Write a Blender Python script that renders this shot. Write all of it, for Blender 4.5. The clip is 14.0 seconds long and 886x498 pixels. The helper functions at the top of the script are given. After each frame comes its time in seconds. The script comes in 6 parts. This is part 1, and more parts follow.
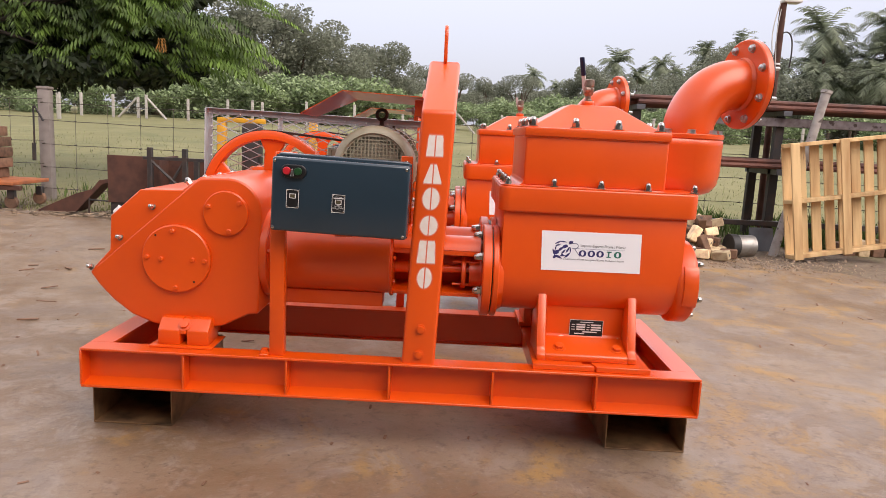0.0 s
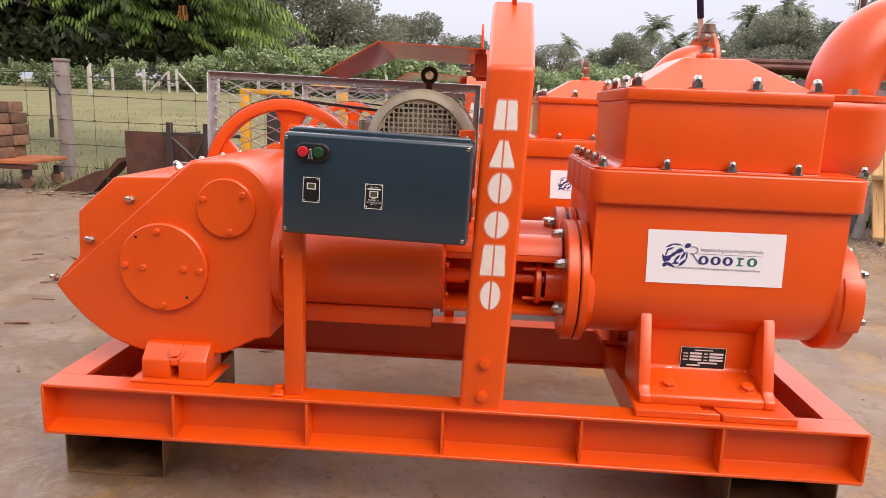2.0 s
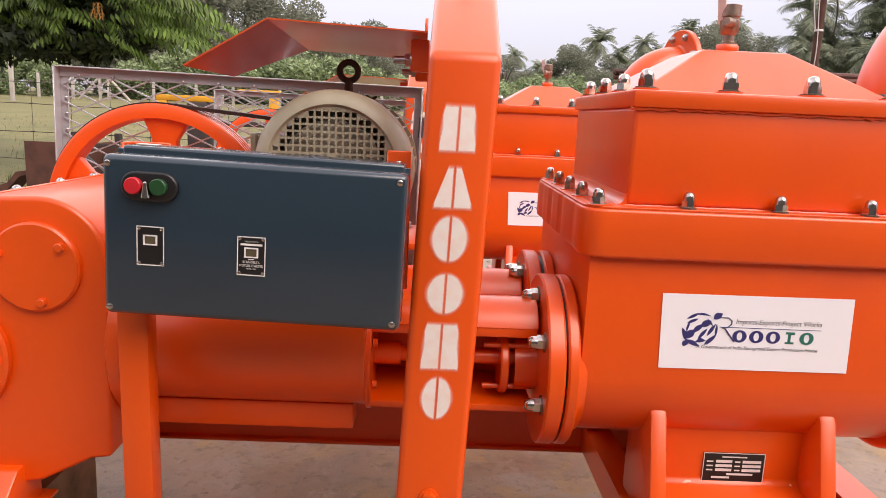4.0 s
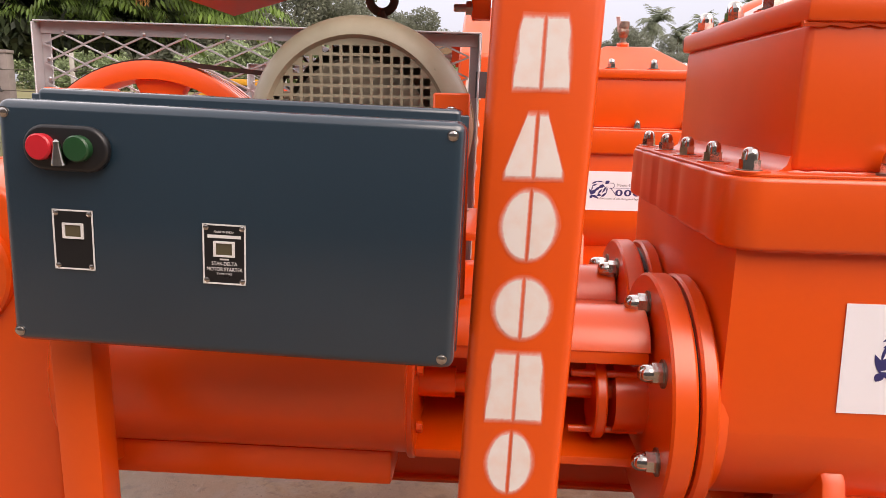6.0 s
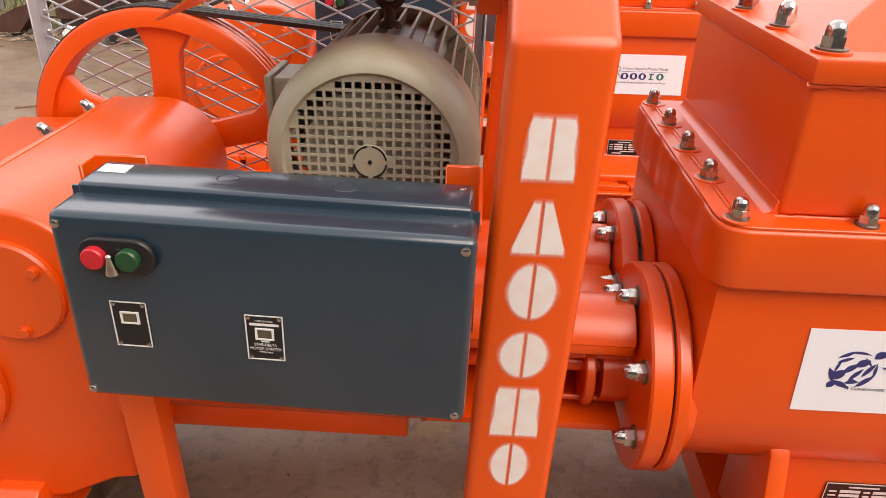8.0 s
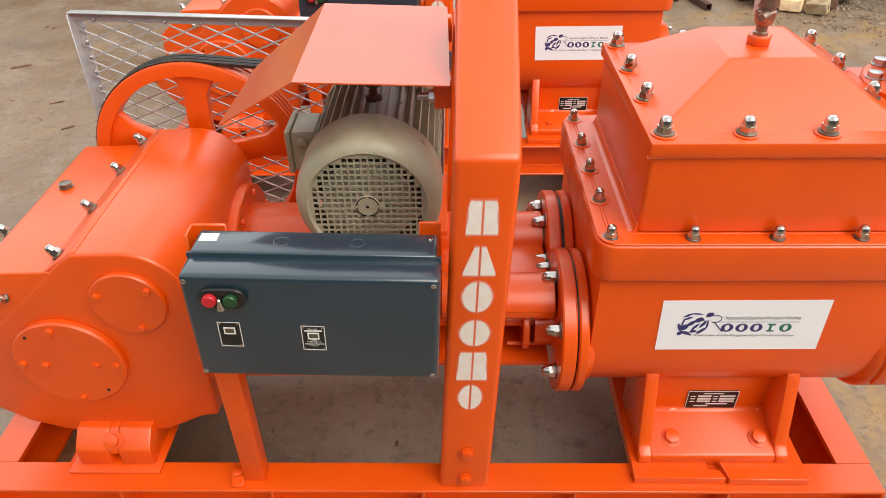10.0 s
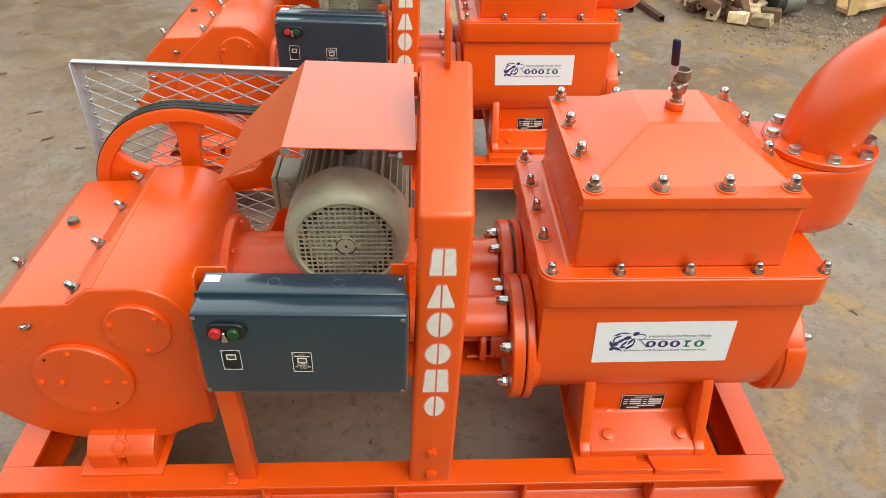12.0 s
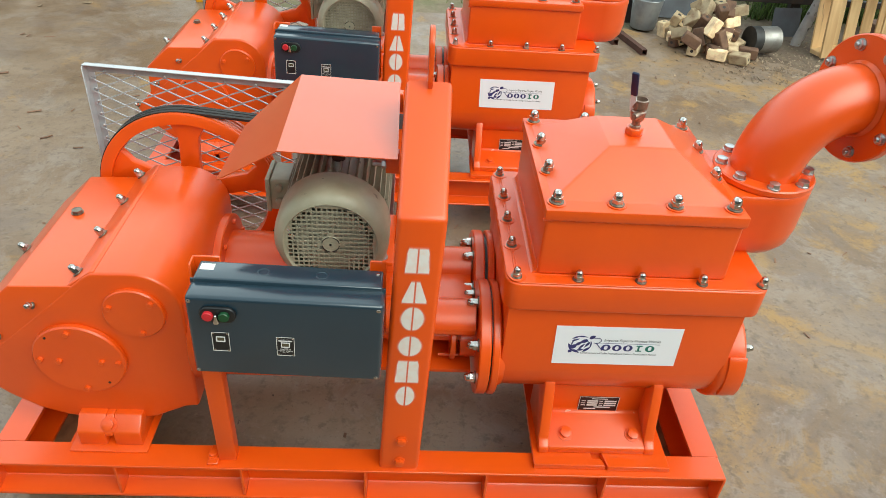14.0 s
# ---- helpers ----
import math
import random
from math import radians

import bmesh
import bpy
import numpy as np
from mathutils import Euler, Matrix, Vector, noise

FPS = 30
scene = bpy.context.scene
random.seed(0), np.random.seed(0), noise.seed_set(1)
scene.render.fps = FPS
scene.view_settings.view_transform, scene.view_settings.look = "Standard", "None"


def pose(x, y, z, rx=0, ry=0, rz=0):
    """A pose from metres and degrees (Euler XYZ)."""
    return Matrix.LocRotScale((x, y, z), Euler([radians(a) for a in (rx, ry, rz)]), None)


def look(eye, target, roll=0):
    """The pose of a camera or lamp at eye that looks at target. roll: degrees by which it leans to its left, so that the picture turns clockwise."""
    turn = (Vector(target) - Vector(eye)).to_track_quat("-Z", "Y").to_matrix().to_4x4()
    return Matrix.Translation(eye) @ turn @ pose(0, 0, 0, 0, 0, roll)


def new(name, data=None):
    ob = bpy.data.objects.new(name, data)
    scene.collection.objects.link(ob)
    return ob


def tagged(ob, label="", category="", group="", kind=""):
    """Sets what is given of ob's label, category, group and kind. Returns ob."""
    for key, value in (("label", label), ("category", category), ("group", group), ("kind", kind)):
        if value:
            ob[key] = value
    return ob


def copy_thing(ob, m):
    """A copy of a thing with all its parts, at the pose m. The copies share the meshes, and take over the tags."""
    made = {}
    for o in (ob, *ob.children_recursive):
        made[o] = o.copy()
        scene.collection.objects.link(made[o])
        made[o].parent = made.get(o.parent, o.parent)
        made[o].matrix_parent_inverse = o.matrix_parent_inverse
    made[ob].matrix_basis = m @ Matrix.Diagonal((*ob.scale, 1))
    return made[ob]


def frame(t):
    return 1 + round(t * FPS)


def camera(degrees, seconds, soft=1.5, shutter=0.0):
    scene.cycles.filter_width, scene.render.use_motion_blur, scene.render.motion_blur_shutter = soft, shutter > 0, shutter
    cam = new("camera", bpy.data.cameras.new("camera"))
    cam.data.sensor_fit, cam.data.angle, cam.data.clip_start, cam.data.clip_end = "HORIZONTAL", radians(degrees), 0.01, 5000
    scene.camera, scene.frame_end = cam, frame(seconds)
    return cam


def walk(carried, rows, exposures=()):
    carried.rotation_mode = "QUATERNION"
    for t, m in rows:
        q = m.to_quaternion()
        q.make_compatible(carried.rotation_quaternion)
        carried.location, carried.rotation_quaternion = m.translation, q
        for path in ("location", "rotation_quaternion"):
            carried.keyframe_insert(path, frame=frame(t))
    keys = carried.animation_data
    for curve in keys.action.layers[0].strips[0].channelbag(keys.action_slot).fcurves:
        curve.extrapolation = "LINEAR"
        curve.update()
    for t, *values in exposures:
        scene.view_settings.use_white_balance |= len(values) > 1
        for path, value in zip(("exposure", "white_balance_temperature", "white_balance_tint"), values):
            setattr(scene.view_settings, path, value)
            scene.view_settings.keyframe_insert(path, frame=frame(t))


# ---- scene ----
cam = camera(65.0, 14.0, 0.8)
EXPOSURES = [(0.0, 0.14, 6850, 18), (1.5, 0.20, 6900, 20), (3.2, 0.24, 7000, 22), (5.3, 0.25, 7200, 22), (7.0, 0.26, 7200, 20), (8.2, 0.20, 7100, 16), (10.3, 0.16, 6850, 5), (14.0, 0.10, 6200, -7)]
PATH = [
    (0, (0.206, -2.56, 1.177), (0.189, -0.586, 0.853), 2.8),
    (0.5, (0.167, -2.348, 1.146), (0.147, -0.379, 0.799), 2.8),
    (1, (0.165, -2.18, 1.151), (0.168, -0.218, 0.766), 2.2),
    (1.5, (0.155, -2.011, 1.172), (0.058, -0.05, 0.791), 2.5),
    (2, (0.083, -1.866, 1.153), (-0.022, 0.09, 0.75), 2.2),
    (2.5, (0.002, -1.724, 1.152), (-0.024, 0.234, 0.747), 3.2),
    (3, (0.027, -1.566, 1.165), (0.051, 0.4, 0.799), 2.5),
    (3.2, (0.043, -1.489, 1.16), (0.089, 0.478, 0.802), 2.6),
    (5.3, (0.122, -0.88, 1.146), (0.092, 1.074, 0.719), 2.0),
    (5.5, (0.118, -0.849, 1.13), (0.049, 1.102, 0.696), 1.8),
    (6, (0.074, -0.782, 1.077), (-0.034, 1.173, 0.668), 1.3),
    (6.5, (0.048, -0.733, 1.085), (-0.032, 1.224, 0.679), 1.8),
    (7, (0.038, -0.711, 1.138), (-0.03, 1.248, 0.741), 1.4),
    (7.5, (0.038, -0.702, 1.266), (-0.038, 1.216, 0.701), 2.8),
    (8, (0.049, -0.758, 1.416), (-0.035, 1.006, 0.477), 1.3),
    (8.2, (0.055, -0.787, 1.485), (-0.014, 0.925, 0.455), 1.1),
    (10.3, (0.078, -1.126, 1.919), (0.05, 0.471, 0.716), -0.8),
    (10.5, (0.064, -1.152, 1.941), (0.027, 0.438, 0.728), -1.1),
    (11, (0.07, -1.193, 2.018), (0.041, 0.405, 0.816), -0.7),
    (11.5, (0.081, -1.215, 2.093), (0.129, 0.396, 0.91), -0.2),
    (12, (0.084, -1.229, 2.147), (0.148, 0.354, 0.927), 1.0),
    (12.5, (0.076, -1.268, 2.179), (0.149, 0.277, 0.911), 1.2),
    (13, (0.07, -1.348, 2.183), (0.195, 0.193, 0.915), 2.7),
    (13.5, (0.072, -1.398, 2.205), (0.171, 0.211, 1.021), 3.6),
    (14, (0.106, -1.401, 2.216), (0.211, 0.216, 1.044), 4.4),
]
walk(cam, [(t, look(eye, target, roll)) for t, eye, target, roll in PATH], EXPOSURES)

# ---- light: an overcast sky, brighter overhead, and a broad soft sun ----
SUN_TURN, SUN_HEIGHT = radians(136), radians(46)
world = bpy.data.worlds.new("overcast_sky")
scene.world = world
world.use_nodes = True
wt = world.node_tree
wt.nodes.clear()
w_out = wt.nodes.new("ShaderNodeOutputWorld")
w_sky = wt.nodes.new("ShaderNodeTexSky")
w_sky.sky_type, w_sky.sun_disc = "NISHITA", False
w_sky.sun_elevation, w_sky.sun_rotation = SUN_HEIGHT, SUN_TURN
w_sky.dust_density, w_sky.air_density = 4.0, 1.0
w_bg = wt.nodes.new("ShaderNodeBackground")
w_bg.inputs["Strength"].default_value = 0.05
wt.links.new(w_sky.outputs[0], w_bg.inputs["Color"])
w_co = wt.nodes.new("ShaderNodeTexCoord")
w_sep = wt.nodes.new("ShaderNodeSeparateXYZ")
wt.links.new(w_co.outputs["Generated"], w_sep.inputs[0])
w_ramp = wt.nodes.new("ShaderNodeValToRGB")
w_ramp.color_ramp.elements[0].position, w_ramp.color_ramp.elements[0].color = 0.03, (0.30, 0.325, 0.38, 1)
w_ramp.color_ramp.elements[1].position, w_ramp.color_ramp.elements[1].color = 0.95, (0.82, 0.83, 0.85, 1)
w_mid = w_ramp.color_ramp.elements.new(0.42)
w_mid.color = (1.30, 1.32, 1.37, 1)
w_low = w_ramp.color_ramp.elements.new(0.20)
w_low.color = (0.42, 0.45, 0.52, 1)
wt.links.new(w_sep.outputs["Z"], w_ramp.inputs[0])
w_cloud = wt.nodes.new("ShaderNodeBackground")
CLOUD = 0.98
w_turn = wt.nodes.new("ShaderNodeMapRange")  # the cloud is thinner and brighter to the north
w_turn.inputs[1].default_value, w_turn.inputs[2].default_value = -1.0, 1.0
w_turn.inputs[3].default_value, w_turn.inputs[4].default_value = 0.52 * CLOUD, 1.62 * CLOUD
wt.links.new(w_sep.outputs["Y"], w_turn.inputs[0])
wt.links.new(w_turn.outputs[0], w_cloud.inputs["Strength"])
wt.links.new(w_ramp.outputs[0], w_cloud.inputs["Color"])
w_add = wt.nodes.new("ShaderNodeAddShader")
wt.links.new(w_bg.outputs[0], w_add.inputs[0])
wt.links.new(w_cloud.outputs[0], w_add.inputs[1])
wt.links.new(w_add.outputs[0], w_out.inputs["Surface"])

sun_data = bpy.data.lights.new("sun", "SUN")
sun_data.energy, sun_data.angle, sun_data.color = 2.0, radians(50), (1.0, 0.95, 0.88)
sun = new("sun", sun_data)
sun_dir = Vector((math.sin(SUN_TURN) * math.cos(SUN_HEIGHT), math.cos(SUN_TURN) * math.cos(SUN_HEIGHT), math.sin(SUN_HEIGHT)))
sun.matrix_world = look(sun_dir * 50, (0, 0, 0))


# ---- materials ----
def material(name, color, rough=0.5, metal=0.0, dark=None, scale=6.0, amount=0.35, bump=0.0, bump_scale=60.0,
             coat=0.0, coat_rough=0.22, coat_ior=1.5, spots=None, spot_scale=25.0, spot_cut=0.62, spot_rough=None, vary=0.0, island=False,
             translucent=0.0, specular=0.5, stretch=(1, 1, 1)):
    """A surface with broad stains, fine grain, optional specks and relief."""
    m = bpy.data.materials.new(name)
    m.use_nodes = True
    t = m.node_tree
    b = t.nodes["Principled BSDF"]
    co = t.nodes.new("ShaderNodeTexCoord")
    mp = t.nodes.new("ShaderNodeMapping")
    mp.inputs["Scale"].default_value = stretch
    t.links.new(co.outputs["Object"], mp.inputs[0])
    n1 = t.nodes.new("ShaderNodeTexNoise")
    n1.inputs["Scale"].default_value, n1.inputs["Detail"].default_value = scale, 6.0
    t.links.new(mp.outputs[0], n1.inputs["Vector"])
    n2 = t.nodes.new("ShaderNodeTexNoise")
    n2.inputs["Scale"].default_value, n2.inputs["Detail"].default_value = bump_scale, 3.0
    t.links.new(mp.outputs[0], n2.inputs["Vector"])
    mix = t.nodes.new("ShaderNodeMix")
    mix.data_type = "RGBA"
    mix.inputs[6].default_value = (*color, 1)
    mix.inputs[7].default_value = (*(dark or tuple(c * 0.7 for c in color)), 1)
    ramp = t.nodes.new("ShaderNodeMapRange")
    ramp.inputs[1].default_value, ramp.inputs[2].default_value = 0.42, 0.72
    ramp.inputs[3].default_value, ramp.inputs[4].default_value = 0.0, amount
    t.links.new(n1.outputs[0], ramp.inputs[0])
    t.links.new(ramp.outputs[0], mix.inputs[0])
    last = mix.outputs[2]
    if spots:
        n3 = t.nodes.new("ShaderNodeTexNoise")
        n3.inputs["Scale"].default_value, n3.inputs["Detail"].default_value = spot_scale, 8.0
        t.links.new(mp.outputs[0], n3.inputs["Vector"])
        cut = t.nodes.new("ShaderNodeMapRange")
        cut.inputs[1].default_value, cut.inputs[2].default_value = spot_cut, spot_cut + 0.05
        t.links.new(n3.outputs[0], cut.inputs[0])
        mix2 = t.nodes.new("ShaderNodeMix")
        mix2.data_type = "RGBA"
        t.links.new(cut.outputs[0], mix2.inputs[0])
        t.links.new(last, mix2.inputs[6])
        mix2.inputs[7].default_value = (*spots, 1)
        last = mix2.outputs[2]
    if vary:
        if island:
            geo = t.nodes.new("ShaderNodeNewGeometry")
            rnd = geo.outputs["Random Per Island"]
        else:
            inf = t.nodes.new("ShaderNodeObjectInfo")
            rnd = inf.outputs["Random"]
        mr = t.nodes.new("ShaderNodeMapRange")
        mr.inputs[3].default_value, mr.inputs[4].default_value = 1 - vary, 1 + vary
        t.links.new(rnd, mr.inputs[0])
        hs = t.nodes.new("ShaderNodeHueSaturation")
        t.links.new(mr.outputs[0], hs.inputs["Value"])
        t.links.new(last, hs.inputs["Color"])
        last = hs.outputs[0]
    t.links.new(last, b.inputs["Base Color"])
    rr = t.nodes.new("ShaderNodeMapRange")
    rr.inputs[3].default_value, rr.inputs[4].default_value = max(rough - 0.1, 0.03), min(rough + 0.12, 1)
    t.links.new(n1.outputs[0], rr.inputs[0])
    t.links.new(rr.outputs[0], b.inputs["Roughness"])
    b.inputs["Metallic"].default_value = metal
    b.inputs["Specular IOR Level"].default_value = specular
    if coat:
        b.inputs["Coat Weight"].default_value, b.inputs["Coat Roughness"].default_value = coat, coat_rough
        b.inputs["Coat IOR"].default_value = coat_ior
    if bump:
        bp = t.nodes.new("ShaderNodeBump")
        bp.inputs["Strength"].default_value, bp.inputs["Distance"].default_value = bump, 0.004
        t.links.new(n2.outputs[0], bp.inputs["Height"])
        t.links.new(bp.outputs[0], b.inputs["Normal"])
    if translucent:
        tr = t.nodes.new("ShaderNodeBsdfTranslucent")
        t.links.new(last, tr.inputs["Color"])
        ms = t.nodes.new("ShaderNodeMixShader")
        ms.inputs[0].default_value = translucent
        t.links.new(b.outputs[0], ms.inputs[1])
        t.links.new(tr.outputs[0], ms.inputs[2])
        t.links.new(ms.outputs[0], t.nodes["Material Output"].inputs["Surface"])
    return m


ORANGE = material("orange_enamel", (0.78, 0.087, 0.002), 0.40, dark=(0.66, 0.066, 0.004), scale=3.0, amount=0.5, bump=0.06, bump_scale=26, specular=0.06, coat=1.0, coat_rough=0.31, coat_ior=1.62)
ORANGE_SHEET = material("orange_gloss_sheet", (0.60, 0.088, 0.024), 0.42, dark=(0.55, 0.078, 0.020), scale=3.0, amount=0.4, specular=0.1, coat=0.8, coat_rough=0.16, coat_ior=1.62)
ORANGE_CAST = material("orange_painted_casting", (0.78, 0.087, 0.002), 0.43, dark=(0.66, 0.066, 0.004), scale=4.0, amount=0.5, bump=0.13, bump_scale=24, specular=0.06, coat=1.0, coat_rough=0.31, coat_ior=1.62)
CHIPPED = material("rubbed_orange_paint", (0.85, 0.42, 0.30), 0.35, dark=(0.74, 0.085, 0.01), scale=30, amount=1.0, bump=0.2, bump_scale=60, coat=0.6)
CHROME = material("chromed_steel", (0.60, 0.58, 0.55), 0.12, 1.0, dark=(0.40, 0.36, 0.32), scale=120, amount=0.8, bump=0.05, bump_scale=160)
WASHER = material("dull_steel_washer", (0.24, 0.21, 0.17), 0.35, 0.8, dark=(0.10, 0.07, 0.05), scale=80, amount=0.7)
ZINC = material("zinc_plated_steel", (0.55, 0.55, 0.56), 0.35, 1.0, dark=(0.35, 0.34, 0.33), scale=20, amount=0.5)
GALV = material("pale_grey_painted_angle", (0.42, 0.42, 0.44), 0.40, 0.0, dark=(0.32, 0.31, 0.32), scale=14, amount=0.6, bump=0.05, coat=1.0, coat_rough=0.12, coat_ior=1.7)
GREYBOX = material("dark_blue_grey_powder_coat", (0.0145, 0.034, 0.052), 0.34, dark=(0.011, 0.027, 0.042), scale=5, amount=0.5, bump=0.06, bump_scale=240, specular=0.2, coat=1.0, coat_rough=0.16, coat_ior=1.66)
BLACK = material("black_plastic", (0.012, 0.012, 0.013), 0.3, scale=30)
RUBBER = material("black_rubber", (0.022, 0.022, 0.022), 0.55, dark=(0.06, 0.055, 0.05), scale=18, amount=0.5)
RED = material("red_plastic", (0.55, 0.02, 0.03), 0.3, scale=30)
GREEN = material("green_plastic", (0.012, 0.065, 0.022), 0.3, scale=30)
MOTOR = material("grey_beige_motor_paint", (0.345, 0.312, 0.225), 0.40, dark=(0.22, 0.19, 0.125), scale=9, amount=0.8, bump=0.12, bump_scale=70, spots=(0.10, 0.08, 0.06), spot_scale=30, spot_cut=0.68)
MOTOR_DUST = material("dusty_fan_plastic", (0.46, 0.41, 0.32), 0.7, dark=(0.16, 0.14, 0.11), scale=25, amount=0.8)
IRON = material("dark_bare_iron", (0.055, 0.042, 0.035), 0.6, 0.3, dark=(0.10, 0.05, 0.03), scale=30, amount=0.7, bump=0.2)
STICKER = material("white_vinyl", (0.89, 0.91, 0.97), 0.35, dark=(0.84, 0.83, 0.85), scale=4)
STENCIL = material("white_stencil_paint", (0.80, 0.74, 0.70), 0.6, dark=(0.80, 0.55, 0.45), scale=40, amount=0.45)
SPRAY = []  # thin white paint fading out over the orange
for thin in (0.82, 0.64, 0.46, 0.30, 0.17, 0.08):
    near = tuple(o + (w - o) * thin for w, o in zip((0.80, 0.74, 0.70), (0.78, 0.087, 0.002)))
    far = tuple(o + (w - o) * thin * 0.55 for w, o in zip((0.80, 0.74, 0.70), (0.78, 0.087, 0.002)))
    SPRAY.append(material("thin_overspray", near, 0.55, dark=far, scale=220, amount=0.9))
NAVY = material("navy_print", (0.035, 0.035, 0.16), 0.4, scale=20)
TEAL = material("green_print", (0.02, 0.16, 0.13), 0.4, scale=20)
INK = material("grey_print", (0.06, 0.06, 0.08), 0.4, scale=20)
WHITEPRINT = material("white_print", (0.75, 0.74, 0.72), 0.4, scale=30)
AMBERGLASS = material("smoked_window", (0.10, 0.085, 0.05), 0.15, scale=20)
BRASS = material("dull_nickel_brass", (0.38, 0.29, 0.235), 0.36, 0.9, dark=(0.20, 0.13, 0.10), scale=60, amount=0.7)
BLUEGRIP = material("dark_blue_vinyl_grip", (0.012, 0.020, 0.065), 0.35, scale=30)
RUST = material("rusty_steel", (0.105, 0.043, 0.028), 0.75, 0.1, dark=(0.055, 0.026, 0.02), scale=7, amount=0.9, bump=0.25, bump_scale=90)
RUSTPIPE = material("rusty_pipe", (0.13, 0.05, 0.035), 0.65, 0.2, dark=(0.06, 0.03, 0.028), scale=5, amount=0.9, bump=0.1, vary=0.35)
BLACKSTEEL = material("black_painted_steel", (0.028, 0.025, 0.026), 0.5, dark=(0.08, 0.045, 0.03), scale=8, amount=0.6)
OLDSTEEL = material("mottled_grey_steel", (0.22, 0.19, 0.20), 0.5, 0.2, dark=(0.08, 0.05, 0.045), scale=10, amount=0.9, spots=(0.05, 0.03, 0.025), spot_scale=9, spot_cut=0.6)
STEELGREY = material("grey_steel_plate", (0.13, 0.14, 0.16), 0.45, 0.3, dark=(0.08, 0.07, 0.07), scale=5, amount=0.7)
CANSTEEL = material("brushed_dull_steel", (0.34, 0.33, 0.31), 0.42, 0.7, dark=(0.20, 0.18, 0.16), scale=12, amount=0.7)
BLOCKSTEEL = material("oily_brown_steel", (0.27, 0.155, 0.075), 0.45, 0.25, dark=(0.06, 0.035, 0.02), scale=9, amount=0.9, bump=0.15)
PALLETWOOD = material("new_pine_board", (0.68, 0.47, 0.235), 0.7, dark=(0.36, 0.19, 0.075), scale=9, amount=0.9, stretch=(1, 1, 0.12), bump=0.15, bump_scale=90, spots=(0.16, 0.09, 0.05), spot_scale=14, spot_cut=0.70, vary=0.16)
BLOCKWOOD = material("sawn_wood_block", (0.74, 0.58, 0.36), 0.75, dark=(0.34, 0.19, 0.10), scale=16, amount=0.8, bump=0.2, vary=0.5)
BLOCKDARK = material("weathered_dark_wood", (0.21, 0.115, 0.07), 0.8, dark=(0.09, 0.05, 0.035), scale=14, amount=0.8, bump=0.2, vary=0.4)
POSTSTONE = material("weathered_granite_post", (0.27, 0.235, 0.215), 0.85, dark=(0.20, 0.17, 0.155), scale=8, amount=0.8, bump=0.35, bump_scale=60)
WHITEPOST = material("whitewashed_post", (0.46, 0.44, 0.41), 0.85, dark=(0.35, 0.30, 0.26), scale=5, amount=0.7)
OLDPOST = material("pale_mottled_post", (0.40, 0.37, 0.35), 0.8, dark=(0.22, 0.19, 0.18), scale=9, amount=0.8, bump=0.3, spots=(0.10, 0.08, 0.075), spot_scale=10, spot_cut=0.6)
WIRE = material("rusted_fence_wire", (0.10, 0.085, 0.07), 0.6, 0.4, scale=30)
YELLOW = material("yellow_machine_paint", (0.72, 0.36, 0.02), 0.45, dark=(0.45, 0.2, 0.03), scale=8, amount=0.6)
CARTORANGE = material("faded_orange_board", (0.42, 0.13, 0.045), 0.6, dark=(0.22, 0.08, 0.04), scale=8, amount=0.8)
BUCKETGREY = material("galvanised_bucket", (0.36, 0.38, 0.40), 0.4, 0.5, dark=(0.22, 0.22, 0.23), scale=12, amount=0.6)
SACK = material("white_woven_sack", (0.66, 0.63, 0.60), 0.8, dark=(0.42, 0.38, 0.34), scale=9, amount=0.7, bump=0.3)
CHIP = material("pale_wood_chips", (0.32, 0.24, 0.165), 0.8, dark=(0.13, 0.085, 0.06), scale=10, amount=0.8, vary=0.5, island=True)
# The near-black blotches paint shaded leaf masses between the lit sprays.
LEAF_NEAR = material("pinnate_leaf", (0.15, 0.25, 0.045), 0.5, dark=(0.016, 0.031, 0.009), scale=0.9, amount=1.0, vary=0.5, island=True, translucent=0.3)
# Far tree leaves carry the aerial haze in a paled, greyed colour.
LEAF_FAR_HAZED = material("dark_tree_leaf", (0.245, 0.265, 0.200), 0.7, dark=(0.195, 0.212, 0.165), scale=0.35, amount=0.9, vary=0.25, island=True, translucent=0.35, specular=0.2)
LEAF_BUSH = material("light_bush_leaf", (0.27, 0.35, 0.18), 0.6, dark=(0.16, 0.22, 0.11), scale=0.6, amount=0.9, vary=0.45, island=True, translucent=0.2)
# Frond colour lightened to put distance haze over the palms.
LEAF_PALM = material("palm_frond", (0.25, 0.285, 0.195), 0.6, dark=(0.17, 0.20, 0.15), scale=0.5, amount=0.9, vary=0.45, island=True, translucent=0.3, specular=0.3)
WEED = material("green_weed_blade", (0.12, 0.18, 0.05), 0.7, dark=(0.06, 0.10, 0.025), scale=1.0, amount=0.9, vary=0.5, island=True, translucent=0.25)
GRASS = material("dry_grass_blade", (0.215, 0.225, 0.095), 0.8, dark=(0.125, 0.150, 0.05), scale=0.5, amount=0.9, vary=0.5, island=True, translucent=0.2)
# Leaf colour darkened to paint the shade deep inside the near crown.
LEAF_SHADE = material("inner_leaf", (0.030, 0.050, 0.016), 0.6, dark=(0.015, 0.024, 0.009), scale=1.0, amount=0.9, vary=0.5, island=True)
DARKBARK = material("dark_twig_bark", (0.045, 0.034, 0.026), 0.9, scale=6, bump=0.4, bump_scale=20)
LEAF_DRY = material("withered_leaf", (0.42, 0.20, 0.04), 0.7, scale=9, vary=0.3, island=True)
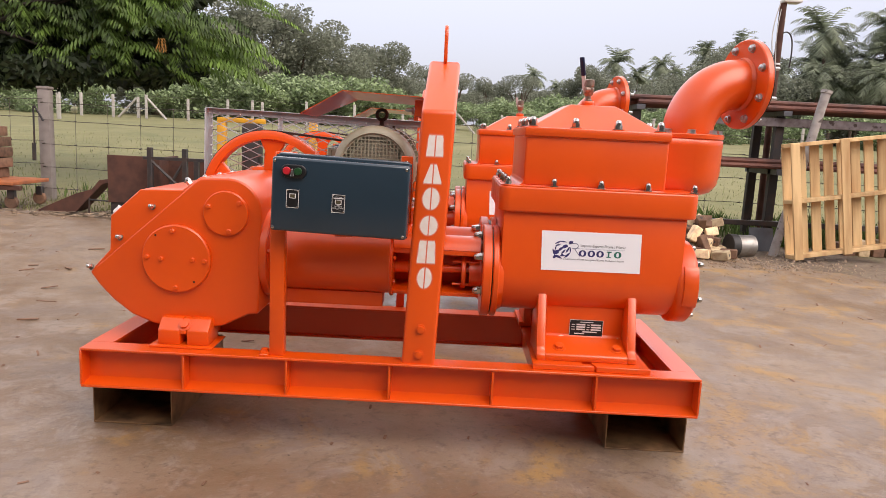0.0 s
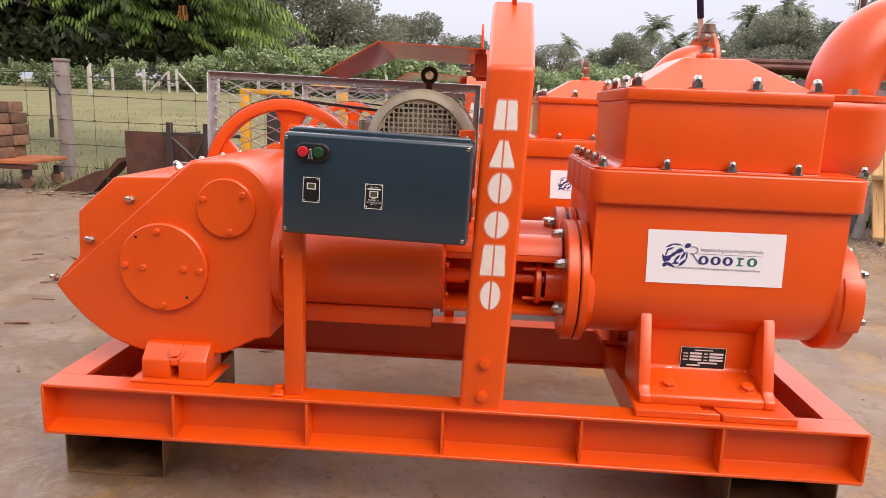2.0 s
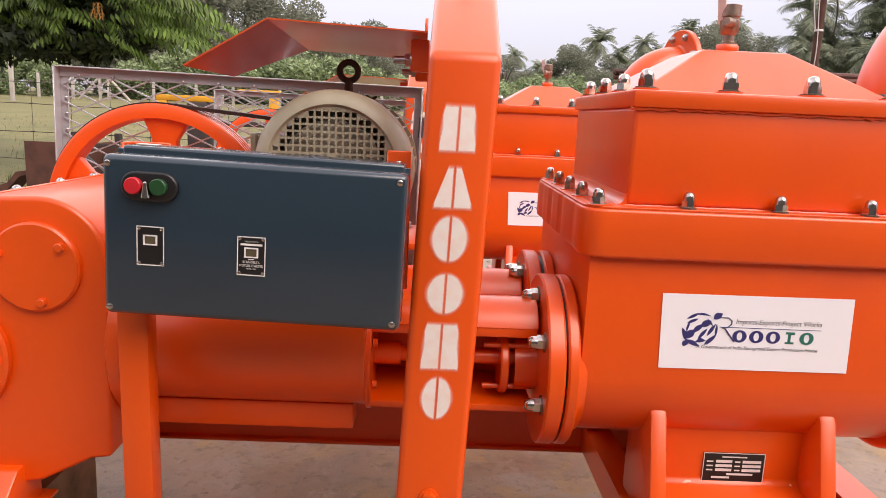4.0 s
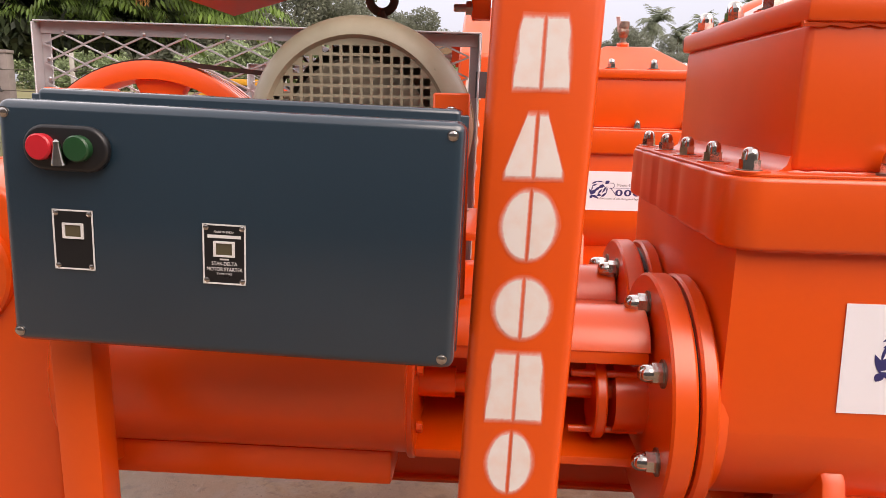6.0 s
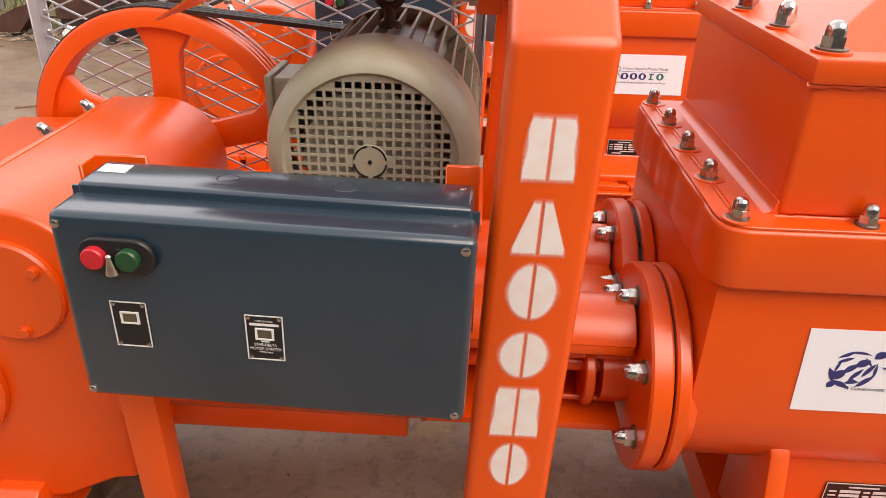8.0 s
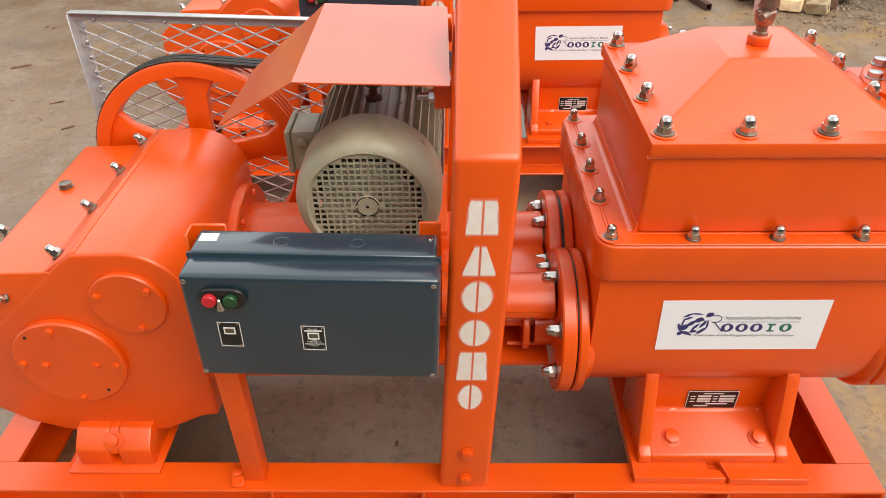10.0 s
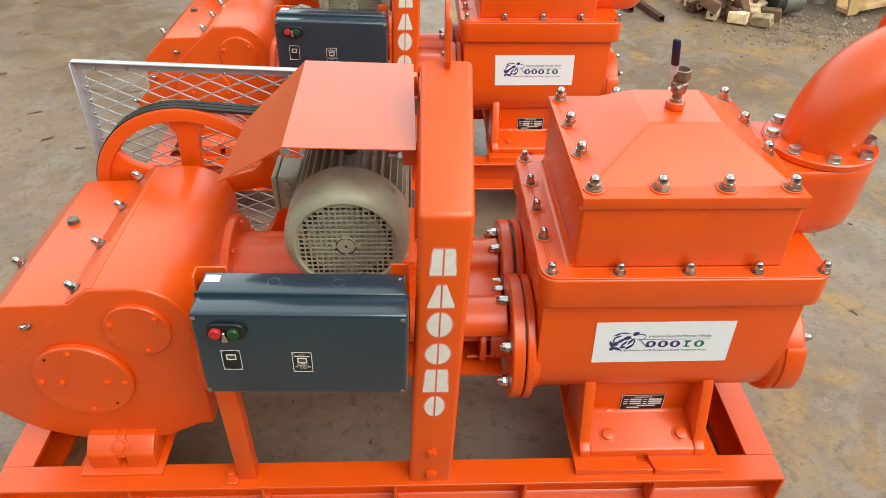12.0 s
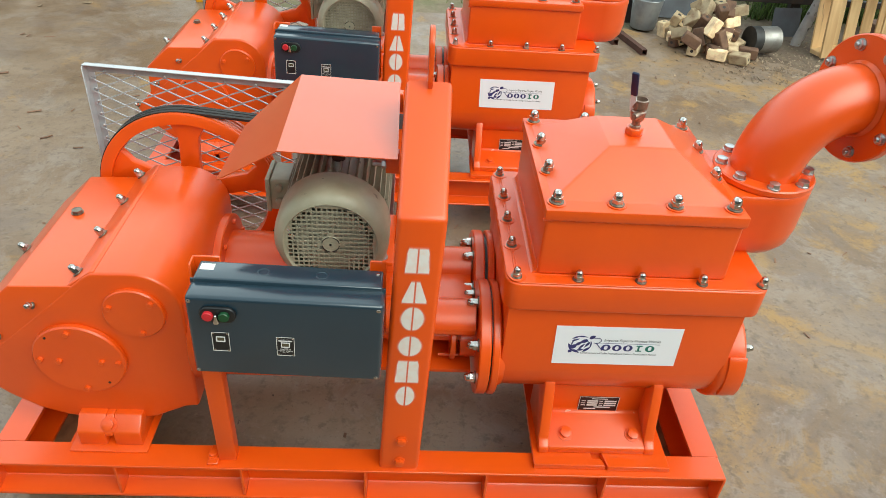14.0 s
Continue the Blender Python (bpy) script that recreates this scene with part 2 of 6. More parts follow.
WALLPAINT = material("workshop_wall_render", (0.12, 0.11, 0.10), 0.85, dark=(0.08, 0.073, 0.066), scale=0.8, amount=0.8, bump=0.3, bump_scale=30)
BARK = material("grey_brown_bark", (0.14, 0.10, 0.075), 0.9, dark=(0.07, 0.05, 0.04), scale=5, amount=0.8, bump=0.5, bump_scale=14)


def ground_material(name, kind):
    """Damp stained concrete, or dry earth going over to grass."""
    m = bpy.data.materials.new(name)
    m.use_nodes = True
    t = m.node_tree
    b = t.nodes["Principled BSDF"]
    co = t.nodes.new("ShaderNodeTexCoord")

    def noise_node(scale, detail=6.0, rough=0.55, warp=0.0):
        n = t.nodes.new("ShaderNodeTexNoise")
        n.inputs["Scale"].default_value, n.inputs["Detail"].default_value, n.inputs["Roughness"].default_value = scale, detail, rough
        n.inputs["Distortion"].default_value = warp
        t.links.new(co.outputs["Object"], n.inputs["Vector"])
        return n.outputs[0]

    def fade(fac):
        """Holds a stain back where x is small, so that it gathers on the pump's side of the yard."""
        s = t.nodes.new("ShaderNodeSeparateXYZ")
        t.links.new(co.outputs["Object"], s.inputs[0])
        g = t.nodes.new("ShaderNodeMapRange")
        g.inputs[1].default_value, g.inputs[2].default_value = -1.6, 0.8
        g.inputs[3].default_value, g.inputs[4].default_value = 0.86, 1.0
        t.links.new(s.outputs["X"], g.inputs[0])
        m2 = t.nodes.new("ShaderNodeMath")
        m2.operation = "MULTIPLY"
        t.links.new(fac, m2.inputs[0])
        t.links.new(g.outputs[0], m2.inputs[1])
        return m2.outputs[0]

    def blend(base, colour, fac, lo, hi, top=1.0):
        r = t.nodes.new("ShaderNodeMapRange")
        r.inputs[1].default_value, r.inputs[2].default_value, r.inputs[4].default_value = lo, hi, top
        t.links.new(fac, r.inputs[0])
        x = t.nodes.new("ShaderNodeMix")
        x.data_type = "RGBA"
        t.links.new(r.outputs[0], x.inputs[0])
        if isinstance(base, tuple):
            x.inputs[6].default_value = (*base, 1)
        else:
            t.links.new(base, x.inputs[6])
        x.inputs[7].default_value = (*colour, 1)
        return x.outputs[2]

    if kind == "concrete":
        big, mid, fine, speck = noise_node(0.8, 7, 0.62, 0.6), noise_node(2.3, 7, 0.62, 0.35), noise_node(17, 8, 0.72), noise_node(42, 4)
        c = blend((0.259, 0.183, 0.124), (0.183, 0.114, 0.065), big, 0.42, 0.58)
        c = blend(c, (0.367, 0.214, 0.071), fade(mid), 0.51, 0.62, 0.8)
        c = blend(c, (0.280, 0.217, 0.171), noise_node(3.1, 9, 0.74, 0.6), 0.51, 0.60, 0.75)
        c = blend(c, (0.191, 0.138, 0.107), noise_node(1.9, 9, 0.70, 0.8), 0.52, 0.60, 0.7)
        c = blend(c, (0.367, 0.224, 0.081), fade(noise_node(4.4, 10, 0.82, 0.2)), 0.555, 0.64, 0.4)
        c = blend(c, (0.334, 0.266, 0.219), noise_node(6.3, 10, 0.78, 1.0), 0.60, 0.66, 0.6)
        c = blend(c, (0.073, 0.041, 0.024), noise_node(5.5, 10, 0.76, 1.6), 0.61, 0.69, 0.7)
        c = blend(c, (0.134, 0.090, 0.060), fine, 0.52, 0.64, 0.7)
        c = blend(c, (0.377, 0.291, 0.219), noise_node(60, 5, 0.8), 0.60, 0.70, 0.5)
        c = blend(c, (0.111, 0.074, 0.050), noise_node(48, 5, 0.8, 0.8), 0.58, 0.68, 0.5)
        c = blend(c, (0.049, 0.031, 0.023), noise_node(13, 6, 0.8, 2.5), 0.655, 0.685, 0.75)
        c = blend(c, (0.039, 0.023, 0.016), speck, 0.71, 0.74, 0.8)
        r = t.nodes.new("ShaderNodeMapRange")
        r.inputs[1].default_value, r.inputs[2].default_value = 0.38, 0.66
        r.inputs[3].default_value, r.inputs[4].default_value = 0.30, 0.62
        t.links.new(mid, r.inputs[0])
        t.links.new(r.outputs[0], b.inputs["Roughness"])
        relief, strength = fine, 0.28
    else:
        sep = t.nodes.new("ShaderNodeSeparateXYZ")
        t.links.new(co.outputs["Object"], sep.inputs[0])
        big, fine = noise_node(0.35, 6, 0.65, 0.5), noise_node(9, 8, 0.75)
        wob = t.nodes.new("ShaderNodeMath")
        wob.operation = "MULTIPLY_ADD"
        t.links.new(big, wob.inputs[0])
        wob.inputs[1].default_value = 5.0
        t.links.new(sep.outputs["Y"], wob.inputs[2])
        c = blend((0.165, 0.115, 0.085), (0.235, 0.185, 0.125), fine, 0.4, 0.65)
        c = blend(c, (0.172, 0.166, 0.064), wob.outputs[0], 8.6, 11.5, 0.95)
        c = blend(c, (0.265, 0.245, 0.115), noise_node(0.22, 6, 0.6, 0.6), 0.50, 0.66, 0.5)
        c = blend(c, (0.105, 0.120, 0.044), noise_node(0.7, 8, 0.7, 0.8), 0.50, 0.64, 0.65)
        c = blend(c, (0.09, 0.075, 0.045), noise_node(22, 5), 0.58, 0.75, 0.6)
        b.inputs["Roughness"].default_value = 0.95
        relief, strength = fine, 0.6
    t.links.new(c, b.inputs["Base Color"])
    bp = t.nodes.new("ShaderNodeBump")
    bp.inputs["Strength"].default_value, bp.inputs["Distance"].default_value = strength, 0.01
    t.links.new(relief, bp.inputs["Height"])
    t.links.new(bp.outputs[0], b.inputs["Normal"])
    return m


CONCRETE = ground_material("damp_stained_concrete", "concrete")
EARTH = ground_material("earth_and_grass", "earth")


# ---- mesh helpers ----
def finish(bm, name, mat, smooth=38):
    bmesh.ops.recalc_face_normals(bm, faces=bm.faces)
    me = bpy.data.meshes.new(name)
    bm.to_mesh(me)
    bm.free()
    me.shade_smooth()
    me.set_sharp_from_angle(angle=radians(smooth))
    me.materials.append(mat)
    return me


def part(name, bm, mat, parent=None, label="", smooth=38):
    ob = new(name, finish(bm, name, mat, smooth))
    if parent is not None:
        join(ob, parent)
    return tagged(ob, label)


def join(ob, parent):
    """Hangs a part under its thing; parts are drawn in the place's own metres."""
    ob.parent = parent
    if parent.parent is None:
        ob.matrix_parent_inverse = Matrix.Translation(-parent.location)


def part_mesh(name, me, parent, m):
    ob = new(name, me)
    join(ob, parent)
    ob.matrix_basis = m
    return ob


def thing(name, label, category, at=(0, 0, 0), group=""):
    ob = new(name)
    ob.location = at
    return tagged(ob, label, category, group)


def soften(bm, width, segments=2, angle=30):
    if width:
        bmesh.ops.recalc_face_normals(bm, faces=bm.faces)
        bm.normal_update()
        edges = [e for e in bm.edges if len(e.link_faces) == 2 and e.calc_face_angle(0) > radians(angle)]
        bmesh.ops.bevel(bm, geom=edges, offset=width, segments=segments, profile=0.5, affect="EDGES", clamp_overlap=True)
    return bm


def add_box(bm, x0, x1, y0, y1, z0, z1, m=None):
    vs = [bm.verts.new(Vector(c) if m is None else m @ Vector(c)) for c in
          ((x0, y0, z0), (x1, y0, z0), (x1, y1, z0), (x0, y1, z0), (x0, y0, z1), (x1, y0, z1), (x1, y1, z1), (x0, y1, z1))]
    for f in ((0, 3, 2, 1), (4, 5, 6, 7), (0, 1, 5, 4), (1, 2, 6, 5), (2, 3, 7, 6), (3, 0, 4, 7)):
        bm.faces.new([vs[i] for i in f])
    return bm


def box(x0, x1, y0, y1, z0, z1, bevel=0.003, segments=2, m=None):
    return soften(add_box(bmesh.new(), x0, x1, y0, y1, z0, z1, m), bevel, segments)


def add_prism(bm, points, axis, a, b):
    """A polygon drawn in the two other axes (in order), pulled along axis from a to b."""
    def at(p, h):
        return {"x": (h, p[0], p[1]), "y": (p[0], h, p[1]), "z": (p[0], p[1], h)}[axis]
    lo, hi = [bm.verts.new(at(p, a)) for p in points], [bm.verts.new(at(p, b)) for p in points]
    n = len(points)
    bm.faces.new(lo)
    bm.faces.new(hi[::-1])
    for i in range(n):
        bm.faces.new((lo[i], hi[i], hi[(i + 1) % n], lo[(i + 1) % n]))
    return bm


def prism(points, axis, a, b, bevel=0.003, segments=2):
    bm = add_prism(bmesh.new(), points, axis, a, b)
    bmesh.ops.recalc_face_normals(bm, faces=bm.faces)
    return soften(bm, bevel, segments)


def arc(cx, cy, r, a0, a1, n=12):
    return [(cx + r * math.cos(radians(a0 + (a1 - a0) * i / n)), cy + r * math.sin(radians(a0 + (a1 - a0) * i / n))) for i in range(n + 1)]


def axis_turn(direction):
    return Vector(direction).to_track_quat("Z", "Y").to_matrix().to_4x4()


def add_lathe(bm, profile, m=None, seg=32, close=True):
    """Profile of (radius, height) turned about z."""
    rings = []
    for r, h in profile:
        if r < 1e-6:
            v = bm.verts.new((0, 0, h) if m is None else m @ Vector((0, 0, h)))
            rings.append([v] * seg)
        else:
            rings.append([bm.verts.new((lambda c: c if m is None else m @ c)(Vector((r * math.cos(2 * math.pi * i / seg), r * math.sin(2 * math.pi * i / seg), h)))) for i in range(seg)])
    for a, b in zip(rings, rings[1:]):
        for i in range(seg):
            q = [a[i], a[(i + 1) % seg], b[(i + 1) % seg], b[i]]
            q = [v for k, v in enumerate(q) if v not in q[:k]]
            if len(q) > 2:
                bm.faces.new(q)
    if close:
        for ring in (rings[0], rings[-1]):
            if ring[0] is not ring[1]:
                bm.faces.new(ring)
    return bm


def lathe(profile, at=(0, 0, 0), direction=(0, 0, 1), seg=32, close=True):
    return add_lathe(bmesh.new(), profile, Matrix.Translation(at) @ axis_turn(direction), seg, close)


def disc(at, direction, r, thick, bevel=0.003, seg=40):
    return lathe([(r - bevel, 0), (r, bevel), (r, thick - bevel), (r - bevel, thick)], at, direction, seg)


def add_tube(bm, points, radius, seg=10, caps=True, radii=None):
    pts = [Vector(p) for p in points]
    rings, up = [], None
    for i, p in enumerate(pts):
        d = (pts[min(i + 1, len(pts) - 1)] - pts[max(i - 1, 0)]).normalized()
        if up is None:
            up = Vector((0, 0, 1)) if abs(d.z) < 0.9 else Vector((0, 1, 0))
        side = d.cross(up).normalized()
        up = side.cross(d).normalized()
        r = radii[i] if radii else radius
        rings.append([bm.verts.new(p + r * (math.cos(2 * math.pi * k / seg) * side + math.sin(2 * math.pi * k / seg) * up)) for k in range(seg)])
    for a, b in zip(rings, rings[1:]):
        for k in range(seg):
            bm.faces.new((a[k], a[(k + 1) % seg], b[(k + 1) % seg], b[k]))
    if caps:
        bm.faces.new(rings[0])
        bm.faces.new(rings[-1])
    return bm


def tube(points, radius, seg=10, caps=True, radii=None):
    return add_tube(bmesh.new(), points, radius, seg, caps, radii)


def hexagon(r):
    return [(r * math.cos(math.pi / 3 * i), r * math.sin(math.pi / 3 * i)) for i in range(6)]


def two_metals(me):
    """Darkens the washer under a nut to paint the shadow ring at its base."""
    me.materials.append(WASHER)
    for p in me.polygons:
        if max(me.vertices[i].co.z for i in p.vertices) < 0.0036:
            p.material_index = 1
    return me


def acorn_mesh(name, af, nut, dome, washer, mat):
    """A domed nut on its washer, along z."""
    bm = bmesh.new()
    add_lathe(bm, [(washer, 0), (washer, 0.003), (washer * 0.8, 0.0035)], None, 18)
    add_prism(bm, hexagon(af), "z", 0.0032, nut)
    r = af * 0.84
    add_lathe(bm, [(r, nut - 0.001), (r * 0.99, nut + dome * 0.30), (r * 0.93, nut + dome * 0.55), (r * 0.78, nut + dome * 0.79), (r * 0.52, nut + dome * 0.94), (r * 0.24, nut + dome * 0.99), (0, nut + dome)], None, 18)
    return two_metals(finish(bm, name, mat, 30))


def hex_mesh(name, af, high, washer, mat, stud=0.0):
    bm = bmesh.new()
    add_lathe(bm, [(washer, 0), (washer, 0.003), (washer * 0.8, 0.0035)], None, 18)
    add_prism(bm, hexagon(af), "z", 0.0032, high - 0.001)
    add_lathe(bm, [(af * 0.97, high - 0.001), (af * 0.80, high)], None, 12)
    if stud:
        add_lathe(bm, [(af * 0.55, high - 0.001), (af * 0.55, high + stud), (af * 0.4, high + stud + 0.003)], None, 12)
    return finish(bm, name, mat, 30)


ACORN_BIG = acorn_mesh("acorn_nut", 0.0165, 0.018, 0.020, 0.021, CHROME)
ACORN = acorn_mesh("acorn_nut", 0.0135, 0.016, 0.017, 0.0165, CHROME)
ACORN_SMALL = acorn_mesh("acorn_nut", 0.0105, 0.012, 0.012, 0.013, CHROME)
HEX_PLAIN = hex_mesh("hex_bolt", 0.0150, 0.014, 0.018, ZINC, 0.004)
HEX_FLANGE = hex_mesh("hex_bolt", 0.0165, 0.017, 0.0195, ZINC)
HEX_ORANGE = hex_mesh("hex_bolt", 0.0145, 0.014, 0.019, ORANGE)
HEX_BIG = hex_mesh("hex_bolt", 0.0185, 0.016, 0.027, ORANGE)
HEX_COVER = hex_mesh("cover_bolt", 0.0090, 0.010, 0.0095, ORANGE)
HEX_DULL = hex_mesh("hex_plug", 0.0170, 0.013, 0.019, WASHER)
HEX_STUD = hex_mesh("stud_nut", 0.0145, 0.014, 0.017, ZINC, 0.022)


def bolt(me, parent, at, direction=(0, 0, 1), spin=0.0):
    return part_mesh(me.name.split(".")[0], me, parent, Matrix.Translation(at) @ axis_turn(direction) @ pose(0, 0, 0, 0, 0, spin))


def text_mesh(name, body, size, mat, depth=0.0004, align="LEFT", shear=0.0, width=None):
    cu = bpy.data.curves.new(name, "FONT")
    cu.body, cu.size, cu.extrude, cu.align_x, cu.shear = body, size, depth, align, shear
    ob = new(name, cu)
    bpy.context.view_layer.update()
    me = bpy.data.meshes.new_from_object(ob.evaluated_get(bpy.context.evaluated_depsgraph_get()))
    bpy.data.objects.remove(ob)
    if width:
        xs = [v.co.x for v in me.vertices]
        k, x0 = width / (max(xs) - min(xs)), min(xs)
        for v in me.vertices:
            v.co.x = (v.co.x - (x0 if align == "LEFT" else 0)) * k
    me.name = name
    me.materials.clear()
    me.materials.append(mat)
    return me


def quads_object(name, verts, faces, mat, parent=None, smooth=False):
    me = bpy.data.meshes.new(name)
    me.from_pydata(verts, [], faces)
    me.update()
    if smooth:
        me.shade_smooth()
    me.materials.append(mat)
    ob = new(name, me)
    if parent is not None:
        join(ob, parent)
    return ob


# ---- the pump unit: its skid lies along x, from -1.2 to 1.2, front rail at y = 0 ----
MACHINE = []
GROUND_LOW = -0.062  # the yard dips a little under the first pump unit


def unit(name, label, category, at, group="two pump units"):
    ob = thing(name, label, category, at, group)
    MACHINE.append(ob)
    return ob


def build_skid():
    skid = unit("skid_frame", "orange painted steel channel skid frame on steel blocks", "skid frame", (0, 0.45, 0.14))
    Z0, Z1 = 0.142, 0.300
    for side, y0, y1, web in ((0, 0.0, 0.09, 0.062), (1, 0.81, 0.90, 0.83)):
        lip = 0.010
        w0, w1 = (web, web + 0.008)
        low = [(w1, Z0)] if side == 0 else [(w1, Z0 + lip), (y1, Z0 + lip), (y1, Z0)]
        channel = [(y0, Z1), (y1, Z1), (y1, Z1 - lip), (w1, Z1 - lip)] + low + [(y0, Z0), (y0, Z0 + lip), (w0, Z0 + lip), (w0, Z1 - lip), (y0, Z1 - lip)]
        rail = part("side_rail", prism(channel, "x", -1.1985, 1.1985, 0.002, 1), ORANGE, skid, "orange steel channel rail")
        # sloped inner face of the lower flange
        if side == 0:
            for x in np.arange(-1.2, 1.19, 0.4):
                part("flange_taper", prism([(0.004, Z0 + lip), (web, Z0 + lip), (web, Z0 + lip + 0.016), (web - 0.006, Z0 + lip + 0.011)], "x", x + 0.005, x + 0.395, 0), ORANGE, rail)
            for x in (-0.8, -0.4, 0.0, 0.4, 0.8):
                part("stiffener", box(x - 0.004, x + 0.004, 0.004, web, Z0 + lip, Z1 - lip, 0.001, 1), ORANGE, rail)
    for x0, x1, o in ((-1.2, -1.11, -1), (1.11, 1.2, 1)):
        xw = x0 if o < 0 else x1 - 0.008
        rail = part("end_rail", box(xw, xw + 0.008, 0.0, 0.90, Z0 + 0.010, Z1 - 0.010, 0.001, 1), ORANGE, skid)
        part("upper_flange", box(x0, x1, 0.09, 0.81, Z1 - 0.010, Z1, 0, 1), ORANGE, rail)
        part("lower_flange", box(x0, x1, 0.07, 0.83, Z0, Z0 + 0.010, 0, 1), ORANGE, rail)
    for x in (-0.93, 0.60, 0.97):
        member = part("cross_member", box(x - 0.004, x + 0.004, 0.07, 0.83, Z0 + 0.010, Z1 - 0.012, 0, 1), ORANGE, skid)
        part("upper_flange", box(x - 0.035, x + 0.035, 0.09, 0.81, Z1 - 0.012, Z1 - 0.002, 0, 1), ORANGE, member)


def build_gear_case():
    gear = unit("gear_case", "orange cast crankcase with round bolted covers on the skid", "gear case", (-0.85, 0.45, 0.30))
    cx, cz, r = -0.667, 0.838, 0.132
    F, B = 0.14, 0.76
    # lower casting: belly, right wall and the round pinion housing above the joint line
    low = [(-1.222, 0.572), (-1.185, 0.520), (-1.13, 0.462), (-1.055, 0.405), (-0.97, 0.372), (-0.885, 0.358), (-0.78, 0.360), (-0.69, 0.374),
           (-0.635, 0.402), (-0.588, 0.426), (-0.545, 0.432)] + arc(cx, cz, r, -2, 92, 14) + [(-0.775, 0.966), (-0.800, 0.948)]
    part("case_body", prism(low, "y", F, B, 0.010, 3), ORANGE_CAST, gear)
    top = [(-1.190, 0.567), (-1.208, 0.587), (-1.139, 0.664), (-1.132, 0.800), (-1.012, 0.910), (-0.832, 0.916), (-0.80, 0.945), (-0.775, 0.92)]
    part("case_lid", prism(top, "y", F + 0.003, B - 0.003, 0.006, 3), ORANGE_CAST, gear, "orange angular inspection cover", 18)
    # raised joint strip where the cover meets the pinion housing
    strip = [(-0.860, 0.907), (-0.776, 0.969), (-0.760, 0.968), (-0.780, 0.950), (-0.845, 0.895)]
    part("joint_strip", prism(strip, "y", F + 0.006, B - 0.006, 0.003, 1), ORANGE_CAST, gear)
    for y in (0.185, 0.376, 0.564, 0.735):
        bolt(ACORN, gear, (-0.826, y, 0.934), (-0.62, 0, 0.78))
    bolt(HEX_DULL, gear, (-0.965, 0.52, 0.913), (0, 0, 1))
    for x, z in ((-0.962, 0.842), (-1.094, 0.714), (-1.214, 0.590)):
        bolt(ACORN_SMALL, gear, (x, F + 0.004, z), (-0.45, -0.8, 0.35))
    bolt(ACORN, gear, (-1.098, 0.416, 0.834), (-0.68, 0, 0.73))
    # round covers on the front wall
    big = part("bearing_cover", disc((-0.868, F + 0.002, 0.643), (0, -1, 0), 0.136, 0.022, 0.005, 56), ORANGE_CAST, gear, "large round bolted bearing cover")
    for x, z in ((-0.878, 0.755), (-0.98, 0.648), (-0.925, 0.643), (-0.80, 0.643), (-0.752, 0.640), (-0.868, 0.528)):
        bolt(HEX_COVER, big, (x, F - 0.020, z), (0, -1, 0), 20)
    small = part("pinion_cover", disc((cx - 0.005, F + 0.002, cz - 0.006), (0, -1, 0), 0.089, 0.017, 0.004, 48), ORANGE_CAST, gear, "small round bolted pinion cover")
    for k in (38, 158, 282):
        bolt(HEX_COVER, small, (cx - 0.005 + 0.070 * math.cos(radians(k)), F - 0.015, cz - 0.006 + 0.070 * math.sin(radians(k))), (0, -1, 0), k)
    for x, z in ((-0.945, 0.735), (-0.795, 0.555)):
        part("cover_hole", lathe([(0.004, 0), (0.004, 0.002)], (x, F - 0.0205, z), (0, -1, 0), 10), BLACK, big)
    # raised ridge on the pinion housing and the foot with its clamp bolt
    for y0, y1 in ((0.075, 0.20), (0.70, 0.825)):
        near = y0 < 0.4
        for x0, x1, low in ((-0.925, -0.838, 0.308), (-0.812, -0.725, 0.308), (-0.838, -0.812, 0.350)):
            side = [(0.075, low), (0.075, 0.366), (0.118, 0.408), (0.20, 0.408), (0.20, low)]
            part("foot", prism([(y if near else 0.90 - y, z) for y, z in side], "x", x0, x1, 0.005, 2), ORANGE_CAST, gear)
        part("foot_plate", box(-0.950, -0.705, y0 - 0.025, y1 + 0.025, 0.3005, 0.308, 0.002), ORANGE, gear)
        bolt(HEX_BIG, gear, (-0.825, y0 + 0.020 if near else y1 - 0.020, 0.384), (0, -0.72 if near else 0.72, 0.69), 10)
    # crosshead guide: the double barrel from the case to the open rods
    for i, (cy, dx) in enumerate(((0.305, 0.0), (0.595, 0.003))):
        part("guide_flange", disc((-0.542, cy, 0.66), (1, 0, 0), 0.185 + dx, 0.030 + dx, 0.004), ORANGE_CAST, gear)
        part("guide_barrel", lathe([(0.138, 0), (0.138, 0.51)], (-0.54, cy, 0.65), (1, 0, 0), 48), ORANGE, gear)
        for k in (20, 70, 120, 170):
            bolt(HEX_COVER, gear, (-0.510 + dx, cy + 0.163 * math.cos(radians(k)), 0.66 + 0.163 * math.sin(radians(k))), (1, 0, 0))
        part("crosshead_plate", disc((-0.032 + dx, cy, 0.62), (1, 0, 0), 0.12, 0.012, 0.002), ORANGE, gear)
        top = arc(cy, 0.690, 0.076, 18, 162, 18) + arc(cy, 0.690, 0.064, 162, 18, 18)
        part("window_cover", prism(top, "x", -0.02, 0.337, 0.001, 1), ORANGE, gear)
        part("piston_rod", lathe([(0.017, 0), (0.017, 0.42)], (-0.06, cy, 0.625), (1, 0, 0), 20), ORANGE, gear)
        rod = part("gland", disc((0.262, cy, 0.612), (1, 0, 0), 0.068, 0.018, 0.003), ORANGE, gear)
        part("stuffing_box", lathe([(0.058, 0), (0.058, 0.05)], (0.294, cy, 0.612), (1, 0, 0), 30), ORANGE, rod)
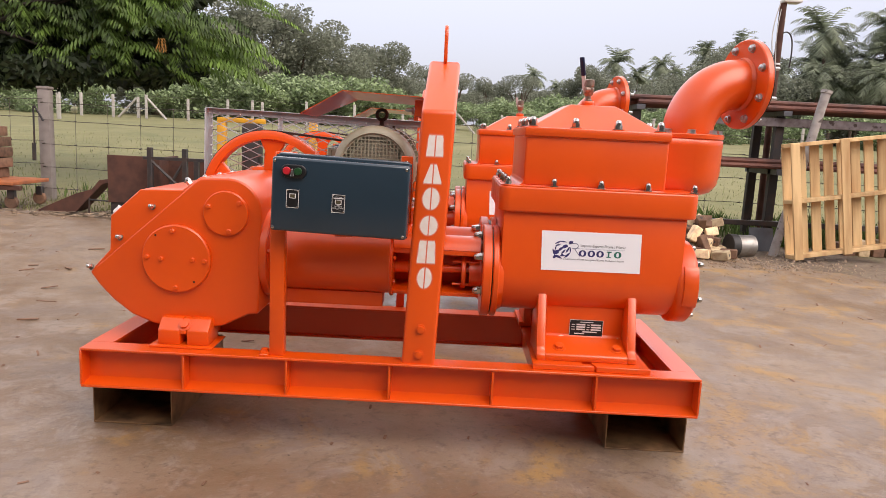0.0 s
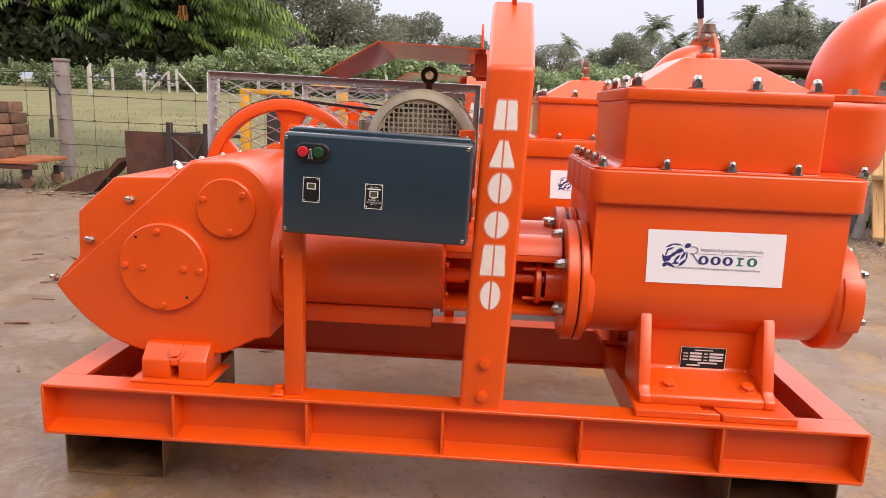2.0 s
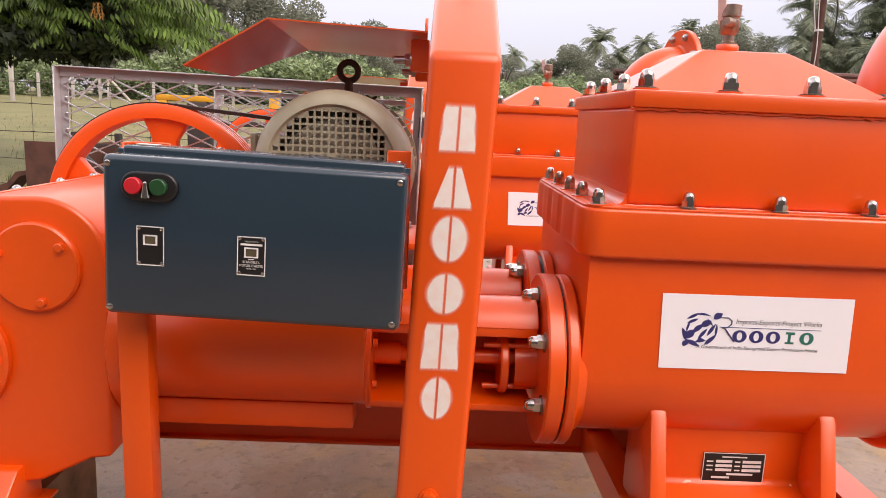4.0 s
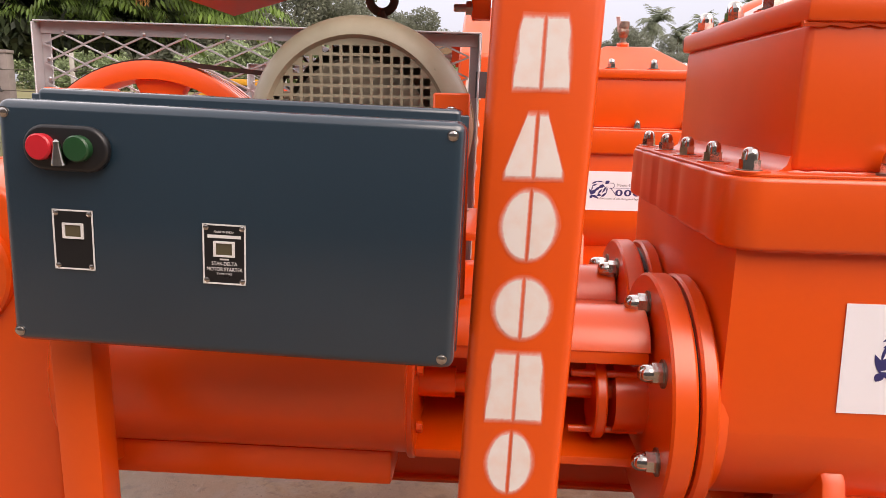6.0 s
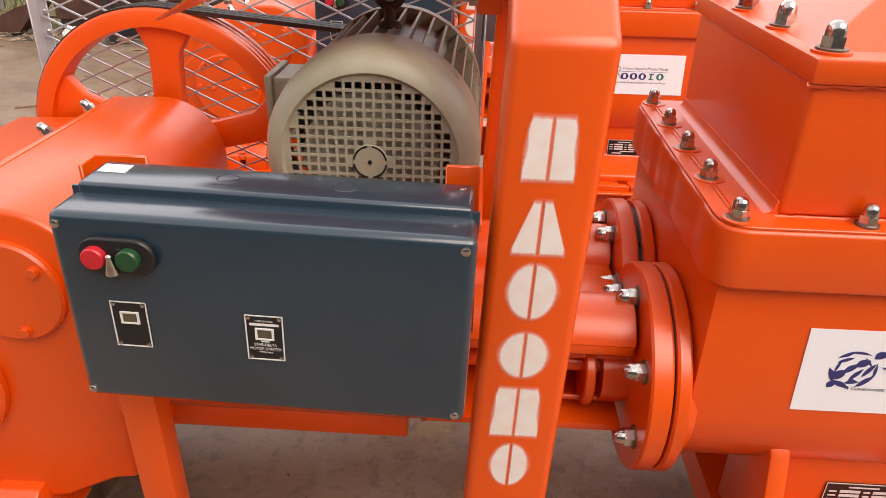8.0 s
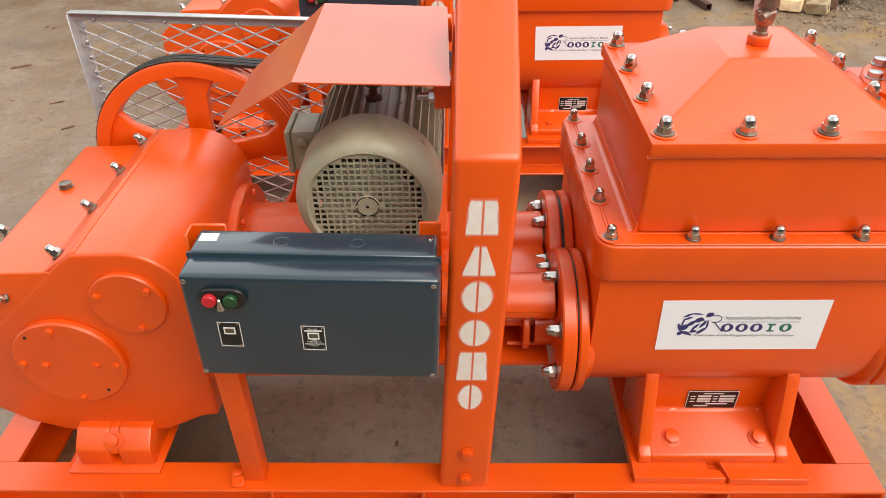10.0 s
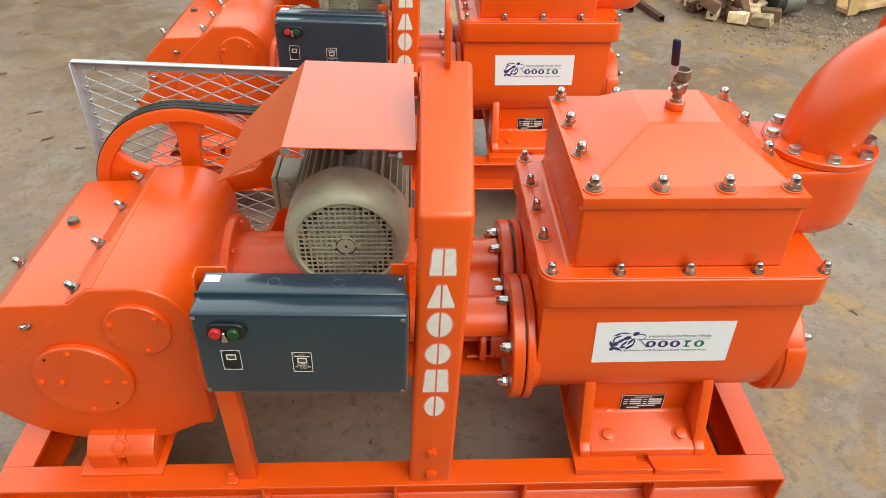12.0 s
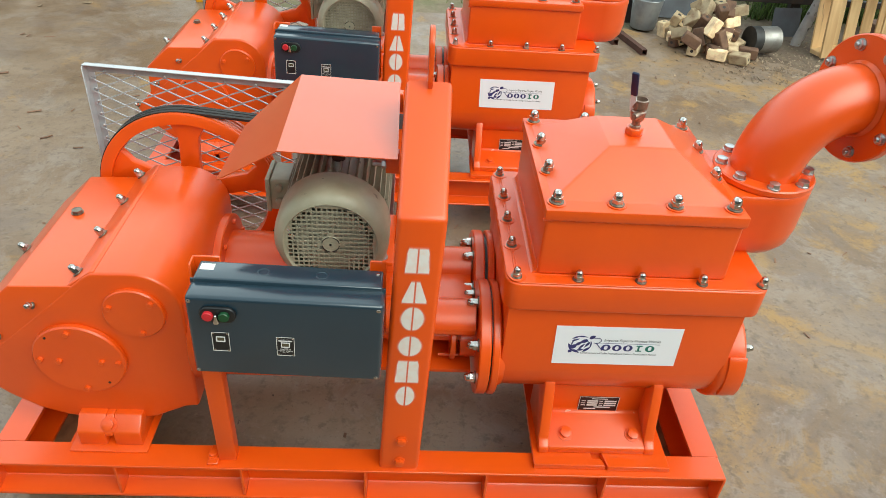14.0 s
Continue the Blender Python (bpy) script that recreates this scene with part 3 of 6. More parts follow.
        part("rod_nut", lathe([(0.026, 0), (0.026, 0.06)], (-0.02, cy, 0.625), (1, 0, 0), 18), ORANGE, rod)
        for dz in (-0.045, 0.05):
            bolt(HEX_COVER, gear, (-0.018, cy - 0.07, 0.62 + dz), (1, 0, 0))
            part("gland_stud", lathe([(0.006, 0), (0.006, 0.11)], (0.225, cy - 0.03, 0.612 + dz), (1, 0, 0), 10), ORANGE, rod)
    part("frame_plate", box(-0.03, 0.335, 0.235, 0.665, 0.693, 0.714, 0.002), ORANGE, gear)
    part("frame_plate", box(-0.03, 0.335, 0.235, 0.665, 0.523, 0.538, 0.002), ORANGE, gear)
    part("frame_wall", box(-0.03, 0.335, 0.444, 0.456, 0.538, 0.693, 0.002), ORANGE, gear)
    for y in (0.305, 0.595):
        part("guide_rail", box(-0.53, -0.060, y - 0.048, y + 0.048, 0.457, 0.518, 0.006), ORANGE, gear)
    # spoked belt wheel on the pinion shaft
    wheel = part("belt_wheel", lathe([(0.277, 0), (0.310, 0.0), (0.317, 0.004), (0.317, 0.012), (0.308, 0.018), (0.317, 0.024), (0.317, 0.032),
                                     (0.308, 0.038), (0.317, 0.044), (0.317, 0.052), (0.308, 0.058), (0.317, 0.064), (0.317, 0.078), (0.281, 0.078), (0.272, 0.045), (0.275, 0.012), (0.277, 0)],
                                    (cx - 0.013, 0.775, 0.840), (0, 1, 0), 72, False), ORANGE_CAST, gear, "orange spoked belt wheel", 30)
    c = Vector((cx - 0.013, 0, 0.840))
    part("hub", lathe([(0.03, -0.02), (0.062, -0.02), (0.066, -0.01), (0.070, 0.05), (0.03, 0.05)], (c.x, 0.79, c.z), (0, 1, 0), 32), ORANGE_CAST, wheel)
    part("wheel_shaft", lathe([(0.029, 0), (0.029, 0.12)], (c.x, 0.745, c.z), (0, 1, 0), 24), IRON, wheel)
    for k in range(5):
        ang = radians(86 + 72 * k)
        u, v = Vector((math.cos(ang), 0, math.sin(ang))), Vector((-math.sin(ang), 0, math.cos(ang)))
        bm = bmesh.new()
        pts = [(0.05, -0.042), (0.12, -0.034), (0.22, -0.036), (0.268, -0.062), (0.283, -0.085), (0.283, 0.085), (0.268, 0.062), (0.22, 0.036), (0.12, 0.034), (0.05, 0.042)]
        flat = [c + u * p[0] + v * p[1] for p in pts]
        add_prism(bm, [(p.x, p.z) for p in flat], "y", 0.790, 0.825)
        bmesh.ops.recalc_face_normals(bm, faces=bm.faces)
        part("spoke", soften(bm, 0.008, 2), ORANGE_CAST, wheel)


def build_belts():
    belts = unit("drive_belt", "three black rubber drive belts between wheel and motor", "drive belt", (-0.4, 0.81, 0.95))
    c1, r1, c2, r2 = Vector((-0.680, 0.840)), 0.321, Vector((-0.112, 1.034)), 0.078
    d = c2 - c1
    base, alpha = math.atan2(d.y, d.x), math.acos((r1 - r2) / d.length)
    a1, a2 = base + alpha, base - alpha + 2 * math.pi
    for y in (0.793, 0.813, 0.833):
        loop = []
        for i in range(41):
            ang = a1 + (a2 - a1) * i / 40
            loop.append((c1 + r1 * Vector((math.cos(ang), math.sin(ang))), ang))
        for i in range(17):
            ang = a2 - 2 * math.pi + (a1 - a2 + 2 * math.pi) * i / 16
            loop.append((c2 + r2 * Vector((math.cos(ang), math.sin(ang))), ang))
        bm = bmesh.new()
        rings = []
        for p, ang in loop:
            o = Vector((math.cos(ang), math.sin(ang)))
            q = p - o * 0.010
            rings.append([bm.verts.new(v) for v in ((p.x, y - 0.008, p.y), (p.x, y + 0.008, p.y), (q.x, y + 0.005, q.y), (q.x, y - 0.005, q.y))])
        for i in range(len(rings)):
            a, b = rings[i], rings[(i + 1) % len(rings)]
            for k in range(4):
                bm.faces.new((a[k], a[(k + 1) % 4], b[(k + 1) % 4], b[k]))
        part("belt", bm, RUBBER, belts)


def build_motor():
    cx, cz, Y = -0.112, 1.034, 0.226
    motor = unit("electric_motor", "dusty grey-beige finned electric motor with square-holed fan cover", "electric motor", (cx, 0.45, 0.90))
    R = 0.167
    cowl = part("fan_cover", lathe([(0.131, 0.006), (0.136, 0.0), (0.143, 0.002), (0.157, 0.012), (0.165, 0.028), (R, 0.05), (R, 0.132), (R - 0.003, 0.137), (0.158, 0.137)], (cx, Y, cz), (0, 1, 0), 72, False), MOTOR, motor)
    # the punched face of the cover: square holes with real edges
    verts, faces, pitch, hole = [], [], 0.0145, 0.0051
    n = 10
    for i in range(-n, n + 1):
        for j in range(-n, n + 1):
            x, z = i * pitch, j * pitch
            far = math.hypot(abs(x), abs(z))
            if math.hypot(abs(x) + hole, abs(z) + hole) < 0.132 and far > 0.029:
                b0 = len(verts)
                h = pitch / 2
                for s, dy in ((h, 0), (hole, 0), (hole, 0.003)):
                    verts += [(cx + x + sx * s, Y + 0.006 + dy, cz + z + sz * s) for sx, sz in ((-1, -1), (1, -1), (1, 1), (-1, 1))]
                for k in range(4):
                    l = (k + 1) % 4
                    faces += [(b0 + k, b0 + l, b0 + 4 + l, b0 + 4 + k), (b0 + 4 + k, b0 + 4 + l, b0 + 8 + l, b0 + 8 + k)]
            elif far < 0.138:
                b0 = len(verts)
                h = pitch / 2
                verts += [(cx + x + sx * h, Y + 0.006, cz + z + sz * h) for sx, sz in ((-1, -1), (1, -1), (1, 1), (-1, 1))]
                faces.append((b0, b0 + 1, b0 + 2, b0 + 3))
    quads_object("grille", verts, faces, MOTOR, cowl)
    part("grille_boss", lathe([(0.0, 0.0), (0.0265, 0.0), (0.0275, 0.002)], (cx, Y + 0.0038, cz), (0, 1, 0), 32, False), MOTOR, cowl)
    bm = bmesh.new()
    for k in range(4):
        add_prism(bm, arc(cx, cz, 0.0262, 8 + 90 * k, 82 + 90 * k, 10) + arc(cx, cz, 0.0236, 82 + 90 * k, 8 + 90 * k, 10), "y", Y + 0.0032, Y + 0.0037)
    add_lathe(bm, [(0.0035, 0), (0.0035, 0.002)], Matrix.Translation((cx, Y + 0.0037, cz)) @ axis_turn((0, -1, 0)), 10)
    part("boss_slot", bm, BLACK, cowl)
    part("fan_back", disc((cx, Y + 0.020, cz), (0, 1, 0), 0.106, 0.006, 0.001), MOTOR_DUST, motor)
    bm = bmesh.new()
    for k in range(9):
        m = Matrix.Translation((cx, 0, cz)) @ Matrix.Rotation(2 * math.pi * k / 9, 4, "Y")
        add_box(bm, 0.035, 0.108, Y + 0.031, Y + 0.06, -0.002, 0.002, m)
    part("fan_blade", bm, MOTOR_DUST, motor)
    part("stator", lathe([(0.139, 0), (0.139, 0.33)], (cx, Y + 0.125, cz), (0, 1, 0), 48), MOTOR, motor)
    for k in range(36):
        ang = radians(k * 10 + 5)
        if 225 < k * 10 + 5 < 315:
            continue
        bm = bmesh.new()
        m = Matrix.Translation((cx, 0, cz)) @ Matrix.Rotation(-ang, 4, "Y")
        add_prism(bm, [(Y + 0.128, 0.137), (Y + 0.415, 0.137), (Y + 0.415, 0.162), (Y + 0.145, 0.162)], "z", -0.0022, 0.0022)
        bm.transform(Matrix(((0, 1, 0, 0), (1, 0, 0, 0), (0, 0, 1, 0), (0, 0, 0, 1))))
        bm.transform(m)
        part("cooling_fin", bm, MOTOR, motor)
    part("end_shield", lathe([(0.164, 0), (0.164, 0.03), (0.13, 0.05), (0.06, 0.075), (0.035, 0.08)], (cx, 0.635, cz), (0, 1, 0), 40), MOTOR, motor)
    part("motor_pulley", lathe([(0.04, 0), (0.074, 0), (0.074, 0.065), (0.04, 0.065)], (cx, 0.782, cz), (0, 1, 0), 36), IRON, motor)
    part("shaft", lathe([(0.021, 0), (0.021, 0.16)], (cx, 0.70, cz), (0, 1, 0), 20), ZINC, motor)
    tb = part("terminal_box", box(-0.328, -0.262, 0.475, 0.595, 0.985, 1.093, 0.008, 3), MOTOR, motor, "grey terminal box")
    part("terminal_lid", box(-0.340, -0.326, 0.470, 0.600, 0.980, 1.098, 0.004, 2), MOTOR, tb)
    for z in (1.040, 1.090):
        part("cable_gland", lathe([(0.013, 0), (0.013, 0.012), (0.009, 0.014)], (-0.298, 0.476, z - 0.02), (0, -1, 0), 18), MOTOR, tb)
    eye = part("eye_bolt", lathe([(0.020, 0), (0.020, 0.006), (0.010, 0.012), (0.009, 0.036)], (cx + 0.005, 0.452, 1.193), (0, 0, 1), 20), IRON, motor, "dark iron lifting eye bolt")
    bm = bmesh.new()
    add_tube(bm, [(cx + 0.005 + 0.021 * math.cos(a), 0.452, 1.248 + 0.021 * math.sin(a)) for a in np.linspace(0, 2 * math.pi, 25)], 0.0075, 10, False)
    part("eye_ring", bm, IRON, eye)
    part("motor_plate", box(-0.285, 0.065, 0.375, 0.66, 0.850, 0.865, 0.003), ORANGE, motor, "orange motor mounting plate")
    for x in (-0.225, -0.005):
        part("motor_foot", box(x - 0.03, x + 0.03, 0.385, 0.62, 0.865, 0.925, 0.006), MOTOR, motor)
    for x in (-0.24, 0.02):
        part("plate_support", box(x - 0.012, x + 0.012, 0.385, 0.65, 0.76, 0.850, 0.003), ORANGE, motor)
    for x in (-0.25, 0.03):
        for y in (0.405, 0.62):
            bolt(HEX_PLAIN, motor, (x, y, 0.865))


def build_lifting_frame():
    lift = unit("lifting_frame", "orange steel lifting arch with white stencilled marks and a lug", "lifting frame", (0.11, 0.45, 0.30))

    def shift(z):
        return 0.1085 + (z - 0.31) * 0.037
    W = 0.0635
    for mirror in (False, True):
        path = [(0.014, 0.296), (0.036, 1.262), (0.395, 1.474)]
        deep = [(0.078, 0.296), (0.092, 1.228), (0.395, 1.405)]
        if mirror:
            path, deep = [(0.79 - y, z) for y, z in path], [(0.79 - y, z) for y, z in deep]

        def line(pts, x):
            return [Vector((shift(z) + x, y, z)) for y, z in pts]
        bm = bmesh.new()
        grid = []
        for x, use in ((-W, deep), (-W, path), (W, path), (W, deep)):
            grid.append([bm.verts.new(p) for p in line(use, x)])
        for a, b in zip(grid, grid[1:]):
            for i in range(len(path) - 1):
                bm.faces.new((a[i], a[i + 1], b[i + 1], b[i]))
        bmesh.ops.recalc_face_normals(bm, faces=bm.faces)
        edges = [e for e in bm.edges if len(e.link_faces) == 2 and e.calc_face_angle(0) > radians(12)]
        bmesh.ops.bevel(bm, geom=edges, offset=0.014, segments=4, profile=0.5, affect="EDGES", clamp_overlap=True)
        bmesh.ops.solidify(bm, geom=bm.faces, thickness=0.007)
        leg = part("leg", bm, ORANGE, lift, "", 50)
        for z in (0.439, 0.339):
            y = 0.013 if not mirror else 0.777
            bolt(HEX_ORANGE, leg, (shift(z) + 0.0, y + (z - 0.3) * 0.022 * (1 if not mirror else -1), z), (0, -1 if not mirror else 1, 0), 15)
        if not mirror:
            spray = random.Random(17)
            # white stencilled marks, one below the other, each a pair of plain shapes
            for z, h, w, kind in ((1.135, 0.074, 0.062, "block"), (1.031, 0.068, 0.064, "wedge"), (0.939, 0.078, 0.060, "round"),
                                  (0.838, 0.070, 0.062, "round"), (0.738, 0.082, 0.068, "block"), (0.638, 0.076, 0.052, "round")):
                bm = bmesh.new()
                cx, y = shift(z) - 0.002, 0.014 + (z - 0.296) * 0.0228 - 0.0011
                halves = []
                for sgn in (-1, 1):
                    if kind == "round":
                        pts = [(sgn * (0.003 + (w / 2 - 0.003) * max(0, math.cos(a))), h / 2 * math.sin(a)) for a in np.linspace(-math.pi / 2, math.pi / 2, 17)]
                    elif kind == "wedge":
                        pts = [(sgn * 0.003, -h / 2), (sgn * w / 2, -h / 2), (sgn * w / 2, -h / 2 + 0.008), (sgn * 0.012, h / 2), (sgn * 0.003, h / 2)]
                    else:
                        pts = [(sgn * 0.003, -h / 2), (sgn * w / 2, -h / 2), (sgn * w / 2, -h / 2 + 0.012), (sgn * w * 0.43, 0), (sgn * w * 0.45, h / 2 - 0.014), (sgn * w * 0.40, h / 2), (sgn * 0.003, h / 2)]
                    halves.append(pts)
                    ring = [bm.verts.new((cx + p[0] + (p[1]) * 0.03, y + p[1] * 0.0228, z + p[1])) for p in pts]
                    bm.faces.new(ring)
                mark = part("stencil_mark", bm, STENCIL, leg, "white sprayed stencil mark")
                for grow, back, mat in zip((0.0008, 0.0017, 0.0027, 0.0039, 0.0053, 0.0072), (0.00012, 0.00024, 0.00036, 0.00048, 0.0006, 0.00072), SPRAY):
                    bm = bmesh.new()
                    for half in halves:
                        mx, mz = sum(p[0] for p in half) / len(half), sum(p[1] for p in half) / len(half)
                        ring = []
                        for p in half:
                            d = Vector((p[0] - mx, p[1] - mz))
                            g = d.normalized() * grow * spray.uniform(0.9, 1.1)
                            q = (p[0] + g.x, p[1] + g.y)
                            ring.append(bm.verts.new((cx + q[0] + q[1] * 0.03, y + back + q[1] * 0.0228 + (0.00004 if mx > 0 else 0), z + q[1])))
                        bm.faces.new(ring)
                    part("overspray", bm, mat, mark)
    x = shift(1.46) + 0.002
    bm = bmesh.new()
    hole = arc(0.41, 1.572, 0.022, 90, -270, 24)[:-1]
    outer = []
    for k in range(24):
        ang = radians(90 - 15 * k)
        u = (math.cos(ang), math.sin(ang))
        best = 0.05
        if u[1] < 0:
            best = min(0.05 / max(abs(u[0]), 1e-6), 0.117 / abs(u[1]))
        outer.append((0.41 + u[0] * best, 1.572 + u[1] * best))
    for a, b in ((x - 0.007, x + 0.007),):
        rows = [[bm.verts.new((h, p[0], p[1])) for p in ring] for h, ring in ((a, outer), (a, hole), (b, hole), (b, outer))]
        for r0, r1 in zip(rows, rows[1:] + rows[:1]):
            for k in range(24):
                bm.faces.new((r0[k], r0[(k + 1) % 24], r1[(k + 1) % 24], r1[k]))
    bmesh.ops.recalc_face_normals(bm, faces=bm.faces)
    part("lifting_lug", soften(bm, 0.003, 2), ORANGE, lift)
    # rain plate over the motor, folded down at its far end
    sheet = part("motor_roof", bmesh_sheet([(-0.411, 0.231, 1.234), (-0.243, 0.228, 1.331), (0.074, 0.232, 1.320)],
                                           [(-0.404, 0.56, 1.232), (-0.256, 0.770, 1.321), (0.066, 0.776, 1.308)], 0.003), ORANGE_SHEET, lift, "folded orange sheet roof over the motor", 20)
    for y in (0.30, 0.70):
        part("roof_bracket", box(0.040, 0.078, y - 0.016, y + 0.016, 1.245, 1.309, 0.002, 1), ORANGE, sheet)
        bolt(HEX_STUD, sheet, (0.042, y, 1.268), (-1, 0, 0))
    # foot plates
    for y in (0.045, 0.745):
        part("foot_gusset", box(0.05, 0.17, y - 0.02, y + 0.02, 0.3005, 0.312, 0.002, 1), ORANGE, lift)


def bmesh_sheet(a, b, thick):
    bm = bmesh.new()
    va, vb = [bm.verts.new(p) for p in a], [bm.verts.new(p) for p in b]
    for i in range(len(a) - 1):
        bm.faces.new((va[i], va[i + 1], vb[i + 1], vb[i]))
    bmesh.ops.recalc_face_normals(bm, faces=bm.faces)
    bmesh.ops.solidify(bm, geom=bm.faces, thickness=thick)
    return bm


def build_mesh_guard():
    guard = unit("belt_guard", "expanded metal belt guard in a pale grey angle frame", "belt guard", (-0.45, 0.90, 0.30))
    x0, x1, z0, z1, y = -1.045, 0.045, 0.53, 1.245, 0.905
    bm = bmesh.new()
    add_box(bm, x0, x1, y, y + 0.004, z1 - 0.031, z1)
    add_box(bm, x0, x1, y - 0.022, y, z1 - 0.004, z1)
    part("top_angle", soften(bm, 0.0012, 1), GALV, guard, "pale grey steel angle")
    for x, s in ((x0, 1), (x1, -1)):
        bm = bmesh.new()
        add_box(bm, min(x, x + s * 0.027), max(x, x + s * 0.027), y + 0.0045, y + 0.0085, z0, z1 - 0.002)
        add_box(bm, min(x, x + s * 0.004), max(x, x + s * 0.004), y - 0.030, y + 0.0045, z0, z1 - 0.005)
        part("side_angle", soften(bm, 0.0012, 1), GALV, guard)
    part("bottom_angle", box(x0 + 0.04, x1 - 0.04, y + 0.0045, y + 0.0085, z0, z0 + 0.038, 0.001, 1), GALV, guard)
    for x in (-0.95, -0.03):
        part("guard_leg", box(x - 0.02, x + 0.02, y + 0.0095, y + 0.0135, 0.16, z0 + 0.06, 0.001, 1), ORANGE, guard)
    # expanded metal: zigzag strands that touch at their knees
    bm = bmesh.new()
    cw, ch, w = 0.105, 0.047, 0.0044
    rows = int((z1 - 0.02 - z0) / (ch / 2))
    for j in range(rows):
        zc = z0 + 0.015 + j * ch / 2
        cols = int((x1 - x0 - 0.02) / (cw / 2))
        pts = []
        for i in range(cols + 1):
            up = (i + j) % 2
            pts.append((x0 + 0.012 + i * cw / 2, zc + (ch / 4 - 0.0006 if up else -ch / 4 + 0.0006)))
        f, b2 = [], []
        for x, z in pts:
            f.append((bm.verts.new((x, y - 0.004, z - w / 2)), bm.verts.new((x, y - 0.004, z + w / 2))))
            b2.append((bm.verts.new((x, y - 0.0005, z - w / 2)), bm.verts.new((x, y - 0.0005, z + w / 2))))
        for i in range(cols):
            bm.faces.new((f[i][0], f[i + 1][0], f[i + 1][1], f[i][1]))
            bm.faces.new((b2[i][0], b2[i][1], b2[i + 1][1], b2[i + 1][0]))
            bm.faces.new((f[i][1], f[i + 1][1], b2[i + 1][1], b2[i][1]))
            bm.faces.new((f[i][0], b2[i][0], b2[i + 1][0], f[i + 1][0]))
    part("expanded_mesh", bm, GALV, guard, "pale grey diamond mesh")
    spot = finish(lathe([(0.0052, 0), (0.0046, 0.003), (0.0028, 0.0048), (0.0, 0.0054)], (0, 0, 0), (0, 0, 1), 10), "weld_spot", ZINC)
    for k in range(13):
        part_mesh("weld_spot", spot, guard, Matrix.Translation((x0 + 0.024, y - 0.003, z0 + 0.06 + 0.047 * k)) @ axis_turn((0, -1, 0)))
    for k in range(9):
        part_mesh("weld_spot", spot, guard, Matrix.Translation((x0 + 0.065 + 0.105 * k, y - 0.003, z1 - 0.026)) @ axis_turn((0, -1, 0)))
    part("guard_bracket", box(0.035, 0.100, y - 0.004, y - 0.0005, 1.10, 1.16, 0.001, 1), STEELGREY, guard)
    guard.rotation_euler = (0, radians(1.0), radians(-3.2))


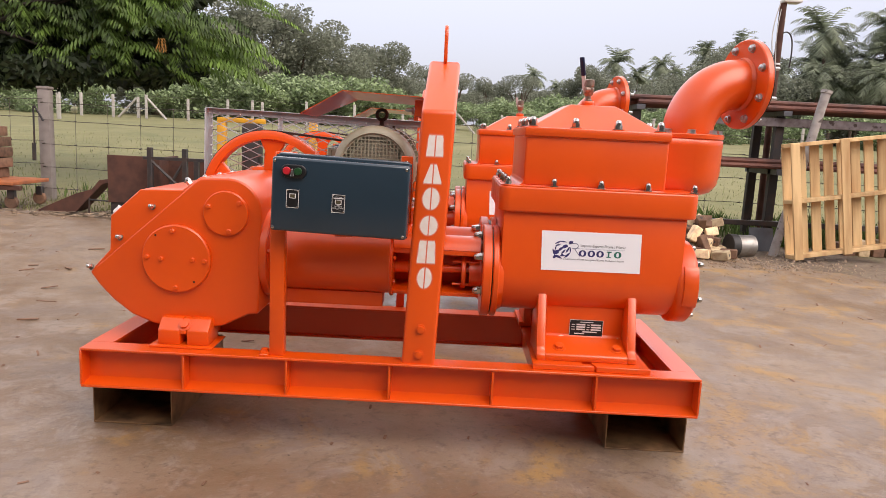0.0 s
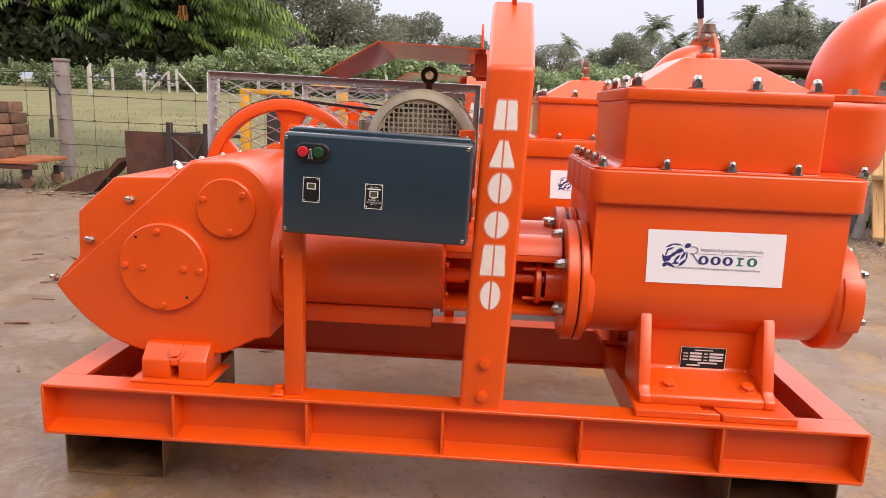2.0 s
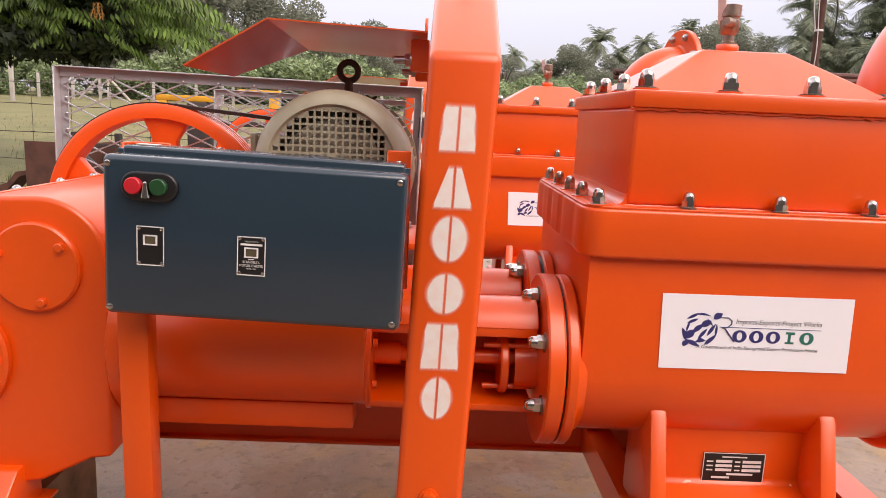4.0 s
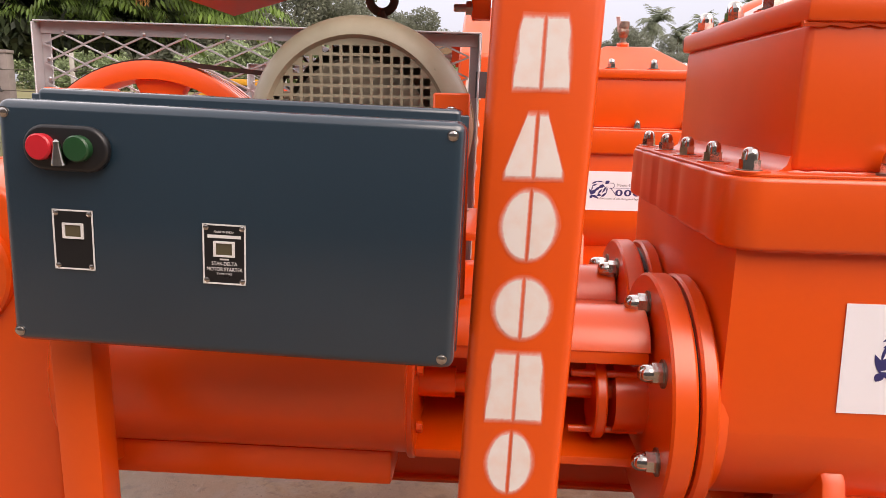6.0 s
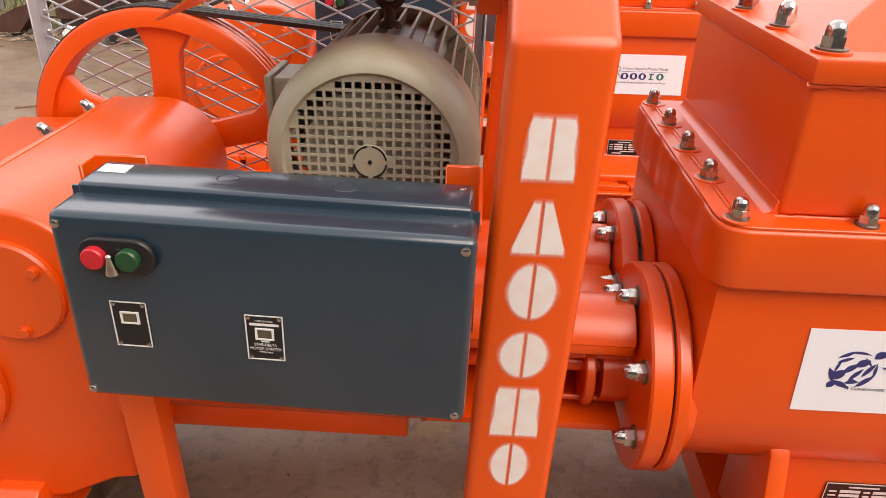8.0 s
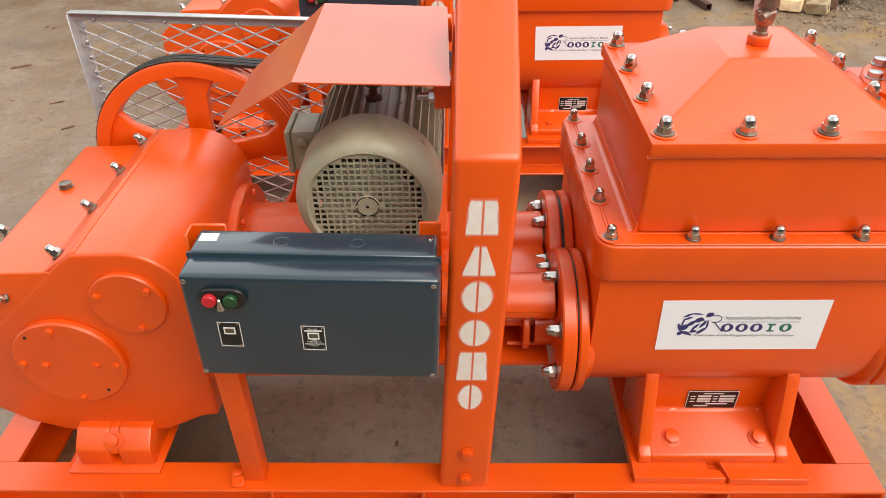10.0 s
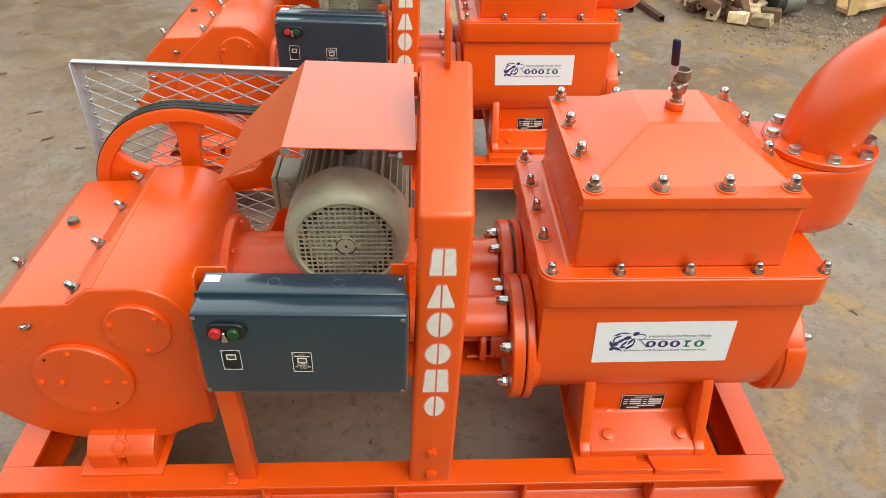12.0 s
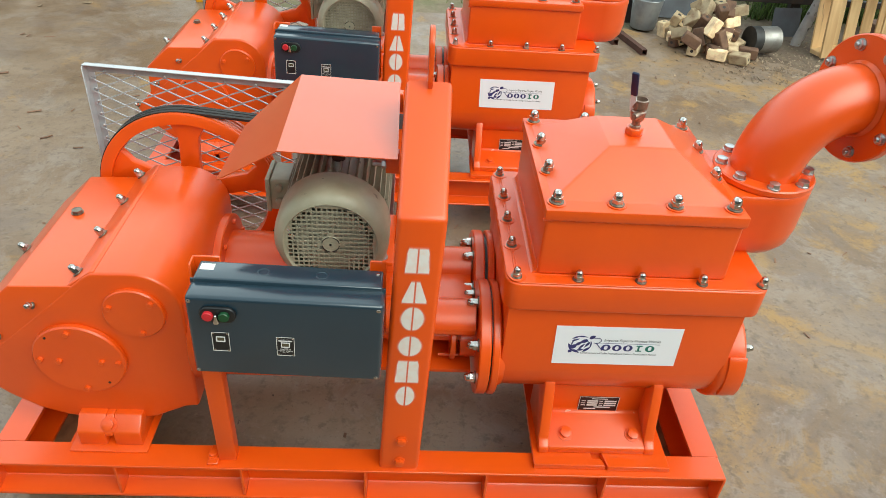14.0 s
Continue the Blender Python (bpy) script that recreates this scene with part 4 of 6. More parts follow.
def build_starter():
    box_ob = unit("starter_box", "dark blue-grey motor starter box with red and green buttons", "starter box", (-0.197, 0.0, 0.93))
    x0, x1, z0, z1, F = -0.445, 0.052, 0.798, 1.066, -0.066
    part("back_box", box(x0 + 0.008, x1 - 0.008, -0.006, 0.070, z0 + 0.004, z1 + 0.012, 0.006, 3), GREYBOX, box_ob)
    lid = part("lid", box(x0, x1, F, 0.002, z0, z1, 0.011, 4), GREYBOX, box_ob)
    part("lid_lip", box(x0 - 0.001, x1 + 0.001, -0.002, 0.004, z0 - 0.001, z1 + 0.006, 0.002, 2), GREYBOX, box_ob)
    screw = finish(add_screw(), "lid_screw", CHROME, 30)
    for x in (x0 + 0.010, x1 - 0.013):
        for z in (z0 + 0.013, z1 - 0.014):
            part_mesh("lid_screw", screw, lid, Matrix.Translation((x, F, z)) @ axis_turn((0, -1, 0)))
    for x in (-0.265, -0.115):
        part("knockout", lathe([(0.011, 0), (0.013, 0.0006), (0.016, 0.0006), (0.017, 0)], (x, 0.035, z1 + 0.012), (0, 0, 1), 28, False), GREYBOX, box_ob)
    part("rating_tag", box(x0 + 0.016, x0 + 0.052, 0.030, 0.056, z1 + 0.0122, z1 + 0.0126, 0, 1), WHITEPRINT, box_ob, "small white paper tag")
    part_mesh("lid_screw", screw, box_ob, Matrix.Translation((x1 - 0.022, 0.05, z1 + 0.012)))
    # push buttons on a black oval base
    cx, cz = -0.364, 1.018
    oval = arc(cx + 0.022, cz, 0.024, -90, 90, 12) + arc(cx - 0.022, cz, 0.024, 90, 270, 12)
    pad = part("button_base", prism(oval, "y", F - 0.012, F - 0.0005, 0.004, 3), BLACK, box_ob, "black oval button base")
    for x, mat, nm in ((cx - 0.023, RED, "red"), (cx + 0.017, GREEN, "green")):
        part("button", lathe([(0.0138, 0), (0.0138, 0.008), (0.0122, 0.010), (0.0, 0.0102)], (x, F - 0.012, cz + 0.001), (0, -1, 0), 28), mat, pad, nm + " push button")
    part("reset_lever", lathe([(0.008, 0), (0.0075, 0.003), (0.004, 0.018), (0.0035, 0.024), (0.001, 0.026)], (cx - 0.002, F - 0.019, cz - 0.016), (0, -0.12, 1), 16), CHROME, pad, "bright metal cone lever")
    # two small plates with a window
    for px, pz, w, h, words in ((-0.366, 0.919, 0.045, 0.066, False), (-0.200, 0.913, 0.047, 0.066, True)):
        plate = part("label_plate", box(px - w / 2, px + w / 2, F - 0.0012, F - 0.0002, pz - h / 2, pz + h / 2, 0, 1), BLACK, box_ob, "small black label plate")
        bm = bmesh.new()
        for a, b, c, d in ((-w / 2, w / 2, h / 2 - 0.0016, h / 2), (-w / 2, w / 2, -h / 2, -h / 2 + 0.0016), (-w / 2, -w / 2 + 0.0016, -h / 2, h / 2), (w / 2 - 0.0016, w / 2, -h / 2, h / 2)):
            add_box(bm, px + a, px + b, F - 0.0018, F - 0.0012, pz + c, pz + d)
        part("plate_border", bm, WHITEPRINT, plate)
        bm = bmesh.new()
        wz = pz + (0.010 if not words else 0.006)
        for a, b, c, d in ((-0.0115, 0.0115, 0.0065, 0.0085), (-0.0115, 0.0115, -0.0085, -0.0065), (-0.0115, -0.0090, -0.0065, 0.0065), (0.0090, 0.0115, -0.0065, 0.0065)):
            add_box(bm, px + a, px + b, F - 0.003, F - 0.0012, wz + c, wz + d)
        part("window_rim", bm, WHITEPRINT, plate)
        part("window", box(px - 0.009, px + 0.009, F - 0.0016, F - 0.0012, wz - 0.0065, wz + 0.0065, 0, 1), AMBERGLASS, plate)
        tiny = finish(add_screw(0.0025), "plate_rivet", CHROME, 30)
        for sx in (-1, 1):
            for sz in (-1, 1):
                part_mesh("plate_rivet", tiny, plate, Matrix.Translation((px + sx * (w / 2 - 0.004), F - 0.001, pz + sz * (h / 2 - 0.004))) @ axis_turn((0, -1, 0)))
        if words:
            for body, z, size, width in (("MADE IN INDIA", 0.0235, 0.0034, 0.022), ("STAR-DELTA", -0.0120, 0.0058, 0.028), ("MOTOR STARTER", -0.0182, 0.0058, 0.039), ("TYPE MK1", -0.0225, 0.0032, 0.017)):
                me = text_mesh("lettering", body, size, WHITEPRINT, 0.0001, "CENTER", 0, width)
                part_mesh("lettering", me, plate, Matrix.Translation((px, F - 0.0016, pz + z)) @ pose(0, 0, 0, 90))
            part("printed_bar", box(px - 0.018, px + 0.018, F - 0.0016, F - 0.0012, pz + 0.0178, pz + 0.0212, 0, 1), WHITEPRINT, plate)
            part("printed_bar", box(px - 0.005, px + 0.005, F - 0.0016, F - 0.0012, pz - 0.0062, pz - 0.0045, 0, 1), WHITEPRINT, plate)
    box_ob.rotation_euler = (0, radians(1.6), 0)
    stand = unit("starter_stand", "orange flat steel stand holding the starter box", "stand", (-0.43, 0.05, 0.30))
    part("upright", box(-0.472, -0.416, 0.030, 0.074, 0.300, 0.80, 0.004, 2), ORANGE, stand)
    part("back_strap", box(-0.435, 0.05, 0.0745, 0.0825, 0.83, 0.89, 0.002, 1), ORANGE, stand)
    part("back_strap", box(-0.458, -0.385, 0.0835, 0.090, 0.80, 1.086, 0.002, 1), ORANGE, stand)
    part("side_leg", box(-0.458, -0.4525, 0.045, 0.083, 0.96, 1.086, 0.0015, 1), ORANGE, stand)
    part("back_strap", box(0.01, 0.055, 0.0835, 0.090, 0.83, 1.09, 0.002, 1), ORANGE, stand)
    part("foot_tab", box(-0.505, -0.472, 0.010, 0.085, 0.3005, 0.309, 0.002, 1), ORANGE, stand)
    part("box_lug", box(-0.235, -0.165, 0.071, 0.150, 0.772, 0.790, 0.003, 2), ORANGE, stand)
    bolt(HEX_ORANGE, stand, (-0.492, 0.045, 0.309))


def add_screw(r=0.0047):
    bm = bmesh.new()
    add_lathe(bm, [(r * 1.25, 0), (r * 1.25, 0.0008), (r, 0.001), (r * 0.95, r * 0.35), (r * 0.6, r * 0.55), (0, r * 0.6)], None, 16)
    return bm


def build_pump():
    pump = unit("pump_body", "orange cast twin-cylinder pump body with chromed dome nuts", "pump", (0.78, 0.45, 0.32))
    # two cylinders side by side under a common block
    cy1, cy2, cz, r = 0.305, 0.595, 0.632, 0.157
    sec = [(0.148, 0.897), (0.148, cz)] + arc(cy1, cz, r, 180, 337, 18) + arc(cy2, cz, r, 203, 360, 18) + [(0.752, cz), (0.752, 0.897)]
    part("cylinder_block", prism(sec, "x", 0.415, 1.128, 0.006, 2), ORANGE_CAST, pump)
    for i, cy in enumerate((cy1, cy2)):
        d = 0.0025 * i
        part("cylinder_flange", disc((0.385 + d, cy, 0.628), (1, 0, 0), 0.190, 0.024, 0.004, 64), ORANGE_CAST, pump)
        part("frame_flange", disc((0.344 - d, cy, 0.628), (1, 0, 0), 0.190, 0.036, 0.004, 64), ORANGE_CAST, pump)
        # Black disc draws the shade in the narrow gap between the flanges.
        part("gasket", disc((0.3795 - d, cy, 0.628), (1, 0, 0), 0.176, 0.007 + 2 * d, 0.001, 48), BLACK, pump)
        part("flange_neck", lathe([(0.168, 0), (0.159, 0.022)], (0.408, cy, 0.630), (1, 0, 0), 48, False), ORANGE_CAST, pump)
        part("end_cover", lathe([(0.150, -0.02), (0.166, -0.008), (0.170, 0.0), (0.170, 0.058), (0.160, 0.068)], (1.130 + d, cy, 0.622), (1, 0, 0), 56), ORANGE_CAST, pump)
        for k in (35, 90, 149, 205, 331) if i == 0 else (35, 62, 104, 149, 205, 331):
            bolt(ACORN_BIG, pump, (0.344 - d, cy + 0.144 * math.cos(radians(k)), 0.628 + 0.144 * math.sin(radians(k))), (-1, 0, 0), k)
        for k in (40, 90, 140, 200, 250, 300):
            bolt(ACORN, pump, (1.197 + d, cy + 0.140 * math.cos(radians(k)), 0.622 + 0.140 * math.sin(radians(k))), (1, 0, 0), k)
    part("cover_lug", prism(arc(0.305, 0.622, 0.178, 150, 205, 10) + arc(0.305, 0.622, 0.160, 205, 150, 10), "x", 1.138, 1.196, 0.003, 2), ORANGE_CAST, pump)
    # collar: the bolted valve deck
    ring = []
    x0, x1, y0, y1, q = 0.392, 1.168, 0.128, 0.772, 0.045
    for cx, cy, a in ((x1 - q, y0 + q, -90), (x1 - q, y1 - q, 0), (x0 + q, y1 - q, 90), (x0 + q, y0 + q, 180)):
        ring += arc(cx, cy, q, a, a + 90, 6)
        if a == 90:
            edge = random.Random(77)
            for k in range(1, 28):
                y = y1 - q - (y1 - y0 - 2 * q) * k / 28
                near = min(abs(y - n) for n in (0.24, 0.385, 0.525, 0.665))
                ring.append((x0 + edge.uniform(-0.0008, 0.0012) + 0.0045 * math.exp(-(near / 0.016) ** 2), y))
    part("valve_deck", prism(ring, "z", 0.897, 0.994, 0.007, 3), ORANGE_CAST, pump)
    ring = []
    for cx, cy, a in ((x1 - q, y0 + q, -90), (x1 - q, y1 - q, 0), (x0 + q, y1 - q, 90), (x0 + q, y0 + q, 180)):
        ring += arc(cx + (0.004 if cx < 0.8 else -0.004), cy + (0.004 if cy < 0.45 else -0.004), q, a, a + 90, 6)
    part("deck_joint", prism(ring, "z", 0.9935, 0.998, 0.001, 1), ORANGE_CAST, pump)
    # upper valve chest, its lid plate and the pyramid roof
    part("valve_chest", prism([(0.484, 0.175), (1.040, 0.175), (1.040, 0.725), (0.484, 0.725)], "z", 0.997, 1.192, 0.010, 3), ORANGE_CAST, pump)
    bm = bmesh.new()
    add_prism(bm, [(0.466, 0.9975), (0.490, 0.9975), (0.488, 1.020), (0.4835, 1.018), (0.480, 1.006), (0.474, 1.0005)], "y", 0.18, 0.72)
    part("chest_fillet", bm, ORANGE_CAST, pump)
    lid = part("chest_lid", prism([(0.477, 0.163), (1.043, 0.163), (1.043, 0.737), (0.477, 0.737)], "z", 1.190, 1.224, 0.005, 2), ORANGE_CAST, pump)
    bm = bmesh.new()
    lo = [bm.verts.new(p) for p in ((0.500, 0.215, 1.2235), (1.024, 0.215, 1.2235), (1.024, 0.685, 1.2235), (0.500, 0.685, 1.2235))]
    hi = [bm.verts.new(p) for p in ((0.672, 0.362, 1.325), (0.862, 0.362, 1.325), (0.862, 0.560, 1.325), (0.672, 0.560, 1.325))]
    bm.faces.new(hi)
    for i in range(4):
        bm.faces.new((lo[i], lo[(i + 1) % 4], hi[(i + 1) % 4], hi[i]))
    bmesh.ops.recalc_face_normals(bm, faces=bm.faces)
    part("lid_roof", soften(bm, 0.005, 2, 12), ORANGE_CAST, lid, "", 9)
    spot = finish(lathe([(0.026, 0), (0.026, 0.004), (0.022, 0.0045)], (0, 0, 0), (0, 0, 1), 24), "spot_face", ORANGE_CAST)
    spots = [(x, y) for y in (0.203, 0.705) for x in (0.510, 0.677, 0.842, 1.008)] + [(x, y) for x in (0.510, 1.008) for y in (0.372, 0.541)]
    for k, (x, y) in enumerate(spots):
        part_mesh("spot_face", spot, lid, Matrix.Translation((x, y, 1.2238)))
        bolt(ACORN_BIG, lid, (x, y, 1.228), (0, 0, 1), 17 * k)
    for k, (x, y) in enumerate([(x, 0.156) for x in (0.602, 0.785, 0.966, 1.146)] + [(0.424, y) for y in (0.160, 0.312, 0.453, 0.592, 0.739)] + [(x, 0.744) for x in (0.602, 0.785, 0.966, 1.146)]):
        bolt(ACORN, pump, (x, y, 0.998), (0, 0, 1), 23 * k)
    # rough edges of the castings, the joint seam through the side nuts and their spot faces
    rough = random.Random(31)

    def seam(name, a, b, r, n, wob):
        a, b = Vector(a), Vector(b)
        pts = [a.lerp(b, k / n) + Vector((0, rough.uniform(-wob, wob), rough.uniform(-wob, wob))) for k in range(n + 1)]
        part(name, tube(pts, r, 6, True, [r * rough.uniform(0.6, 1.25) for _ in pts]), ORANGE_CAST, pump)
    seam("lid_bead", (0.475, 0.1735, 1.1885), (1.036, 0.1735, 1.1885), 0.0042, 46, 0.0012)
    seam("foot_bead", (0.480, 0.1745, 0.9980), (1.036, 0.1745, 0.9980), 0.0022, 46, 0.0006)
    seam("deck_bead", (0.44, 0.1475, 0.8965), (1.12, 0.1475, 0.8965), 0.0035, 50, 0.0010)
    for x in (0.4215, 0.4285):
        seam("joint_seam", (x, 0.165, 0.9985), (x, 0.735, 0.9985), 0.0016, 40, 0.0004)
    wide = finish(lathe([(0.0245, 0), (0.0245, 0.0022), (0.0225, 0.0028)], (0, 0, 0), (0, 0, 1), 28), "spot_face", ORANGE_CAST)
    for y in (0.160, 0.312, 0.453, 0.592, 0.739):
        part_mesh("spot_face", wide, pump, Matrix.Translation((0.426, y, 0.9976)))
    # outlet boss with the flanged bend
    bx, by = 1.190, 0.450
    part("outlet_boss", lathe([(0.075, 0.975), (0.115, 0.990), (0.138, 1.02), (0.147, 1.07), (0.148, 1.175), (0.149, 1.180), (0.149, 1.200), (0.144, 1.2083)], (bx, by, 0), (0, 0, 1), 56), ORANGE_CAST, pump)
    half = [(0.115, 0.990), (0.138, 1.02), (0.1465, 1.07), (0.1475, 1.175), (0.1485, 1.180), (0.1485, 1.200), (0.1435, 1.2080)]
    part("outlet_neck", prism([(by + r, z) for r, z in half] + [(by - r, z) for r, z in reversed(half)], "x", 1.03, bx, 0), ORANGE_CAST, pump)
    part("outlet_flange", disc((bx, by, 1.2085), (0, 0, 1), 0.150, 0.022, 0.004, 56), ORANGE_CAST, pump)
    yaw = radians(11)
    out = Vector((math.cos(yaw), math.sin(yaw), 0))
    R, pr = 0.215, 0.103
    pts = [Vector((bx, by, 1.225))] + [Vector((bx, by, 1.232)) + out * (R - R * math.cos(radians(a))) + Vector((0, 0, R * math.sin(radians(a)))) for a in np.linspace(0, 90, 22)]
    pts.append(pts[-1] + out * 0.014)
    bend = part("discharge_bend", tube(pts, pr, 48), ORANGE, pump, "large smooth orange pipe bend")
    end = pts[-1]
    fl = part("bend_flange", disc(end - out * 0.004, out, 0.186, 0.030, 0.004, 64), ORANGE, bend, "round bolted end flange")
    part("flange_weld", lathe([(0.104, -0.016), (0.112, -0.002), (0.104, 0.0)], end - out * 0.004, out, 48, False), ORANGE, bend)
    part("flange_gasket", disc(end + out * 0.0262, out, 0.183, 0.004, 0.001, 48), BLACK, bend)
    side = Vector((-out.y, out.x, 0))
    for k in range(8):
        a = radians(22.5 + 45 * k)
        p = end - out * 0.004 + side * (0.155 * math.cos(a)) + Vector((0, 0, 0.155 * math.sin(a)))
        bolt(HEX_PLAIN, fl, p, -out, 10 * k)
        bolt(HEX_STUD, fl, p + out * 0.034, out, 10 * k)
        b = radians(35 + 45 * k)
        bolt(HEX_FLANGE, pump, (bx + 0.128 * math.cos(b), by + 0.128 * math.sin(b), 1.2305), (0, 0, 1), 11 * k)
    # air cock on the roof
    vx, vy = 0.760, 0.445
    cock = part("air_valve", lathe([(0.016, 1.345), (0.016, 1.352), (0.0125, 1.354), (0.0125, 1.366), (0.019, 1.372), (0.022, 1.388), (0.022, 1.398), (0.0185, 1.401), (0.0185, 1.405), (0.022, 1.408), (0.022, 1.432), (0.018, 1.434), (0.016, 1.42)], (vx, vy, 0), (0, 0, 1), 24), BRASS, pump, "dull brass ball valve")
    part("valve_seat", prism([(vx + p[0], vy + p[1]) for p in hexagon(0.027)], "z", 1.325, 1.346, 0.002, 1), ORANGE, cock)
    part("valve_stem", lathe([(0.011, 0), (0.011, 0.022), (0.008, 0.030)], (vx, vy - 0.012, 1.392), (-0.7, -0.7, 0), 16), BRASS, cock)
    bm = bmesh.new()
    hm = Matrix.Translation((vx - 0.018, vy + 0.002, 1.40)) @ pose(0, 0, 0, 18, 0, -40)
    add_box(bm, -0.0095, 0.0095, -0.002, 0.002, -0.01, 0.055, hm)
    part("lever", soften(bm, 0.001, 1), WHITEPRINT, cock, "bright plated lever")
    bm = bmesh.new()
    add_box(bm, -0.0105, 0.0105, -0.005, 0.005, 0.050, 0.128, hm)
    part("lever_grip", soften(bm, 0.0045, 3), BLUEGRIP, cock, "dark blue dipped grip")
    # feet: front and back webs between gussets, standing on slotted base plates
    for side_y, s in ((0.0, 1), (0.9, -1)):
        web = [(0.205, 0.560), (0.205, 0.398), (0.196, 0.387), (0.086, 0.351), (0.078, 0.347), (0.0755, 0.340), (0.0755, 0.3218), (0.240, 0.3218), (0.240, 0.560)]
        part("foot_web", prism([(side_y + s * y, z) for y, z in web], "x", 0.605, 0.930, 0.004, 2), ORANGE_CAST, pump)
        for x0, x1 in ((0.571, 0.606), (0.929, 0.964)):
            gus = [(0.18, 0.590), (0.152, 0.560), (0.100, 0.366), (0.084, 0.352), (0.074, 0.346), (0.072, 0.3218), (0.30, 0.3218), (0.30, 0.590)]
            part("foot_gusset", prism([(side_y + s * y, z) for y, z in gus], "x", x0, x1, 0.006, 2), ORANGE_CAST, pump)
        for x in (0.664, 0.895):
            bolt(HEX_BIG, pump, (x, side_y + s * 0.124, 0.3625), (0, -0.31 * s, 0.95), 12)
        slot = [(0.553, 0.026), (0.792, 0.026), (0.781, 0.054), (0.750, 0.054), (0.750, 0.086), (0.786, 0.086), (0.799, 0.022), (1.007, 0.022), (1.005, 0.26), (0.555, 0.26)]
        part("base_plate", prism([(x, side_y + s * y) for x, y in slot], "z", 0.3005, 0.3215, 0.002, 1), ORANGE, pump)
    bm = bmesh.new()
    rnd = random.Random(4)
    add_tube(bm, [(0.61 + 0.305 * i / 30, 0.199 + 0.004 * rnd.random(), 0.377 + 0.006 * rnd.random() + 0.008 * math.sin(i * 0.25)) for i in range(31)], 0.004, 6)
    part("weld_bead", bm, CHIPPED, pump, "weld bead with the paint rubbed pale")
    # maker's plate
    plate = part("rating_plate", box(0.714, 0.850, 0.2015, 0.2042, 0.388, 0.460, 0.0005, 1), BLACK, pump, "black rating plate with unreadable white rows")
    bm = bmesh.new()
    for a, b, c, d in ((0.714, 0.850, 0.4585, 0.460), (0.714, 0.850, 0.388, 0.3895), (0.714, 0.7155, 0.388, 0.460), (0.8485, 0.850, 0.388, 0.460)):
        add_box(bm, a, b, 0.2005, 0.2014, c, d)
    part("plate_border", bm, WHITEPRINT, plate)
    bars = [(0.768, 0.826, 0.408, 0.4125), (0.735, 0.775, 0.400, 0.4045), (0.755, 0.810, 0.449, 0.452)]
    for z in (0.438, 0.428, 0.418):
        bars += [(0.722, 0.736, z, z + 0.003), (0.742, 0.778, z - 0.001, z + 0.005), (0.784, 0.796, z, z + 0.003), (0.801, 0.842, z - 0.001, z + 0.005)]
    for xa, xb, za, zb in bars:
        part("printed_bar", box(xa, xb, 0.2007, 0.2014, za, zb, 0, 1), WHITEPRINT, plate)
    # paper-white sticker with a drawn emblem, name in bars and readable tag lines
    S = 0.1472
    st = part("sticker", prism([(0.567, 0.827), (0.958, 0.829), (0.963, 0.672), (0.573, 0.670)], "y", S - 0.001, S - 0.0002, 0, 1), STICKER, pump, "white sticker with navy print")
    bm = bmesh.new()
    rnd = random.Random(11)
    marks = []
    for k in range(9):
        a0 = 40 * k + 15
        r0 = 0.0275 if k % 3 else 0.021
        span = 62 if k % 2 else 48
        fat = 0.0075 if k in (4, 5, 6) else rnd.uniform(0.002, 0.005)
        out = [(0.646 + r0 * math.cos(radians(a0 + span * t)), 0.752 + r0 * math.sin(radians(a0 + span * t))) for t in np.linspace(0, 1, 8)]
        back = [(0.646 + (r0 - fat * math.sin(math.pi * t)) * math.cos(radians(a0 + span * t)), 0.752 + (r0 - fat * math.sin(math.pi * t)) * math.sin(radians(a0 + span * t))) for t in np.linspace(1, 0, 8)[1:-1]]
        marks.append((out + back, 0.0016 + 0.00002 * k))
    for k, (x, z, L, w, ang) in enumerate(((0.632, 0.744, 0.011, 0.007, 60), (0.643, 0.754, 0.012, 0.0045, 50), (0.655, 0.762, 0.010, 0.006, 40), (0.651, 0.745, 0.013, 0.003, 60), (0.664, 0.752, 0.014, 0.003, 65), (0.672, 0.775, 0.009, 0.006, 45), (0.626, 0.729, 0.007, 0.005, 60), (0.662, 0.735, 0.012, 0.0025, 55), (0.634, 0.766, 0.010, 0.0025, 30))):
        u, v = (math.cos(radians(ang)), math.sin(radians(ang))), (-math.sin(radians(ang)), math.cos(radians(ang)))
        lens = [(x + u[0] * L * t + v[0] * w * s2 * (1 - t * t), z + u[1] * L * t * 0.8 + v[1] * w * s2 * (1 - t * t)) for s2, ts in ((1, np.linspace(-1, 1, 7)), (-0.8, np.linspace(1, -1, 7)[1:-1])) for t in ts]
        marks.append((lens, 0.0018 + 0.00002 * k))
    for pts2, deep2 in marks:
        part("emblem_mark", prism([(0.652 + (p[0] - 0.648) * 1.32, 0.754 + (p[1] - 0.752) * 1.28) for p in pts2], "y", S - deep2, S - 0.001, 0), NAVY, st)
    bm = bmesh.new()
    add_tube(bm, [(0.690, S - 0.0015, 0.781), (0.706, S - 0.0015, 0.781), (0.713, S - 0.0015, 0.775), (0.713, S - 0.0015, 0.768), (0.706, S - 0.0015, 0.761), (0.694, S - 0.0015, 0.759)], 0.0011, 6)
    add_tube(bm, [(0.700, S - 0.0015, 0.759), (0.722, S - 0.0015, 0.731)], 0.0014, 6)
    add_box(bm, 0.690, 0.898, S - 0.0016, S - 0.001, 0.7605, 0.7615)
    part("swash_mark", bm, NAVY, st)
